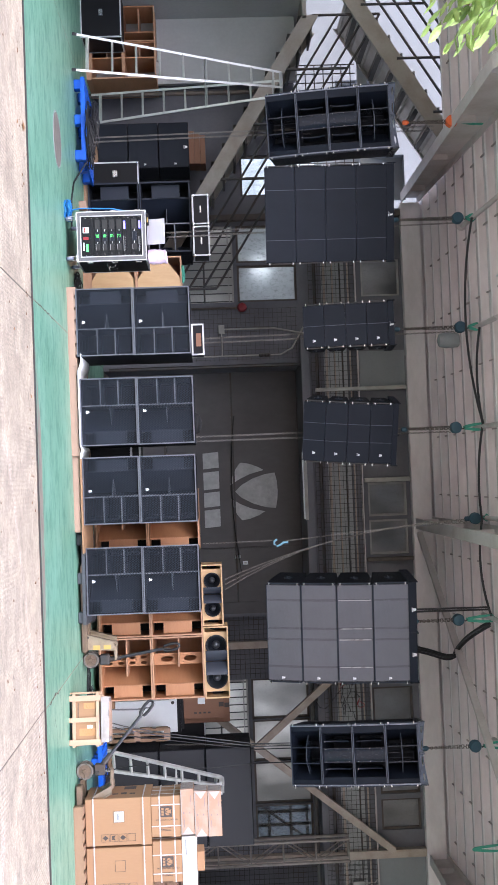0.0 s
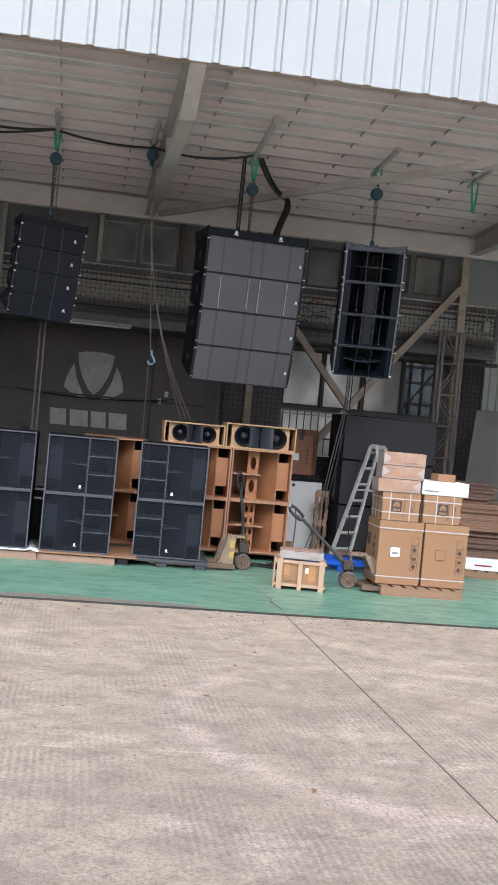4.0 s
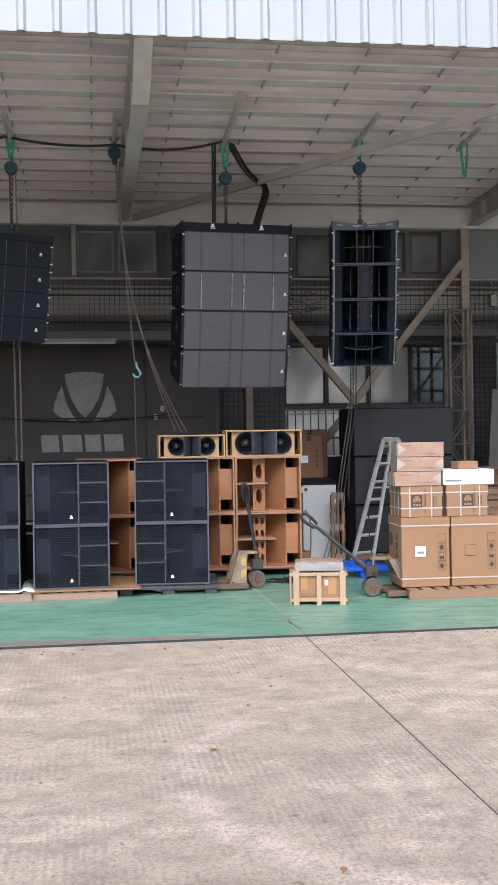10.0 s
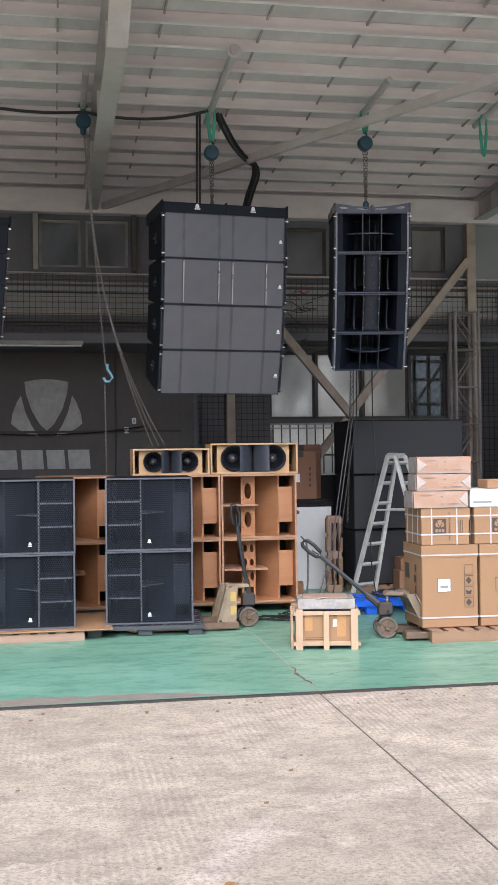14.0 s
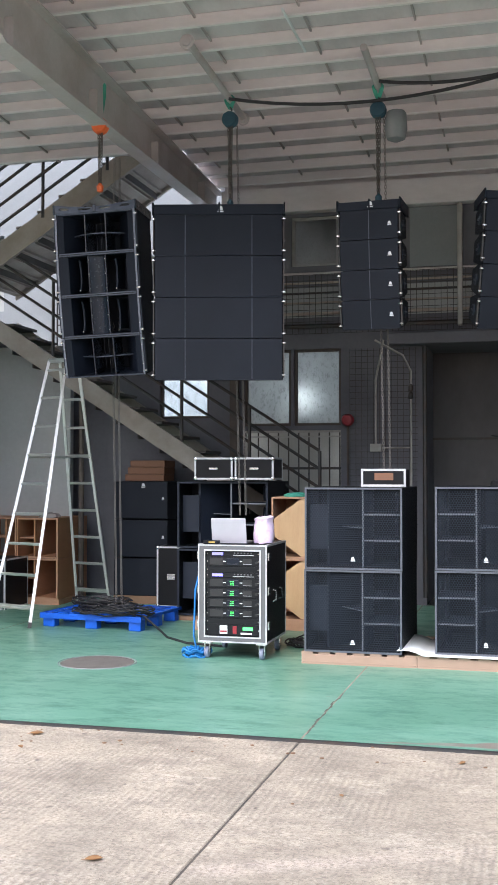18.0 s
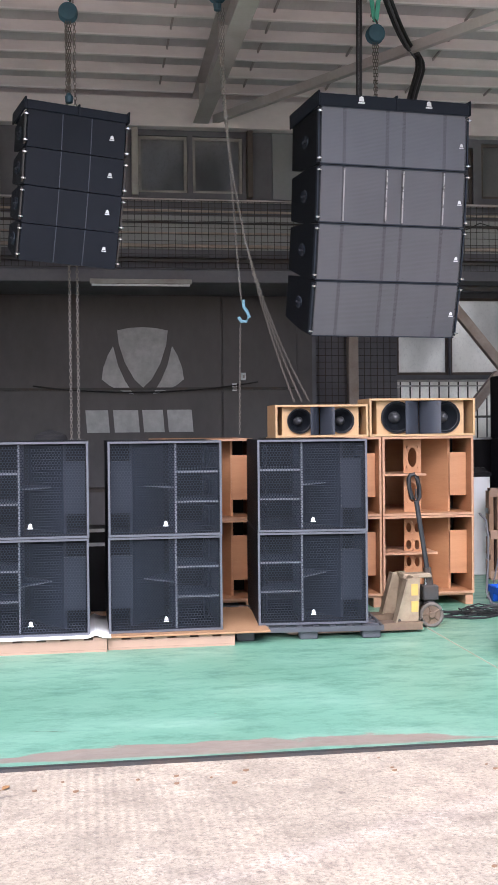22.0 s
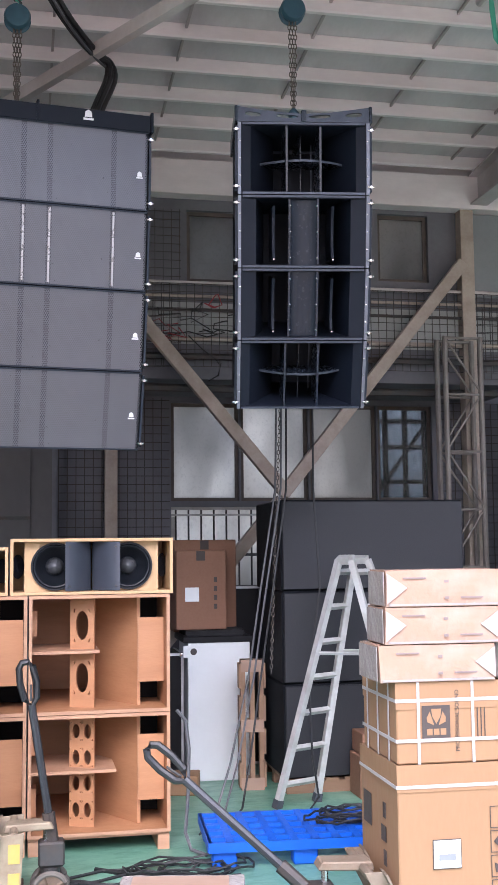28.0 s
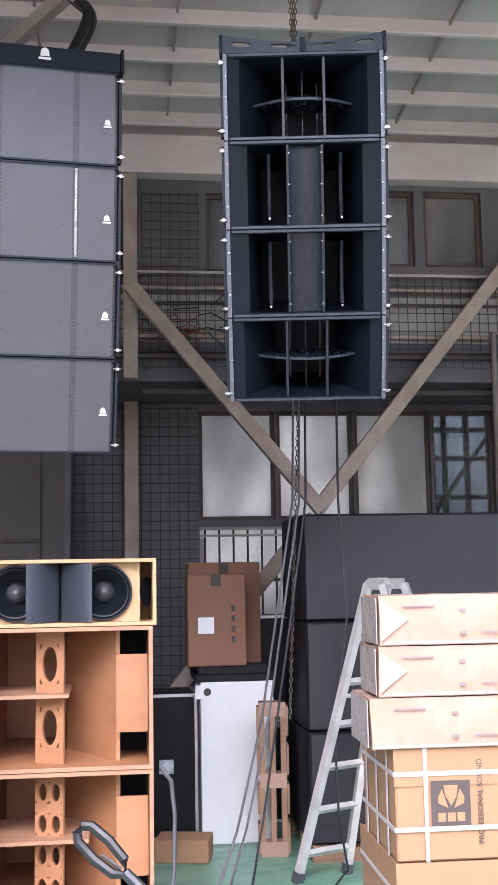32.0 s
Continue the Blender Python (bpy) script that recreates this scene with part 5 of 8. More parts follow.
def sag(a, b, drop, n=12):
    a, b = Vector(a), Vector(b)
    return [a + (b - a) * (i / n) - Vector((0, 0, drop * 4 * (i / n) * (1 - i / n))) for i in range(n + 1)]


def sling_mesh(x, y, z0, z1):
    """A flat round sling: one closed ribbon loop, twisted a little."""
    path = [(0.0, z1 + 0.02), (0.04, z1 - 0.02), (0.035, (z0 + z1) / 2 + 0.02), (0.012, z0 + 0.03), (0.0, z0), (-0.012, z0 + 0.03), (-0.03, (z0 + z1) / 2), (-0.045, z1 - 0.03)]
    bm = bmesh.new()
    rings = []
    for i, (u, z) in enumerate(path):
        a = 0.5 + 0.35 * math.sin(i * 1.9)
        dx, dy = 0.02 * math.cos(a), 0.02 * math.sin(a)
        rings.append([bm.verts.new((x + u - dx, y - dy - 0.004, z)), bm.verts.new((x + u + dx, y + dy - 0.004, z)), bm.verts.new((x + u + dx, y + dy + 0.004, z + 0.006)), bm.verts.new((x + u - dx, y - dy + 0.004, z + 0.006))])
    for p, q in zip(rings, rings[1:] + rings[:1]):
        for k in range(4):
            bm.faces.new((p[k], p[(k + 1) % 4], q[(k + 1) % 4], q[k]))
    return bm


def hoist(x, y, z_block, z_low, colour, label, hand=0.0, reach=(0.9, 0.32), flanges=(), sling_top=5.43):
    h = thing("chain_hoist", label, "chain hoist", "roof hoists", None)
    y0, y1 = y - reach[0], y + reach[1]
    pipe = part("hanging_pipe", tube(bmesh.new(), [(x, y0, roof_z(y0) - 0.035), (x, y1, roof_z(y1) - 0.035)], 0.034, 12), STEEL_PAINT, h, smooth=True)
    for end in flanges:
        ye = (y0, y1)[end]
        part("flange", lathe(bmesh.new(), [(0.012, -0.02), (0.04, -0.02), (0.044, -0.006), (0.068, -0.006), (0.068, 0.008), (0.03, 0.01)], (x, ye, roof_z(ye) - 0.05), "y", 18), STEEL_PAINT, pipe, smooth=True)
    part("sling", sling_mesh(x, y, z_block + 0.1, sling_top), GREEN_SLING, h, "green round sling")
    b = part("block", lathe(bmesh.new(), [(0.02, -0.06), (0.07, -0.055), (0.08, -0.03), (0.065, -0.018), (0.065, 0.018), (0.08, 0.03), (0.07, 0.055), (0.02, 0.06)], (x, y, z_block), "y", 20), colour, h, smooth=True)
    part("top_hook", tube(bmesh.new(), [(x, y, z_block + 0.06), (x + 0.02, y, z_block + 0.1), (x, y, z_block + 0.13), (x - 0.02, y, z_block + 0.11)], 0.009, 6), STEEL_DARK, b)
    for s in (-0.02, 0.0, 0.02):
        chain_part("load_chain", chain_mesh(bmesh.new(), [(x + s, y, z_block - 0.06), (x + s * 0.4, y, z_low + 0.08)]), CHAIN, h, "dull load chain")
    part("hook_block", lathe(bmesh.new(), [(0.01, 0.0), (0.03, 0.01), (0.035, 0.06), (0.012, 0.09)], (x, y, z_low), "z", 12), colour, h)
    if hand:
        for dx in (0.05, -0.02):
            chain_part("hand_chain", chain_mesh(bmesh.new(), [(x + dx, y + 0.065, z_block - 0.02), (x + dx * 0.9, y + 0.45, hand)], 0.03, 0.0042, 0.011), CHAIN_PALE, h, "long hand chain hanging behind")
    return h


hoist(1.487, 3.7, 5.07, 4.36, HOIST_BLUE, "teal chain hoist holding the horn bass array", 0.0)
hoist(-0.17, 3.85, 4.95, 4.33, HOIST_BLUE, "teal chain hoist holding the grey array", 0.0, (1.55, 0.4), (0,))
hoist(-2.76, 3.95, 5.05, 4.3, HOIST_BLUE, "teal chain hoist holding the askew slim array", 1.5)
hoist(-4.13, 3.95, 5.17, 4.26, HOIST_BLUE, "dark blue chain hoist holding the slim array", 1.62)
hoist(-5.63, 3.95, 5.2, 4.3, HOIST_BLUE, "teal chain hoist holding the wide black array", 1.2, (1.4, 0.5), (0, 1))
hoist(-6.745, 3.25, 5.01, 4.36, ORANGE, "orange chain hoist holding the askew bass array", 0.0)
long_chain = thing("hand_chain", "long hoist hand chain hanging to the blue pallet", "chain", "", None)
for dx in (0.0, 0.06):
    chain_part("strand", chain_mesh(bmesh.new(), [(-7.02 + dx, 4.3, 5.0), (-7.03 + dx, 4.32, 2.4), (-7.0 + dx, 4.35, 0.2)], 0.03, 0.0042, 0.011), CHAIN_PALE, long_chain)
free = hoist(-1.52, 3.9, 5.25, 5.1, HOIST_BLUE, "spare teal hoist with long chains and a hook")
runs = [sag((-1.52 + 0.03 * k, 3.92, 5.2), (-1.3 + 0.02 * k, 4.2, 2.7), 0.03, 5) for k in range(1)]
runs += [[(-1.5 + 0.02 * k + (0.72 + 0.05 * k) * (i / 12) ** (1.9 + 0.25 * k), 3.95 + 0.55 * i / 12, 5.15 - 3.31 * i / 12) for i in range(13)] for k in range(3)]
for pts in (*runs, [(-1.31, 4.2, 2.5), (-1.29, 4.45, 1.55)]):
    chain_part("spare_chain", chain_mesh(bmesh.new(), pts, 0.026, 0.003, 0.0075), CHAIN_PALE, free, "loose hoist chain")
bm = tube(bmesh.new(), [(-1.28, 4.2, 2.72), (-1.28, 4.2, 2.66), (-1.25, 4.2, 2.62), (-1.23, 4.2, 2.57), (-1.26, 4.2, 2.53), (-1.3, 4.2, 2.53), (-1.325, 4.2, 2.57)], 0.015, 8)
part("hook", bm, HOOK_BLUE, free, "pale blue lifting hook", smooth=True)
spare = thing("loose_sling", "loose green sling hanging from the roof", "sling", "", None)
part("strap", sling_mesh(2.84, 3.7, 4.97, 5.42), GREEN_SLING, spare)
part("hanging_pipe", tube(bmesh.new(), [(2.86, 3.2, roof_z(3.2) - 0.033), (2.86, 4.0, roof_z(4.0) - 0.033)], 0.032, 10), STEEL_PAINT, spare)
bag = thing("chain_bag", "grey fabric chain bag on a hoist", "bag", "", pose(-3.96, 3.98, 4.85))
part("sack", lathe(bmesh.new(), [(0.02, 0.0), (0.09, 0.03), (0.11, 0.12), (0.1, 0.28), (0.085, 0.3)], (0, 0, 0), "z", 14), PANEL_GREY, bag, smooth=True)
roof_cable = thing("roof_cable", "thick black cable slung under the roof", "cable", "", None)
for (a, b, dr) in (((-5.6, 3.8, 5.36), (-2.8, 3.85, 5.4), 0.16), ((-2.8, 3.85, 5.4), (-1.5, 3.85, 5.33), 0.05), ((-1.5, 3.85, 5.33), (-0.2, 3.85, 5.4), 0.08), ((-4.1, 3.8, 5.4), (-2.8, 3.8, 5.39), 0.06)):
    part("run", tube(bmesh.new(), sag(a, b, dr), 0.016, 6), CABLE, roof_cable)


def flowing(pts, n=6):
    """A smooth line through the points."""
    p = [Vector(q) for q in (pts[0], *pts, pts[-1])]
    out = []
    for a, b, c, d in zip(p, p[1:], p[2:], p[3:]):
        for k in range(n):
            q = k / n
            out.append(0.5 * (2 * b + (c - a) * q + (2 * a - 5 * b + 4 * c - d) * q * q + (3 * b - a - 3 * c + d) * q ** 3))
    return out + [p[-1]]


for k, (dx, dz, r, paint) in enumerate(((0.0, 0.0, 0.02, CABLE), (0.035, 0.014, 0.016, CABLE), (-0.03, 0.02, 0.014, CABLE), (0.018, -0.024, 0.009, GREY_CABLE))):
    part("run", tube(bmesh.new(), flowing([(-0.1 + dx, 3.88 + 0.01 * k, 5.39), (-0.03 + dx, 3.95, 5.27 + dz), (0.12 + dx, 4.15, 5.12 + dz), (0.3 + dx, 4.42, 5.04 + dz), (0.42 + dx * 0.6, 4.54 + 0.02 * k, 5.03 + dz), (0.43 + dx, 4.5, 4.9), (0.34 + dx, 4.42, 4.65), (0.24 + dx, 4.36, 4.33)]), r, 8), paint, roof_cable, smooth=True)
part("run", tube(bmesh.new(), [(-0.32, 3.86, 5.38), (-0.33, 3.86, 4.36)], 0.013, 6), CABLE, roof_cable)
part("run", tube(bmesh.new(), [(-0.29, 3.86, 5.38), (-0.3, 3.86, 4.36)], 0.013, 6), CABLE, roof_cable)
door_cable = thing("door_cable", "thin dark cable slung across the steel doors", "cable", "", None)
part("run", tube(bmesh.new(), sag((-3.25, 7.95, 2.12), (-0.55, 7.95, 2.16), 0.1, 14), 0.009, 5), CABLE, door_cable)
for i, (x, z) in enumerate(((-0.83, 2.1), (-0.72, 2.23))):
    sw = thing("switch_plate", "small pale switch plate on the steel door", "switch", "door switches", pose(x, 8.0, z))
    part("plate", box(-0.03, 0.03, 0.0, 0.028, -0.045, 0.045), WHITE_PAINT, sw, bevel=0.004)
    part("rocker", box(-0.012, 0.012, -0.005, -0.0005, -0.02, 0.02), FRAME_PALE, sw)
wires = thing("wall_wires", "tangle of thin wires on the rear wall", "wiring", "", None)
rng = random.Random(8)
for k in range(9):
    x, z = 0.95 + 0.09 * k, 3.75 + rng.uniform(-0.15, 0.2)
    pts = [(x, 6.96, z)]
    for i in range(6):
        pts.append((pts[-1][0] + rng.uniform(-0.12, 0.2), 6.96 + rng.uniform(-0.03, 0.02), pts[-1][2] + rng.uniform(-0.13, 0.1)))
    part("wire", tube(bmesh.new(), pts, 0.006, 5), CABLE if k % 3 else RED, wires, smooth=True)


# ---- pallets under the subwoofers ----
def wood_pallet(label, m, w, d, h, mat, group="pallets"):
    t = thing("pallet", label, "pallet", group, m)
    top = h - 0.018
    for y in (0.0, d / 2 - 0.04, d - 0.08):
        part("runner", box(-w / 2, w / 2, y, y + 0.08, 0.016, top), mat, t)
        part("bottom_board", box(-w / 2, w / 2, y - 0.002, y + 0.09, 0.0, 0.015), mat, t)
    n = max(3, int(w / 0.14))
    for k in range(n):
        x = -w / 2 + (w - 0.1) * k / (n - 1)
        part("top_board", box(x, x + 0.1, -0.004 + 0.006 * (k % 2), d, top + 0.001, h), mat, t)
    return t


wood_pallet("low pale wooden pallet under stacked subwoofers", pose(-4.127, 2.655, 0), 0.985, 1.15, 0.104, PALEWOOD)
wood_pallet("low pale wooden pallet covered with white foam sheet", pose(-3.08, 2.66, 0), 1.1, 1.15, 0.103, PALEWOOD)
foam = thing("foam_sheet", "crumpled white foam sheet under the subwoofers", "foam sheet", "", pose(-3.08, 2.66, 0.104))
bm = bmesh.new()
vs = []
for i in range(25):
    x = -0.72 + 1.3 * i / 24
    z = 0.006 + (0.05 * max(0, math.sin((-0.5 - x) * 9)) if x < -0.5 else 0) + (0.02 * math.sin(x * 30) if x > 0.45 else 0)
    z = max(-0.02, z) - (0.08 * max(0, -0.58 - x))
    vs.append([bm.verts.new((x, y, max(z, 0.001) + 0.0)) for y in (-0.03, 0.3, 0.9)])
for a, b in zip(vs, vs[1:]):
    for k in range(2):
        bm.faces.new((a[k], b[k], b[k + 1], a[k + 1]))
part("sheet", bm, WHITE_PAINT, foam, smooth=True)
for o in foam.children:
    o.modifiers.new("thick", "SOLIDIFY").thickness = 0.005
pal3 = wood_pallet("low plywood-topped pallet with torn edge", pose(-2.06, 2.7, 0), 0.93, 1.15, 0.09, PALEWOOD)
cover = thing("cardboard_sheet", "torn cardboard sheet laid on a pallet", "cardboard", "", pose(-1.99, 2.69, 0.09))
part("sheet", box(-0.55, 0.66, -0.02, 1.1, 0.0, 0.015), CARTON, cover, bevel=0.003)


def plastic_pallet(label, m, w, d, h, mat, group="plastic pallets", holes=9):
    t = thing("plastic_pallet", label, "pallet", group, m)
    for i in range(3):
        for j in range(3):
            x, y = (-w / 2 + 0.09, 0, w / 2 - 0.09)[i], (0.08, d / 2, d - 0.08)[j]
            part("foot", prism(bmesh.new(), [(x - 0.07, y - 0.055), (x + 0.07, y - 0.055), (x + 0.07, y + 0.055), (x - 0.07, y + 0.055)], 0.0, h - 0.035, "xy"), mat, t, bevel=0.008)
    bm = bmesh.new()
    n, k = holes, int(holes * d / w)
    cw, cd = w / n, d / k
    for i in range(n + 1):
        x = -w / 2 + cw * i
        bx(bm, x - 0.02 if i else x, x + 0.02 if i < n else x, 0.0, d, h - 0.03, h)
    for j in range(k + 1):
        y = cd * j
        for i in range(n):
            bx(bm, -w / 2 + cw * i + (0.02 if i else 0), -w / 2 + cw * (i + 1) - (0.02 if i < n - 1 else 0), max(0, y - 0.028), min(d, y + 0.028), h - 0.03, h - 0.002)
    part("deck", bm, mat, t)
    part("rim", box(-w / 2, w / 2, -0.004, 0.012, h * 0.62, h), mat, t)
    part("rim", box(-w / 2 - 0.004, -w / 2 + 0.012, 0.012, d, h * 0.62, h), mat, t)
    return t


GREY_PLASTIC = pm("grey_plastic", (0.055, 0.062, 0.075), 0.5, c2=(0.04, 0.042, 0.048), s1=6, bump=0.08)
plastic_pallet("dark grey plastic pallet under stacked subwoofers", pose(-1.02, 2.775, 0, 0, 0, -4.5), 1.14, 1.1, 0.1, GREY_PLASTIC)
plastic_pallet("bright blue plastic pallet in front of the ladder", pose(1.47, 3.58, 0, 0, 0, -4), 1.1, 0.72, 0.145, BLUE_PLASTIC)
plastic_pallet("bright blue plastic pallet with heap of cables", pose(-7.2, 4.1, 0, 0, 0, -6), 1.2, 1.0, 0.15, BLUE_PLASTIC)


# ---- ladders ----
def ladder(name, label, feet, head, rungs, mat, r=0.022, brace=True):
    """An A-frame: feet and head hold, for each of two frames, the left and right rail ends."""
    t = thing(name, label, "ladder", "", None)
    for (fa, fb), (ha, hb) in zip(feet, head):
        fa, fb, ha, hb = map(Vector, (fa, fb, ha, hb))
        for a, b in ((fa, ha), (fb, hb)):
            part("rail", tube(bmesh.new(), [a, b], r, 4), mat, t)
            part("rubber_foot", tube(bmesh.new(), [a, a + (b - a).normalized() * 0.06], r * 1.25, 4), RUBBER if mat is not ALU_DULL else GREY_PLASTIC, t)
        for k in range(rungs):
            u = (k + 0.65) / rungs
            part("rung", tube(bmesh.new(), [fa + (ha - fa) * u, fb + (hb - fb) * u], r * 0.75, 4), mat, t)
        if brace:
            part("foot_brace", tube(bmesh.new(), [fa + (ha - fa) * 0.065, fb + (hb - fb) * 0.065], r * 0.6, 4), mat, t)
    (ha, hb), (ga, gb) = head
    part("hinge_plate", tube(bmesh.new(), [ha, ga], r * 1.1, 4), mat, t)
    part("hinge_plate", tube(bmesh.new(), [hb, gb], r * 1.1, 4), mat, t)
    part("top_cap", tube(bmesh.new(), [ha, hb], r * 1.2, 4), mat, t)
    (fa, fb), (ga, gb) = feet
    for a, b, c, d in ((feet[0][0], head[0][0], feet[1][0], head[1][0]), (feet[0][1], head[0][1], feet[1][1], head[1][1])):
        p, q = Vector(a) + (Vector(b) - Vector(a)) * 0.62, Vector(c) + (Vector(d) - Vector(c)) * 0.62
        part("spreader", tube(bmesh.new(), [p, q], r * 0.4, 4), mat, t)
    return t


ALU_DULL = pm("dusty_aluminium", (0.62, 0.62, 0.6), 0.5, 0.4, c2=(0.36, 0.34, 0.31), s1=8, s2=60, bump=0.08)
ladder("step_ladder", "tall white aluminium A-frame ladder beside the blue pallet", (((-8.42, 4.2, 0), (-7.84, 4.0, 0)), ((-8.2, 6.05, 0), (-7.7, 5.9, 0))), (((-8.1, 5.0, 2.93), (-7.86, 4.95, 2.93)), ((-8.02, 5.12, 2.93), (-7.78, 5.07, 2.93))), 9, ALU)
ladder("step_ladder", "worn aluminium A-frame ladder in front of black loudspeakers", (((1.61, 4.95, 0), (1.93, 5.09, 0)), ((2.52, 4.62, 0), (2.84, 4.76, 0))), (((2.06, 4.87, 1.69), (2.21, 5.0, 1.69)), ((2.13, 4.8, 1.69), (2.29, 4.93, 1.69))), 7, ALU_DULL, 0.03, False)


# ---- pallet jacks ----
def spoked_wheel(parent, c, r):
    """A worn cast wheel: rim, hub and five spokes, axle along y."""
    w = part("steer_wheel", tube(bmesh.new(), [(c[0] + r * 0.86 * math.cos(a * math.tau / 24), c[1], c[2] + r * 0.86 * math.sin(a * math.tau / 24)) for a in range(24)], r * 0.15, 8, True), RUBBER_DUSTY, parent, smooth=True)
    part("hub", lathe(bmesh.new(), [(0.004, -0.024), (0.022, -0.024), (0.028, -0.016), (0.028, 0.016), (0.022, 0.024), (0.004, 0.024)], c, "y", 14), JACK_RUST, w)
    for k in range(5):
        a = k * math.tau / 5
        part("spoke", tube(bmesh.new(), [(c[0] + 0.02 * math.cos(a), c[1], c[2] + 0.02 * math.sin(a)), (c[0] + r * 0.78 * math.cos(a), c[1], c[2] + r * 0.78 * math.sin(a))], 0.011, 5), JACK_RUST, w)
    part("web", lathe(bmesh.new(), [(0.01, -0.004), (r * 0.76, -0.004), (r * 0.76, 0.004), (0.01, 0.004)], c, "y", 20), JACK_RUST, w)
    return w


def pallet_jack(label, m, handle, plate, paint, tag):
    t = thing("pallet_jack", label, "pallet jack", "pallet jacks", m)
    for s in (-1, 1):
        part("fork", prism(bmesh.new(), [(0.0, 0.08), (0.0, 0.02), (1.05, 0.02), (1.12, 0.05), (1.12, 0.085)], s * 0.19 - 0.075, s * 0.19 + 0.075), JACK_RUST, t, bevel=0.004)
        part("fork_roller", lathe(bmesh.new(), [(0.004, -0.035), (0.038, -0.035), (0.038, 0.035), (0.004, 0.035)], (0.98, s * 0.19, 0.04), "y", 16), RUBBER, t)
        part("frame_plate", prism(bmesh.new(), plate, s * 0.2 - 0.006, s * 0.2 + 0.006), paint, t, bevel=0.002)
        part("frame_flange", prism(bmesh.new(), [plate[1], plate[2], (plate[2][0] - 0.012, plate[2][1]), (plate[1][0] - 0.012, plate[1][1])], s * 0.2 - 0.05, s * 0.2 + 0.05), paint, t)
        part("axle_bolt", lathe(bmesh.new(), [(0.002, -0.012), (0.013, -0.01), (0.016, 0.0)], (plate[1][0] - 0.045, s * 0.208, plate[1][1] + 0.035), "y", 10), STEEL_DARK, t)
    part("cross_plate", prism(bmesh.new(), [(plate[0][0] + 0.05, 0.09), (plate[0][0] + 0.07, 0.09), (0.05, 0.4), (0.03, 0.4)], -0.19, 0.19), paint, t, bevel=0.003)
    if tag:
        part("label_plate", box(0.02, 0.075, 0.2065, 0.2095, 0.28, 0.37), YELLOW, t, "worn yellow label")
        part("label_plate", box(0.02, 0.075, 0.2065, 0.2095, 0.15, 0.235), YELLOW, t, "worn yellow label")
    part("top_arm", prism(bmesh.new(), [(-0.15, 0.395), (0.1, 0.385), (0.09, 0.425), (-0.13, 0.43)], -0.06, 0.06), paint, t, bevel=0.006)
    part("cross_tube", tube(bmesh.new(), [(0.05, -0.19, 0.4), (0.05, 0.19, 0.4)], 0.022, 8), paint, t)
    part("pump", box(-0.2, -0.07, -0.055, 0.055, 0.21, 0.33), STEEL_DARK, t, bevel=0.01)
    part("pump_foot", lathe(bmesh.new(), [(0.02, 0.12), (0.045, 0.13), (0.05, 0.2), (0.035, 0.212)], (-0.13, 0, 0), "z", 14), STEEL_DARK, t)
    part("valve", lathe(bmesh.new(), [(0.004, -0.1), (0.014, -0.098), (0.016, -0.056)], (-0.11, 0, 0.25), "y", 8), STEEL_DARK, t)
    part("piston", tube(bmesh.new(), [(-0.11, 0, 0.331), (-0.11, 0, 0.395)], 0.016, 10), CHROME, t)
    for s in (-1, 1):
        spoked_wheel(t, (-0.13, s * 0.075, 0.1), 0.1)
    base = Vector((-0.15, 0, 0.27))
    top = Vector(handle)
    d = (top - base).normalized()
    part("yoke", tube(bmesh.new(), [base, base + d * 0.1, base + d * 0.2], 0.032, 8), STEEL_DARK, t)
    part("handle_bar", tube(bmesh.new(), [base + d * 0.2, base + d * 0.4, top - d * 0.2], 0.02, 8), HANDLE, t)
    side = d.cross(Vector((0, 1, 0))).normalized()
    a = top - d * 0.21
    loop = [a, a + side * 0.03 + d * 0.04, a + side * 0.04 + d * 0.12, a + side * 0.035 + d * 0.2, a + side * 0.015 + d * 0.225, a - side * 0.015 + d * 0.225, a - side * 0.035 + d * 0.2, a - side * 0.04 + d * 0.12, a - side * 0.03 + d * 0.04]
    g = part("grip", tube(bmesh.new(), loop, 0.018, 8, True), GRIP, t, "black grip loop", smooth=True)
    part("lever", tube(bmesh.new(), [a + d * 0.03, a + d * 0.11 + side * 0.012], 0.007, 6), STEEL_DARK, g)
    return t


RUBBER_DUSTY = pm("dusty_wheel", (0.13, 0.115, 0.1), 0.75, c2=(0.08, 0.07, 0.06), s1=10, bump=0.1)
GRIP = pm("black_grip", (0.016, 0.017, 0.019), 0.4, bump=0.05)
HANDLE = pm("handle_paint", (0.05, 0.053, 0.06), 0.35, 0.4, bump=0.04)
JACK_RUST_PALE = pm("rust_worn_steel", (0.25, 0.2, 0.15), 0.6, 0.3, c2=(0.16, 0.085, 0.04), s1=9, s2=40, bump=0.2)
pallet_jack("beige worn pallet jack, handle upright, in front of plywood cabinets", pose(-0.09, 3.17, 0, 0, 0, 180), (0.0, 0.02, 1.2), [(0.02, 0.05), (0.22, 0.05), (0.12, 0.41), (0.0, 0.42)], JACK_PAINT, True)
pallet_jack("rusty pallet jack with lowered handle under carton pallet", pose(1.3, 2.16, 0, 0, 0, -4), (-0.85, 0.22, 0.88), [(0.21, 0.05), (0.3, 0.05), (0.11, 0.42), (0.02, 0.42)], JACK_RUST_PALE, False)


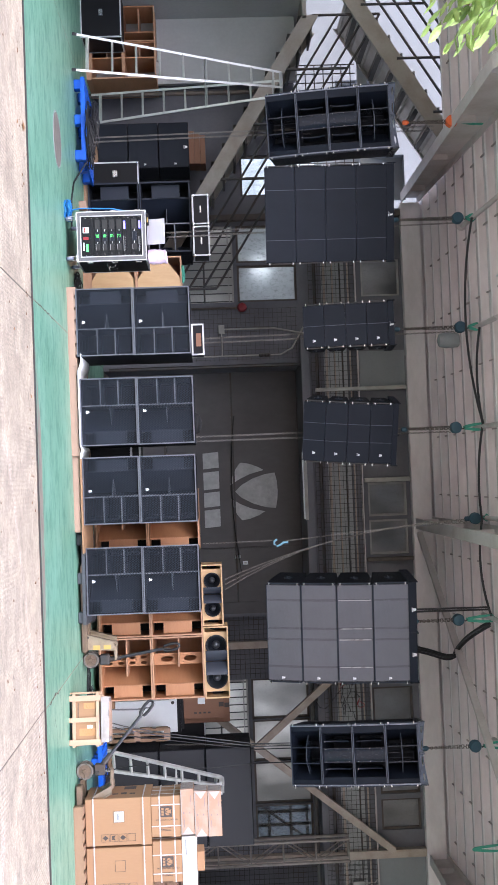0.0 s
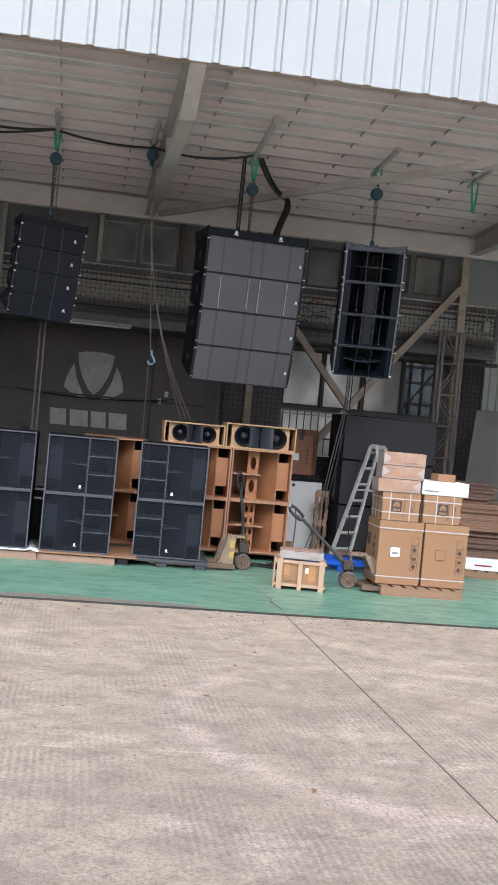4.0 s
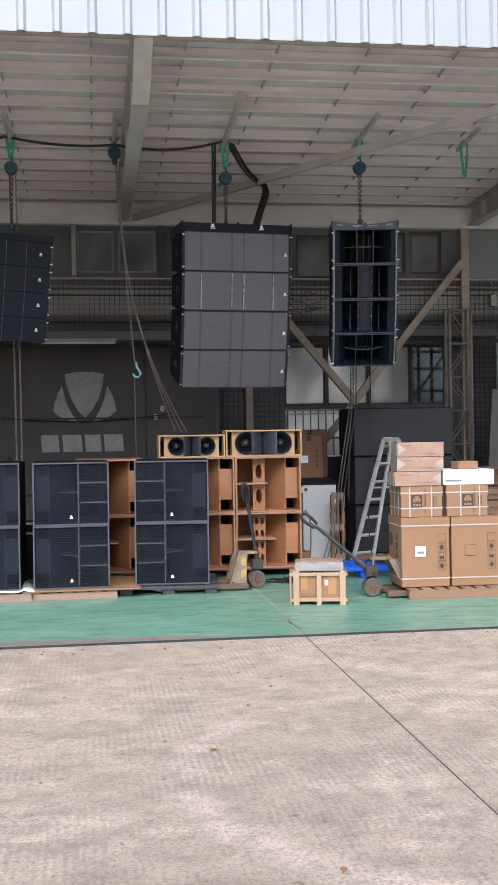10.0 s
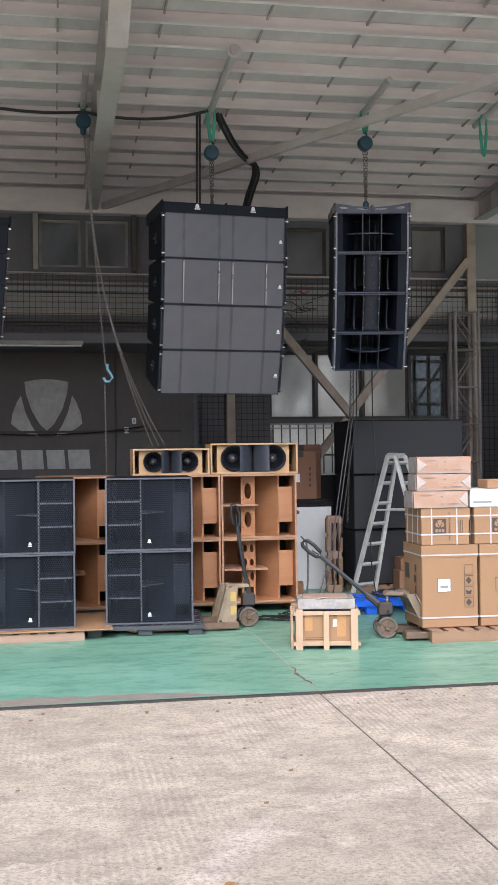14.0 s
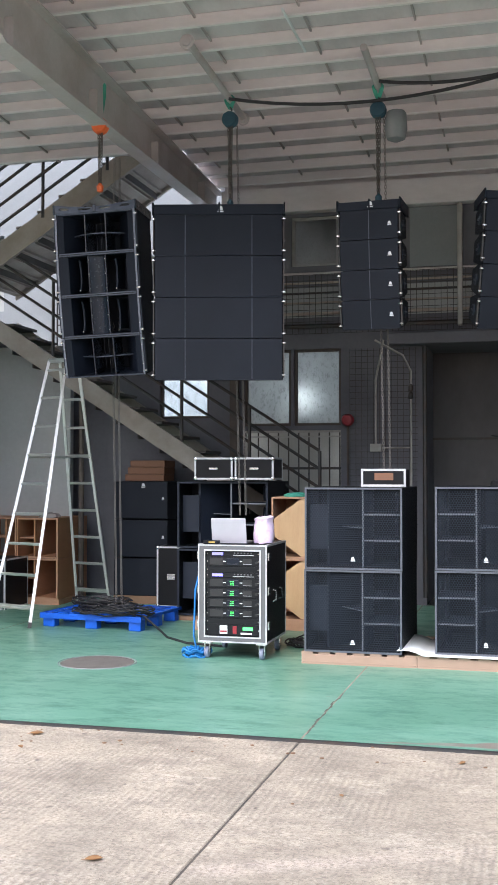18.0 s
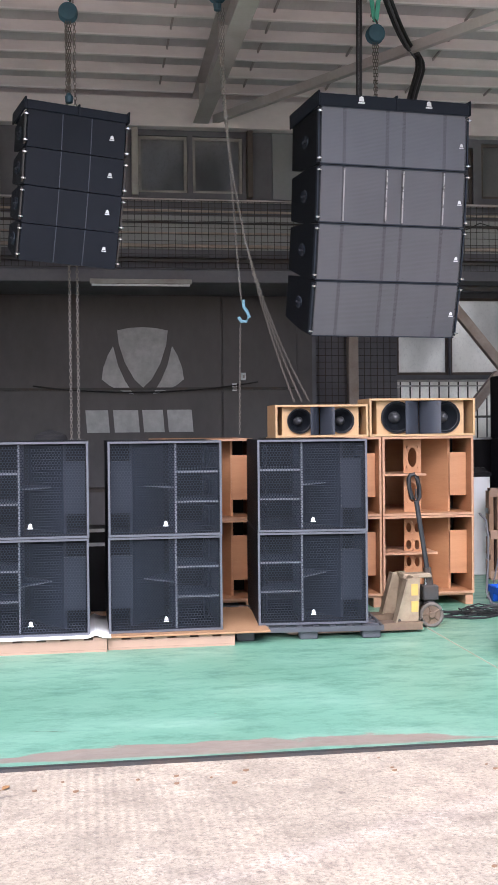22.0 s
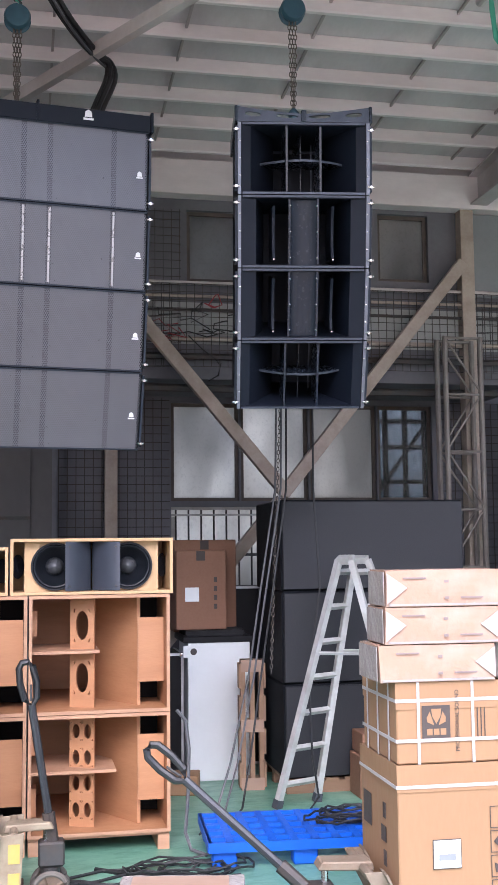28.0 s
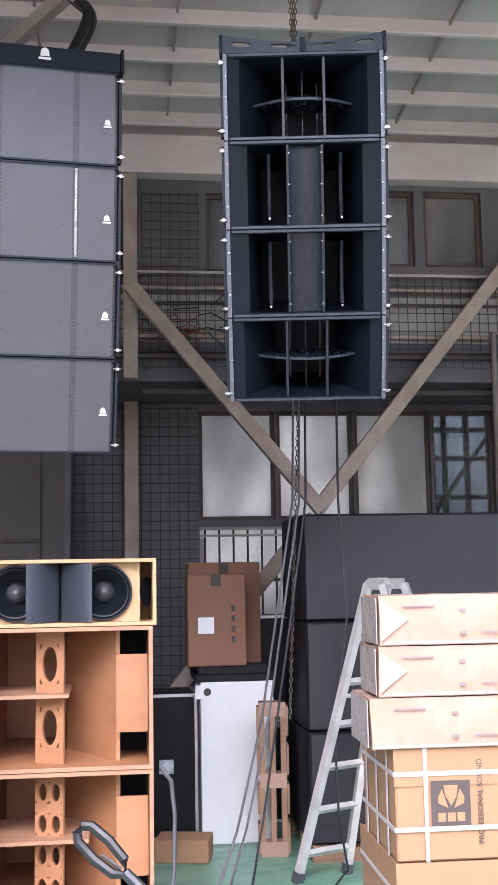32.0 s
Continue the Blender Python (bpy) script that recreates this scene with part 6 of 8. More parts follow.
# ---- cartons ----
def carton(name, label, m, w, d, h, mat=CARTON, straps=(), prints=(), group="cartons on the pallet", flaps=True):
    t = thing(name, label, "box", group, m)
    part("body", box(-w / 2, w / 2, 0, d, 0, h), mat, t, bevel=0.006)
    if flaps:
        part("lid_front", box(-w / 2 - 0.004, w / 2 + 0.004, -0.004, 0.0, h - 0.11, h + 0.002), mat, t)
        for s in (-1, 1):
            part("lid_side", box(s * w / 2, s * (w / 2 + 0.004), 0.0, d, h - 0.11, h + 0.002), mat, t)
    e = 0.007
    for kind, v in straps:
        bm = bmesh.new()
        if kind == "z":
            bx(bm, -w / 2 - e, w / 2 + e, -e, -e + 0.002, v, v + 0.014)
            bx(bm, -w / 2 - e, -w / 2 - e + 0.002, -e + 0.002, d, v, v + 0.014)
        else:
            bx(bm, v, v + 0.012, -e - 0.001, -e + 0.001, 0, h + e)
            bx(bm, v, v + 0.02, -e + 0.001, d, h + e - 0.002, h + e)
        part("strap", bm, TAPE, t, "white packing strap")
    for x0, x1, z0, z1, m2 in prints:
        part("print", box(x0, x1, -0.0065, -0.0045, z0, z1), m2, t)
    return t


def print_text(words, parent, m, size, mat):
    cu = bpy.data.curves.new("lettering", "FONT")
    cu.body, cu.size, cu.extrude, cu.align_x = words, size, 0.0008, "CENTER"
    ob = new("lettering_source", cu)
    dg = bpy.context.evaluated_depsgraph_get()
    me = bpy.data.meshes.new_from_object(ob.evaluated_get(dg))
    bpy.data.objects.remove(ob)
    me.materials.clear()
    me.materials.append(mat)
    o = new("lettering", me)
    o.parent, o.matrix_basis = parent, m
    return o


LABEL_WHITE = pm("paper_label", (0.82, 0.84, 0.84), 0.6, bump=0.0, grain=0.03)
PAL = pose(1.43, 1.87, 0, 0, 0, -1.5)
wood_pallet("dark old wooden pallet under the cartons", PAL @ pose(0.545, -0.12, 0), 0.99, 0.78, 0.112, OLDWOOD)
BIGW, BIGH, BIGD = 0.53, 0.75, 0.56
for k, x in enumerate((0.265, 0.82)):
    big = carton("carton", "large tan shipping carton with white straps on pallet", PAL @ pose(x, 0.0, 0.117), BIGW, BIGD, BIGH, CARTON, (("z", 0.085), ("z", 0.655)), [(-0.12, 0.005, 0.325, 0.445, INK)])
    part("paper_label", box(-0.116, 0.001, -0.0085, -0.0066, 0.329, 0.441), LABEL_WHITE if k == 0 else CARTON, big)
    part("paper_print", box(-0.095, -0.02, -0.0095, -0.0087, 0.36, 0.385), PANEL_GREY if k == 0 else CARTON, big)
    for j in range(4):
        z = 0.18 + 0.1 * j
        part("mark_frame", bx(bx(bx(box(0.135, 0.220, -0.0065, -0.0045, z, z + 0.003), 0.135, 0.220, -0.0065, -0.0045, z + 0.087, z + 0.09), 0.135, 0.138, -0.0065, -0.0045, z, z + 0.09), 0.217, 0.220, -0.0065, -0.0045, z, z + 0.09), INK, big)
        if j < 3:
            part("mark", prism(bmesh.new(), [(0.177, z + 0.012), (0.205, z + 0.045), (0.177, z + 0.078), (0.149, z + 0.045)] if j != 1 else [(0.155, z + 0.02), (0.199, z + 0.02), (0.205, z + 0.06), (0.177, z + 0.045), (0.149, z + 0.06)], -0.0065, -0.0045), INK, big)
    for j in range(5):
        part("side_print", box(-BIGW / 2 - 0.0065, -BIGW / 2 - 0.0045, 0.16, 0.2 + (0.03 if j % 2 else 0), 0.1 + 0.1 * j, 0.165 + 0.1 * j), INK, big)
    part("side_print", box(-BIGW / 2 - 0.0065, -BIGW / 2 - 0.0045, 0.38, 0.5, 0.42, 0.56), INK, big)
UPW, UPH = 0.455, 0.335
for k, x in enumerate((0.23, 0.735)):
    up = carton("carton", "smaller tan carton with white straps and dark printed mark", PAL @ pose(x, 0.0, 0.871), UPW, 0.5, UPH, CARTON, (("z", 0.09), ("z", 0.255), ("x", -0.14 + 0.06 * k), ("x", 0.1 + 0.03 * k)), [(-0.118 + 0.06 * k, 0.005 + 0.06 * k, 0.105, 0.24, INK)])
    mx = 0.06 * k - 0.056
    part("mark", prism(bmesh.new(), [(mx + u, v) for u, v in ((-0.022, 0.226), (0.022, 0.226), (0.018, 0.195), (0.0, 0.165), (-0.018, 0.195))], -0.0085, -0.0066), CARTON, up)
    for s in (-1, 1):
        part("mark", prism(bmesh.new(), [(mx + s * u, v) for u, v in ((0.028, 0.215), (0.042, 0.19), (0.04, 0.172), (0.01, 0.158))], -0.0085, -0.0066), CARTON, up)
    for j in range(3):
        part("mark", box(mx - 0.042 + 0.03 * j, mx - 0.018 + 0.03 * j, -0.0085, -0.0066, 0.118, 0.144), CARTON, up)
    print_text("PROFESSIONAL SOUND", up, pose(0.045 + 0.04 * k, -0.0046, 0.175, 90, -90, 0), 0.024, INK)
    for j in range(3):
        part("print", box(0.125 + 0.016 * j, 0.129 + 0.016 * j, -0.0065, -0.0045, 0.105, 0.225), INK, up)
    for j in range(3):
        part("side_strap", box(-UPW / 2 - 0.007, -UPW / 2 - 0.005, 0.09 + 0.16 * j, 0.106 + 0.16 * j, 0, UPH), TAPE, up)


INK_FAINT = pm("print_under_film", (0.24, 0.19, 0.18), 0.4, bump=0.0)
FILM_FOLD = pm("folded_film", (0.46, 0.4, 0.37), 0.3, c2=(0.4, 0.33, 0.29), s1=10, s2=30, bump=0.4)


def wrapped(label, m, w, d, h, sides):
    t = thing("wrapped_carton", label, "box", "film-wrapped flat cartons", m)
    bm = bmesh.new()
    n = 14
    bx(bm, -w / 2, w / 2, 0, d, 0, h)
    bmesh.ops.subdivide_edges(bm, edges=bm.edges, cuts=6, use_grid_fill=True)
    for v in bm.verts:
        k = noise.noise(v.co * 9.0 + Vector((h * 90, d * 31, w * 7)))
        v.co += 0.006 * k * Vector((1 if abs(v.co.x) > w / 2 - 0.01 else 0, -1 if v.co.y < 0.01 else 0, 0.6 if v.co.z > h - 0.01 else 0))
    part("body", bm, WRAP, t, smooth=True)
    for s in sides:
        part("film_fold", prism(bmesh.new(), [(s * w / 2, 0.012), (s * (w / 2 - 0.09), h * 0.52), (s * w / 2, h - 0.012)], -0.0095, -0.0065), FILM_FOLD, t)
    part("film_end", box(-w / 2 - 0.009, -w / 2 - 0.006, 0.01, d - 0.01, 0.006, h - 0.006), FOIL, t)
    part("film_hem", box(-w / 2 + 0.01, w / 2 - 0.01, -0.009, -0.0068, 0.004, 0.013), FOIL, t)
    part("print", box(w * 0.14, w * 0.34, -0.0078, -0.0066, 0.034, 0.041), INK_FAINT, t)
    part("print", box(-w * 0.36, -w * 0.16, -0.0078, -0.0066, h - 0.037, h - 0.03), INK_FAINT, t)
    for z in (0.03, 0.1):
        part("print", box(0.0, 0.02, -0.0078, -0.0066, z, z + 0.012), INK_FAINT, t)
    return t


for k, (x, z, deep) in enumerate(((0.185, 1.21, 0.29), (0.215, 1.367, 0.26), (0.222, 1.524, 0.25))):
    wrapped("flat carton wrapped in clear crinkled film, stacked", PAL @ pose(x, -0.01, z), 0.51, deep, 0.154, ((1,), (-1, 1), (-1,))[k])
flat = carton("flat_box", "flat white box on the cartons", PAL @ pose(0.755, 0.0, 1.21), 0.57, 0.5, 0.165, WHITE_PAINT, (), [(-0.26, -0.08, 0.04, 0.055, PANEL_GREY)], "", False)
carton("small_carton", "small tan carton lying on the white box", PAL @ pose(0.78, 0.08, 1.377, 0, 0, 8), 0.23, 0.2, 0.085, CARTON, (), [], "", False)


# ---- crate in front ----
crate = thing("crate", "small pine slat crate holding a carton", "crate", "", pose(0.476, 1.64, 0, 0, 0, -11))
CW, CD, CH = 0.545, 0.42, 0.355
for x, w in ((-CW / 2, 0.062), (-0.03, 0.05), (CW / 2 - 0.062, 0.062)):
    for y in (0.0, CD - 0.018):
        part("upright", box(x, x + w, y, y + 0.018, 0.0, CH - (0.0 if w > 0.055 else 0.02)), PINE, crate, bevel=0.002)
for z in (0.035, CH - 0.055):
    for y in (0.019, CD - 0.037):
        part("slat", box(-CW / 2, CW / 2, y, y + 0.018, z, z + 0.036), PINE, crate, bevel=0.002)
    for s in (-1, 1):
        part("end_slat", box(s * (CW / 2 + 0.001), s * (CW / 2 + 0.019), 0.0, CD, z + 0.002, z + 0.034), PINE, crate)
for y in (0.07, 0.2, 0.33):
    part("end_upright", box(-CW / 2 - 0.04, -CW / 2 - 0.021, y, y + 0.05, 0, CH - 0.02), PINE, crate)
ctn = part("carton", box(-CW / 2 + 0.02, CW / 2 - 0.02, 0.04, CD - 0.04, 0.03, CH - 0.06), CARTON, crate, "tan carton inside")
part("tape", box(-0.19, -0.125, 0.037, 0.0395, 0.16, 0.3), BROWN_TAPE, ctn)
part("tape", box(0.09, 0.17, 0.037, 0.0395, 0.11, 0.3), BROWN_TAPE, ctn)
part("paper_label", box(0.055, 0.09, 0.036, 0.0365, 0.2, 0.26), LABEL_WHITE, ctn)
for z in (0.085, 0.1):
    part("print", box(-0.19, 0.0, 0.0375, 0.0395, z, z + 0.004), INK, ctn)
pack = thing("wrapped_package", "film-wrapped flat package lying on the crate", "package", "", pose(0.48, 1.66, 0.356, 0, 0, -11))
bm = box(-0.25, 0.25, 0.0, 0.38, 0.0, 0.085)
bmesh.ops.subdivide_edges(bm, edges=bm.edges, cuts=7, use_grid_fill=True)
for v in bm.verts:
    v.co += 0.012 * noise.noise_vector(v.co * 14.0) * (1 if v.co.z > 0.01 else 0)
part("body", bm, FOIL, pack, smooth=True)
part("board", box(-0.2, 0.19, 0.05, 0.33, 0.088, 0.096), PALEWOOD, pack)


# ---- tall black loudspeakers and things behind the plywood stack ----
def black_box(label, m, w, d, h):
    t = thing("loudspeaker", label, "loudspeaker", "stacked black loudspeakers", m)
    part("body", box(-w / 2, w / 2, 0.02, d, 0, h), CABINET_SIDE, t, bevel=0.012)
    part("grille", box(-w / 2 + 0.012, w / 2 - 0.012, 0.0, 0.02, 0.012, h - 0.012), GRILLE_BROWN, t, "dark perforated grille", bevel=0.004)
    badge(t, 0.25, -0.001, 0.1, 0.65)
    return t


GRILLE_BROWN = pm("dark_brown_grille", (0.021, 0.022, 0.027), 0.5, 0.1, c2=(0.017, 0.018, 0.022), s1=2, s2=170, bump=0.4, grain=0.2)
wood_pallet("low dark pallet under black loudspeakers", pose(2.49, 5.36, 0), 1.42, 0.9, 0.1, OLDWOOD)
big = black_box("large black loudspeaker with dark grille, stacked three high", pose(2.49, 5.36, 0.102), 1.44, 0.9, 0.675)
for k in (1, 2):
    copy_thing(big, pose(2.49 - 0.004 * k, 5.365, 0.102 + 0.679 * k))
white = thing("white_cabinet", "white panel cabinet with black top edge", "cabinet", "", pose(1.38, 5.95, 0))
part("body", box(-0.235, 0.255, 0, 0.5, 0.0, 1.05), WHITE_PAINT, white, bevel=0.004)
part("top", box(-0.27, 0.275, -0.01, 0.52, 1.051, 1.1), CASE_BLACK, white, bevel=0.006)
part("corner_plate", box(-0.27, -0.16, -0.006, -0.002, 0.94, 1.03), WHITE_PAINT, white)
part("hole", lathe(bmesh.new(), [(0.002, -0.009), (0.02, -0.009), (0.026, -0.007)], (-0.19, 0, 0.985), "y", 14), STEEL_DARK, white)
cloth = thing("black_cloth", "crumpled black cloth on the white cabinet", "cloth", "", pose(1.38, 6.0, 1.101))
bm = box(-0.24, 0.22, -0.02, 0.4, 0.0, 0.03)
bmesh.ops.subdivide_edges(bm, edges=bm.edges, cuts=7, use_grid_fill=True)
for v in bm.verts:
    if v.co.z > 0.02:
        v.co.z += 0.04 * abs(noise.noise(v.co * 9.0))
part("fabric", bm, TEXTILE, cloth, smooth=True)
for label, x, y, z, w, h, mt in (("brown carton with paper label on black cloth", 1.27, 6.05, 1.145, 0.4, 0.62, CARTON_RED), ("larger brown carton behind another carton", 1.36, 6.42, 1.102, 0.52, 0.75, CARTON_RED)):
    b = carton("carton", label, pose(x, y, z), w, 0.28, h, mt, (), [(-0.04, 0.03, h - 0.08, h - 0.005, INK)], "brown cartons", False)
    if h < 0.7:
        part("paper_label", box(-0.13, -0.02, -0.0066, -0.0046, 0.22, 0.33), LABEL_WHITE, b)
        for j in range(4):
            part("mark", box(0.1, 0.125, -0.0066, -0.0046, 0.16 + 0.07 * j, 0.2 + 0.07 * j), INK, b)


def road_case(label, m, w, d, h, castors=False, group="road cases"):
    t = thing("road_case", label, "road case", group, m)
    part("panel", box(-w / 2, w / 2, 0, d, 0, h), CASE_BLACK, t)
    e, q = 0.017, 0.003
    for sx in (-1, 1):
        for y in (0.0, d):
            part("edge", box(sx * (w / 2 + q), sx * (w / 2 - e), y - q if y == 0 else y - e, y + e if y == 0 else y + q, -q, h + q), CASE_ALU, t)
    for z in (0, h):
        part("edge", box(-w / 2 + e, w / 2 - e, -q, e, z - q if z == 0 else z - e, z + e if z == 0 else z + q), CASE_ALU, t)
        for sx in (-1, 1):
            part("edge", box(sx * (w / 2 + q), sx * (w / 2 - e), e, d - e, z - q if z == 0 else z - e, z + e if z == 0 else z + q), CASE_ALU, t)
    for sx in (-1, 1):
        for z in (0, h):
            part("ball_corner", lathe(bmesh.new(), [(0.002, -0.012), (0.016, -0.009), (0.024, 0.0), (0.024, 0.03)], (sx * (w / 2 - 0.01), 0.0, z + (0.012 if z == 0 else -0.012)), "y", 10), CHROME, t)
    part("latch", box(-0.05, 0.05, -0.012, -0.001, h * 0.45, h * 0.55), CHROME, t, bevel=0.003)
    return t


road_case("tall black road case with aluminium edges beside white cabinet", pose(0.92, 6.1, 0.01), 0.42, 0.5, 0.95)
b = carton("carton", "taped tan carton on the floor beside road case", pose(0.98, 5.5, 0, 0, 0, -12), 0.34, 0.24, 0.14, CARTON, (), [], "", False)
road_case("silver-edged black road case behind hanging cables", pose(1.72, 6.5, 0.01), 0.36, 0.4, 1.45)
std = thing("pallet", "old wooden pallet standing on end", "pallet", "", pose(1.57, 5.55, 0, 0, 0, -6))
for i in range(3):
    part("runner", box(-0.085 + 0.068 * i, -0.052 + 0.068 * i, 0, 0.09, 0, 0.95), OLDWOOD, std)
for z in (0.0, 0.42, 0.86):
    part("block", box(-0.085, 0.085, -0.002, 0.11, z, z + 0.09), PALEWOOD, std)
for i in range(4):
    part("slat", box(-0.1, -0.086, 0.0, 0.13, 0.02 + 0.24 * i, 0.2 + 0.24 * i), OLDWOOD, std)
for i in range(4):
    part("slat", box(0.086, 0.1, 0.0, 0.13, 0.02 + 0.24 * i, 0.2 + 0.24 * i), OLDWOOD, std)
for w, h, x in ((0.45, 0.3, 2.47), (0.38, 0.15, 2.46)):
    carton("carton", "tan carton standing behind the ladder", pose(x, 5.06 if h > 0.2 else 5.08, 0.0 if h > 0.2 else 0.302), w, 0.26, h, CARTON_RED, (), [], "cartons behind ladder", False)
bm = bmesh.new()
hang = thing("hanging_cable", "bundle of grey cables hanging behind ladder", "cable", "", None)
for k, (xa, xm, xb, yb) in enumerate(((1.67, 1.47, 1.08, 4.5), (1.71, 1.51, 1.15, 4.55), (1.75, 1.56, 1.3, 4.7), (1.95, 1.9, 1.88, 4.9))):
    pts = [(xa, 5.05 + 0.02 * k, 3.0), (xa - 0.02, 5.05, 2.2), (xm + 0.06, 5.02, 1.5), (xm - 0.05, 4.95, 0.9), ((xm + xb) / 2 - 0.03, (4.95 + yb) / 2, 0.35), (xb + 0.03, yb + 0.05, 0.06), (xb - 0.1, yb - 0.15, 0.012)]
    part("strand", tube(bmesh.new(), pts, 0.0075, 6), GREY_CABLE if k < 2 else CABLE, hang, smooth=True)
bm = chain_mesh(bmesh.new(), [(1.72, 5.12, 3.0), (1.66, 5.1, 1.9), (1.61, 5.08, 0.9)])
chain_part("strand", bm, CHAIN, hang)


def floor_cable(label, pts, r, mat, loops=0, seed=1):
    t = thing("floor_cable", label, "cable", "floor cables", None)
    rng = random.Random(seed)
    part("run", tube(bmesh.new(), pts, r, 5), mat, t)
    return t


def coil(label, c, z, rx, ry, n, r, mat, seed):
    t = thing("cable_coil", label, "cable", "cable heaps", None)
    rng = random.Random(seed)
    for k in range(n):
        ox, oy, s, ph = rng.uniform(-0.3, 0.3) * rx, rng.uniform(-0.3, 0.3) * ry, rng.uniform(0.45, 1.0), rng.uniform(0, 6)
        pts = [(c[0] + ox + rx * s * math.cos(a * math.tau / 20 + ph), c[1] + oy + ry * s * math.sin(a * math.tau / 20 + ph), z + r + 0.018 * k * 0.6 + 0.012 * math.sin(a * 1.7 + ph)) for a in range(20)]
        part("loop", tube(bmesh.new(), pts, r, 5, True), mat, t)
    return t


coil("heap of black cable on the blue pallet", (1.82, 3.95), 0.146, 0.24, 0.14, 6, 0.007, CABLE, 3)
coil("black cables heaped on the floor", (0.75, 3.6), 0.0, 0.35, 0.16, 6, 0.0065, CABLE, 5)
coil("big heap of black cable on the blue pallet", (-7.2, 4.5), 0.152, 0.38, 0.22, 12, 0.009, CABLE, 7)
coil("tangle of black cable spilling over the blue pallet", (-6.95, 4.2), 0.152, 0.42, 0.2, 9, 0.008, CABLE, 17)
coil("dark cable heap between subwoofers", (-3.62, 3.5), 0.0, 0.13, 0.22, 9, 0.009, CABLE, 9)
coil("bright blue cable coil under the rack", (-5.6, 2.75), 0.0, 0.12, 0.1, 7, 0.011, BLUE_CABLE, 11)
coil("black cables lying behind the rack", (-4.75, 3.6), 0.0, 0.22, 0.2, 6, 0.008, CABLE, 13)
for k in range(4):
    floor_cable("black cable trailing over the floor before plywood cabinets", [(-0.05 + 0.04 * k + 0.13 * i, 3.5 + 0.05 * k + 0.09 * math.sin(1.1 * i + 1.7 * k) - 0.012 * i, 0.01 + 0.004 * (k % 2)) for i in range(9 - k % 2)], 0.009, CABLE)
floor_cable("black cable running over the floor", [(0.3, 3.75, 0.012), (0.6, 3.5, 0.012), (0.95, 3.42, 0.012), (1.02, 3.55, 0.03), (0.98, 3.7, 0.02)], 0.012, CABLE)
floor_cable("black cable running along the floor", [(-6.6, 4.1, 0.16), (-6.35, 3.9, 0.05), (-6.2, 3.7, 0.012), (-5.9, 3.4, 0.012), (-5.5, 3.3, 0.012)], 0.012, CABLE)
floor_cable("blue cable hanging from the rack to the floor", [(-5.5, 2.7, 0.98), (-5.58, 2.66, 0.6), (-5.6, 2.68, 0.2), (-5.58, 2.72, 0.03)], 0.009, BLUE_CABLE)
floor_cable("grey hose hanging beside the plywood cabinets", [(0.8, 4.05, 0.82), (0.85, 4.02, 0.76), (0.865, 4.0, 0.6), (0.86, 4.0, 0.35), (0.84, 3.99, 0.12), (0.87, 3.95, 0.03), (0.95, 3.88, 0.012)], 0.011, GREY_CABLE)

# ---- square truss tower ----
TRUSS_STEEL = pm("stained_truss_tube", (0.29, 0.262, 0.24), 0.5, 0.4, c2=(0.15, 0.125, 0.105), s1=5, s2=50, bump=0.08)
truss = thing("truss_tower", "square aluminium truss standing at the rear wall", "truss", "", pose(3.8, 6.72, 0))
for x in (-0.17, 0.17):
    for y in (0.0, 0.2):
        part("chord", tube(bmesh.new(), [(x, y, 0.02), (x, y, 3.68)], 0.025, 8), TRUSS_STEEL, truss, smooth=True)
for k in range(7):
    z0, z1 = 0.05 + 0.52 * k, 0.05 + 0.52 * (k + 1) - 0.02
    for y in (0.0, 0.2):
        part("lacing", tube(bmesh.new(), [(-0.17, y, z0), (0.17, y, z1)] if k % 2 else [(0.17, y, z0), (-0.17, y, z1)], 0.01, 6), TRUSS_STEEL, truss)
        part("rung", tube(bmesh.new(), [(-0.17, y, z1), (0.17, y, z1)], 0.012, 6), TRUSS_STEEL, truss)

# ---- right side stock ----
def sheet_pile(label, m, w, d, n, t0, mat, seed):
    t = thing("cardboard_pile", label, "cardboard", "piles of flat cardboard", m)
    rng = random.Random(seed)
    z = 0.0
    for k in range(n):
        h = t0 * rng.uniform(0.7, 1.3)
        a, b = rng.uniform(-0.04, 0.04), rng.uniform(-0.04, 0.04)
        part("sheet", prism(bmesh.new(), [(-w / 2 + a, b), (w / 2 + a + rng.uniform(-0.03, 0.05), b + rng.uniform(-0.02, 0.02)), (w / 2 + a, d + b), (-w / 2 + a, d + b)], z, z + h - 0.002, "xy"), mat, t)
        z += h
    t["top"] = z
    return z


CARTON_MID = pm("mid_brown_cardboard", (0.24, 0.14, 0.09), 0.8, c2=(0.17, 0.1, 0.065), s1=4, s2=60, bump=0.2, each=0.3)
PR = pose(3.55, 3.95, 0, 0, 0, -6)
wood_pallet("old wooden pallet loaded with flat cardboard", PR, 1.05, 0.9, 0.11, OLDWOOD)
carton("white_box", "flat white printed box on a pallet", PR @ pose(0.02, 0.0, 0.112), 0.56, 0.5, 0.17, WHITE_PAINT, (), [(-0.12, 0.12, 0.06, 0.08, RED)], "", False)
z1 = 0.283 + sheet_pile("pile of flat dark brown cardboard sheets", PR @ pose(-0.02, 0.05, 0.283), 0.9, 0.72, 14, 0.028, CARTON_DARK, 1)
z2 = z1 + sheet_pile("pile of brown cardboard sheets, ragged edges", PR @ pose(-0.04, 0.02, z1), 0.95, 0.75, 12, 0.03, CARTON_MID, 2)
sheet_pile("pile of dark cardboard sheets on top", PR @ pose(-0.2, 0.15, z2), 0.6, 0.55, 10, 0.03, CARTON_DARK, 4)
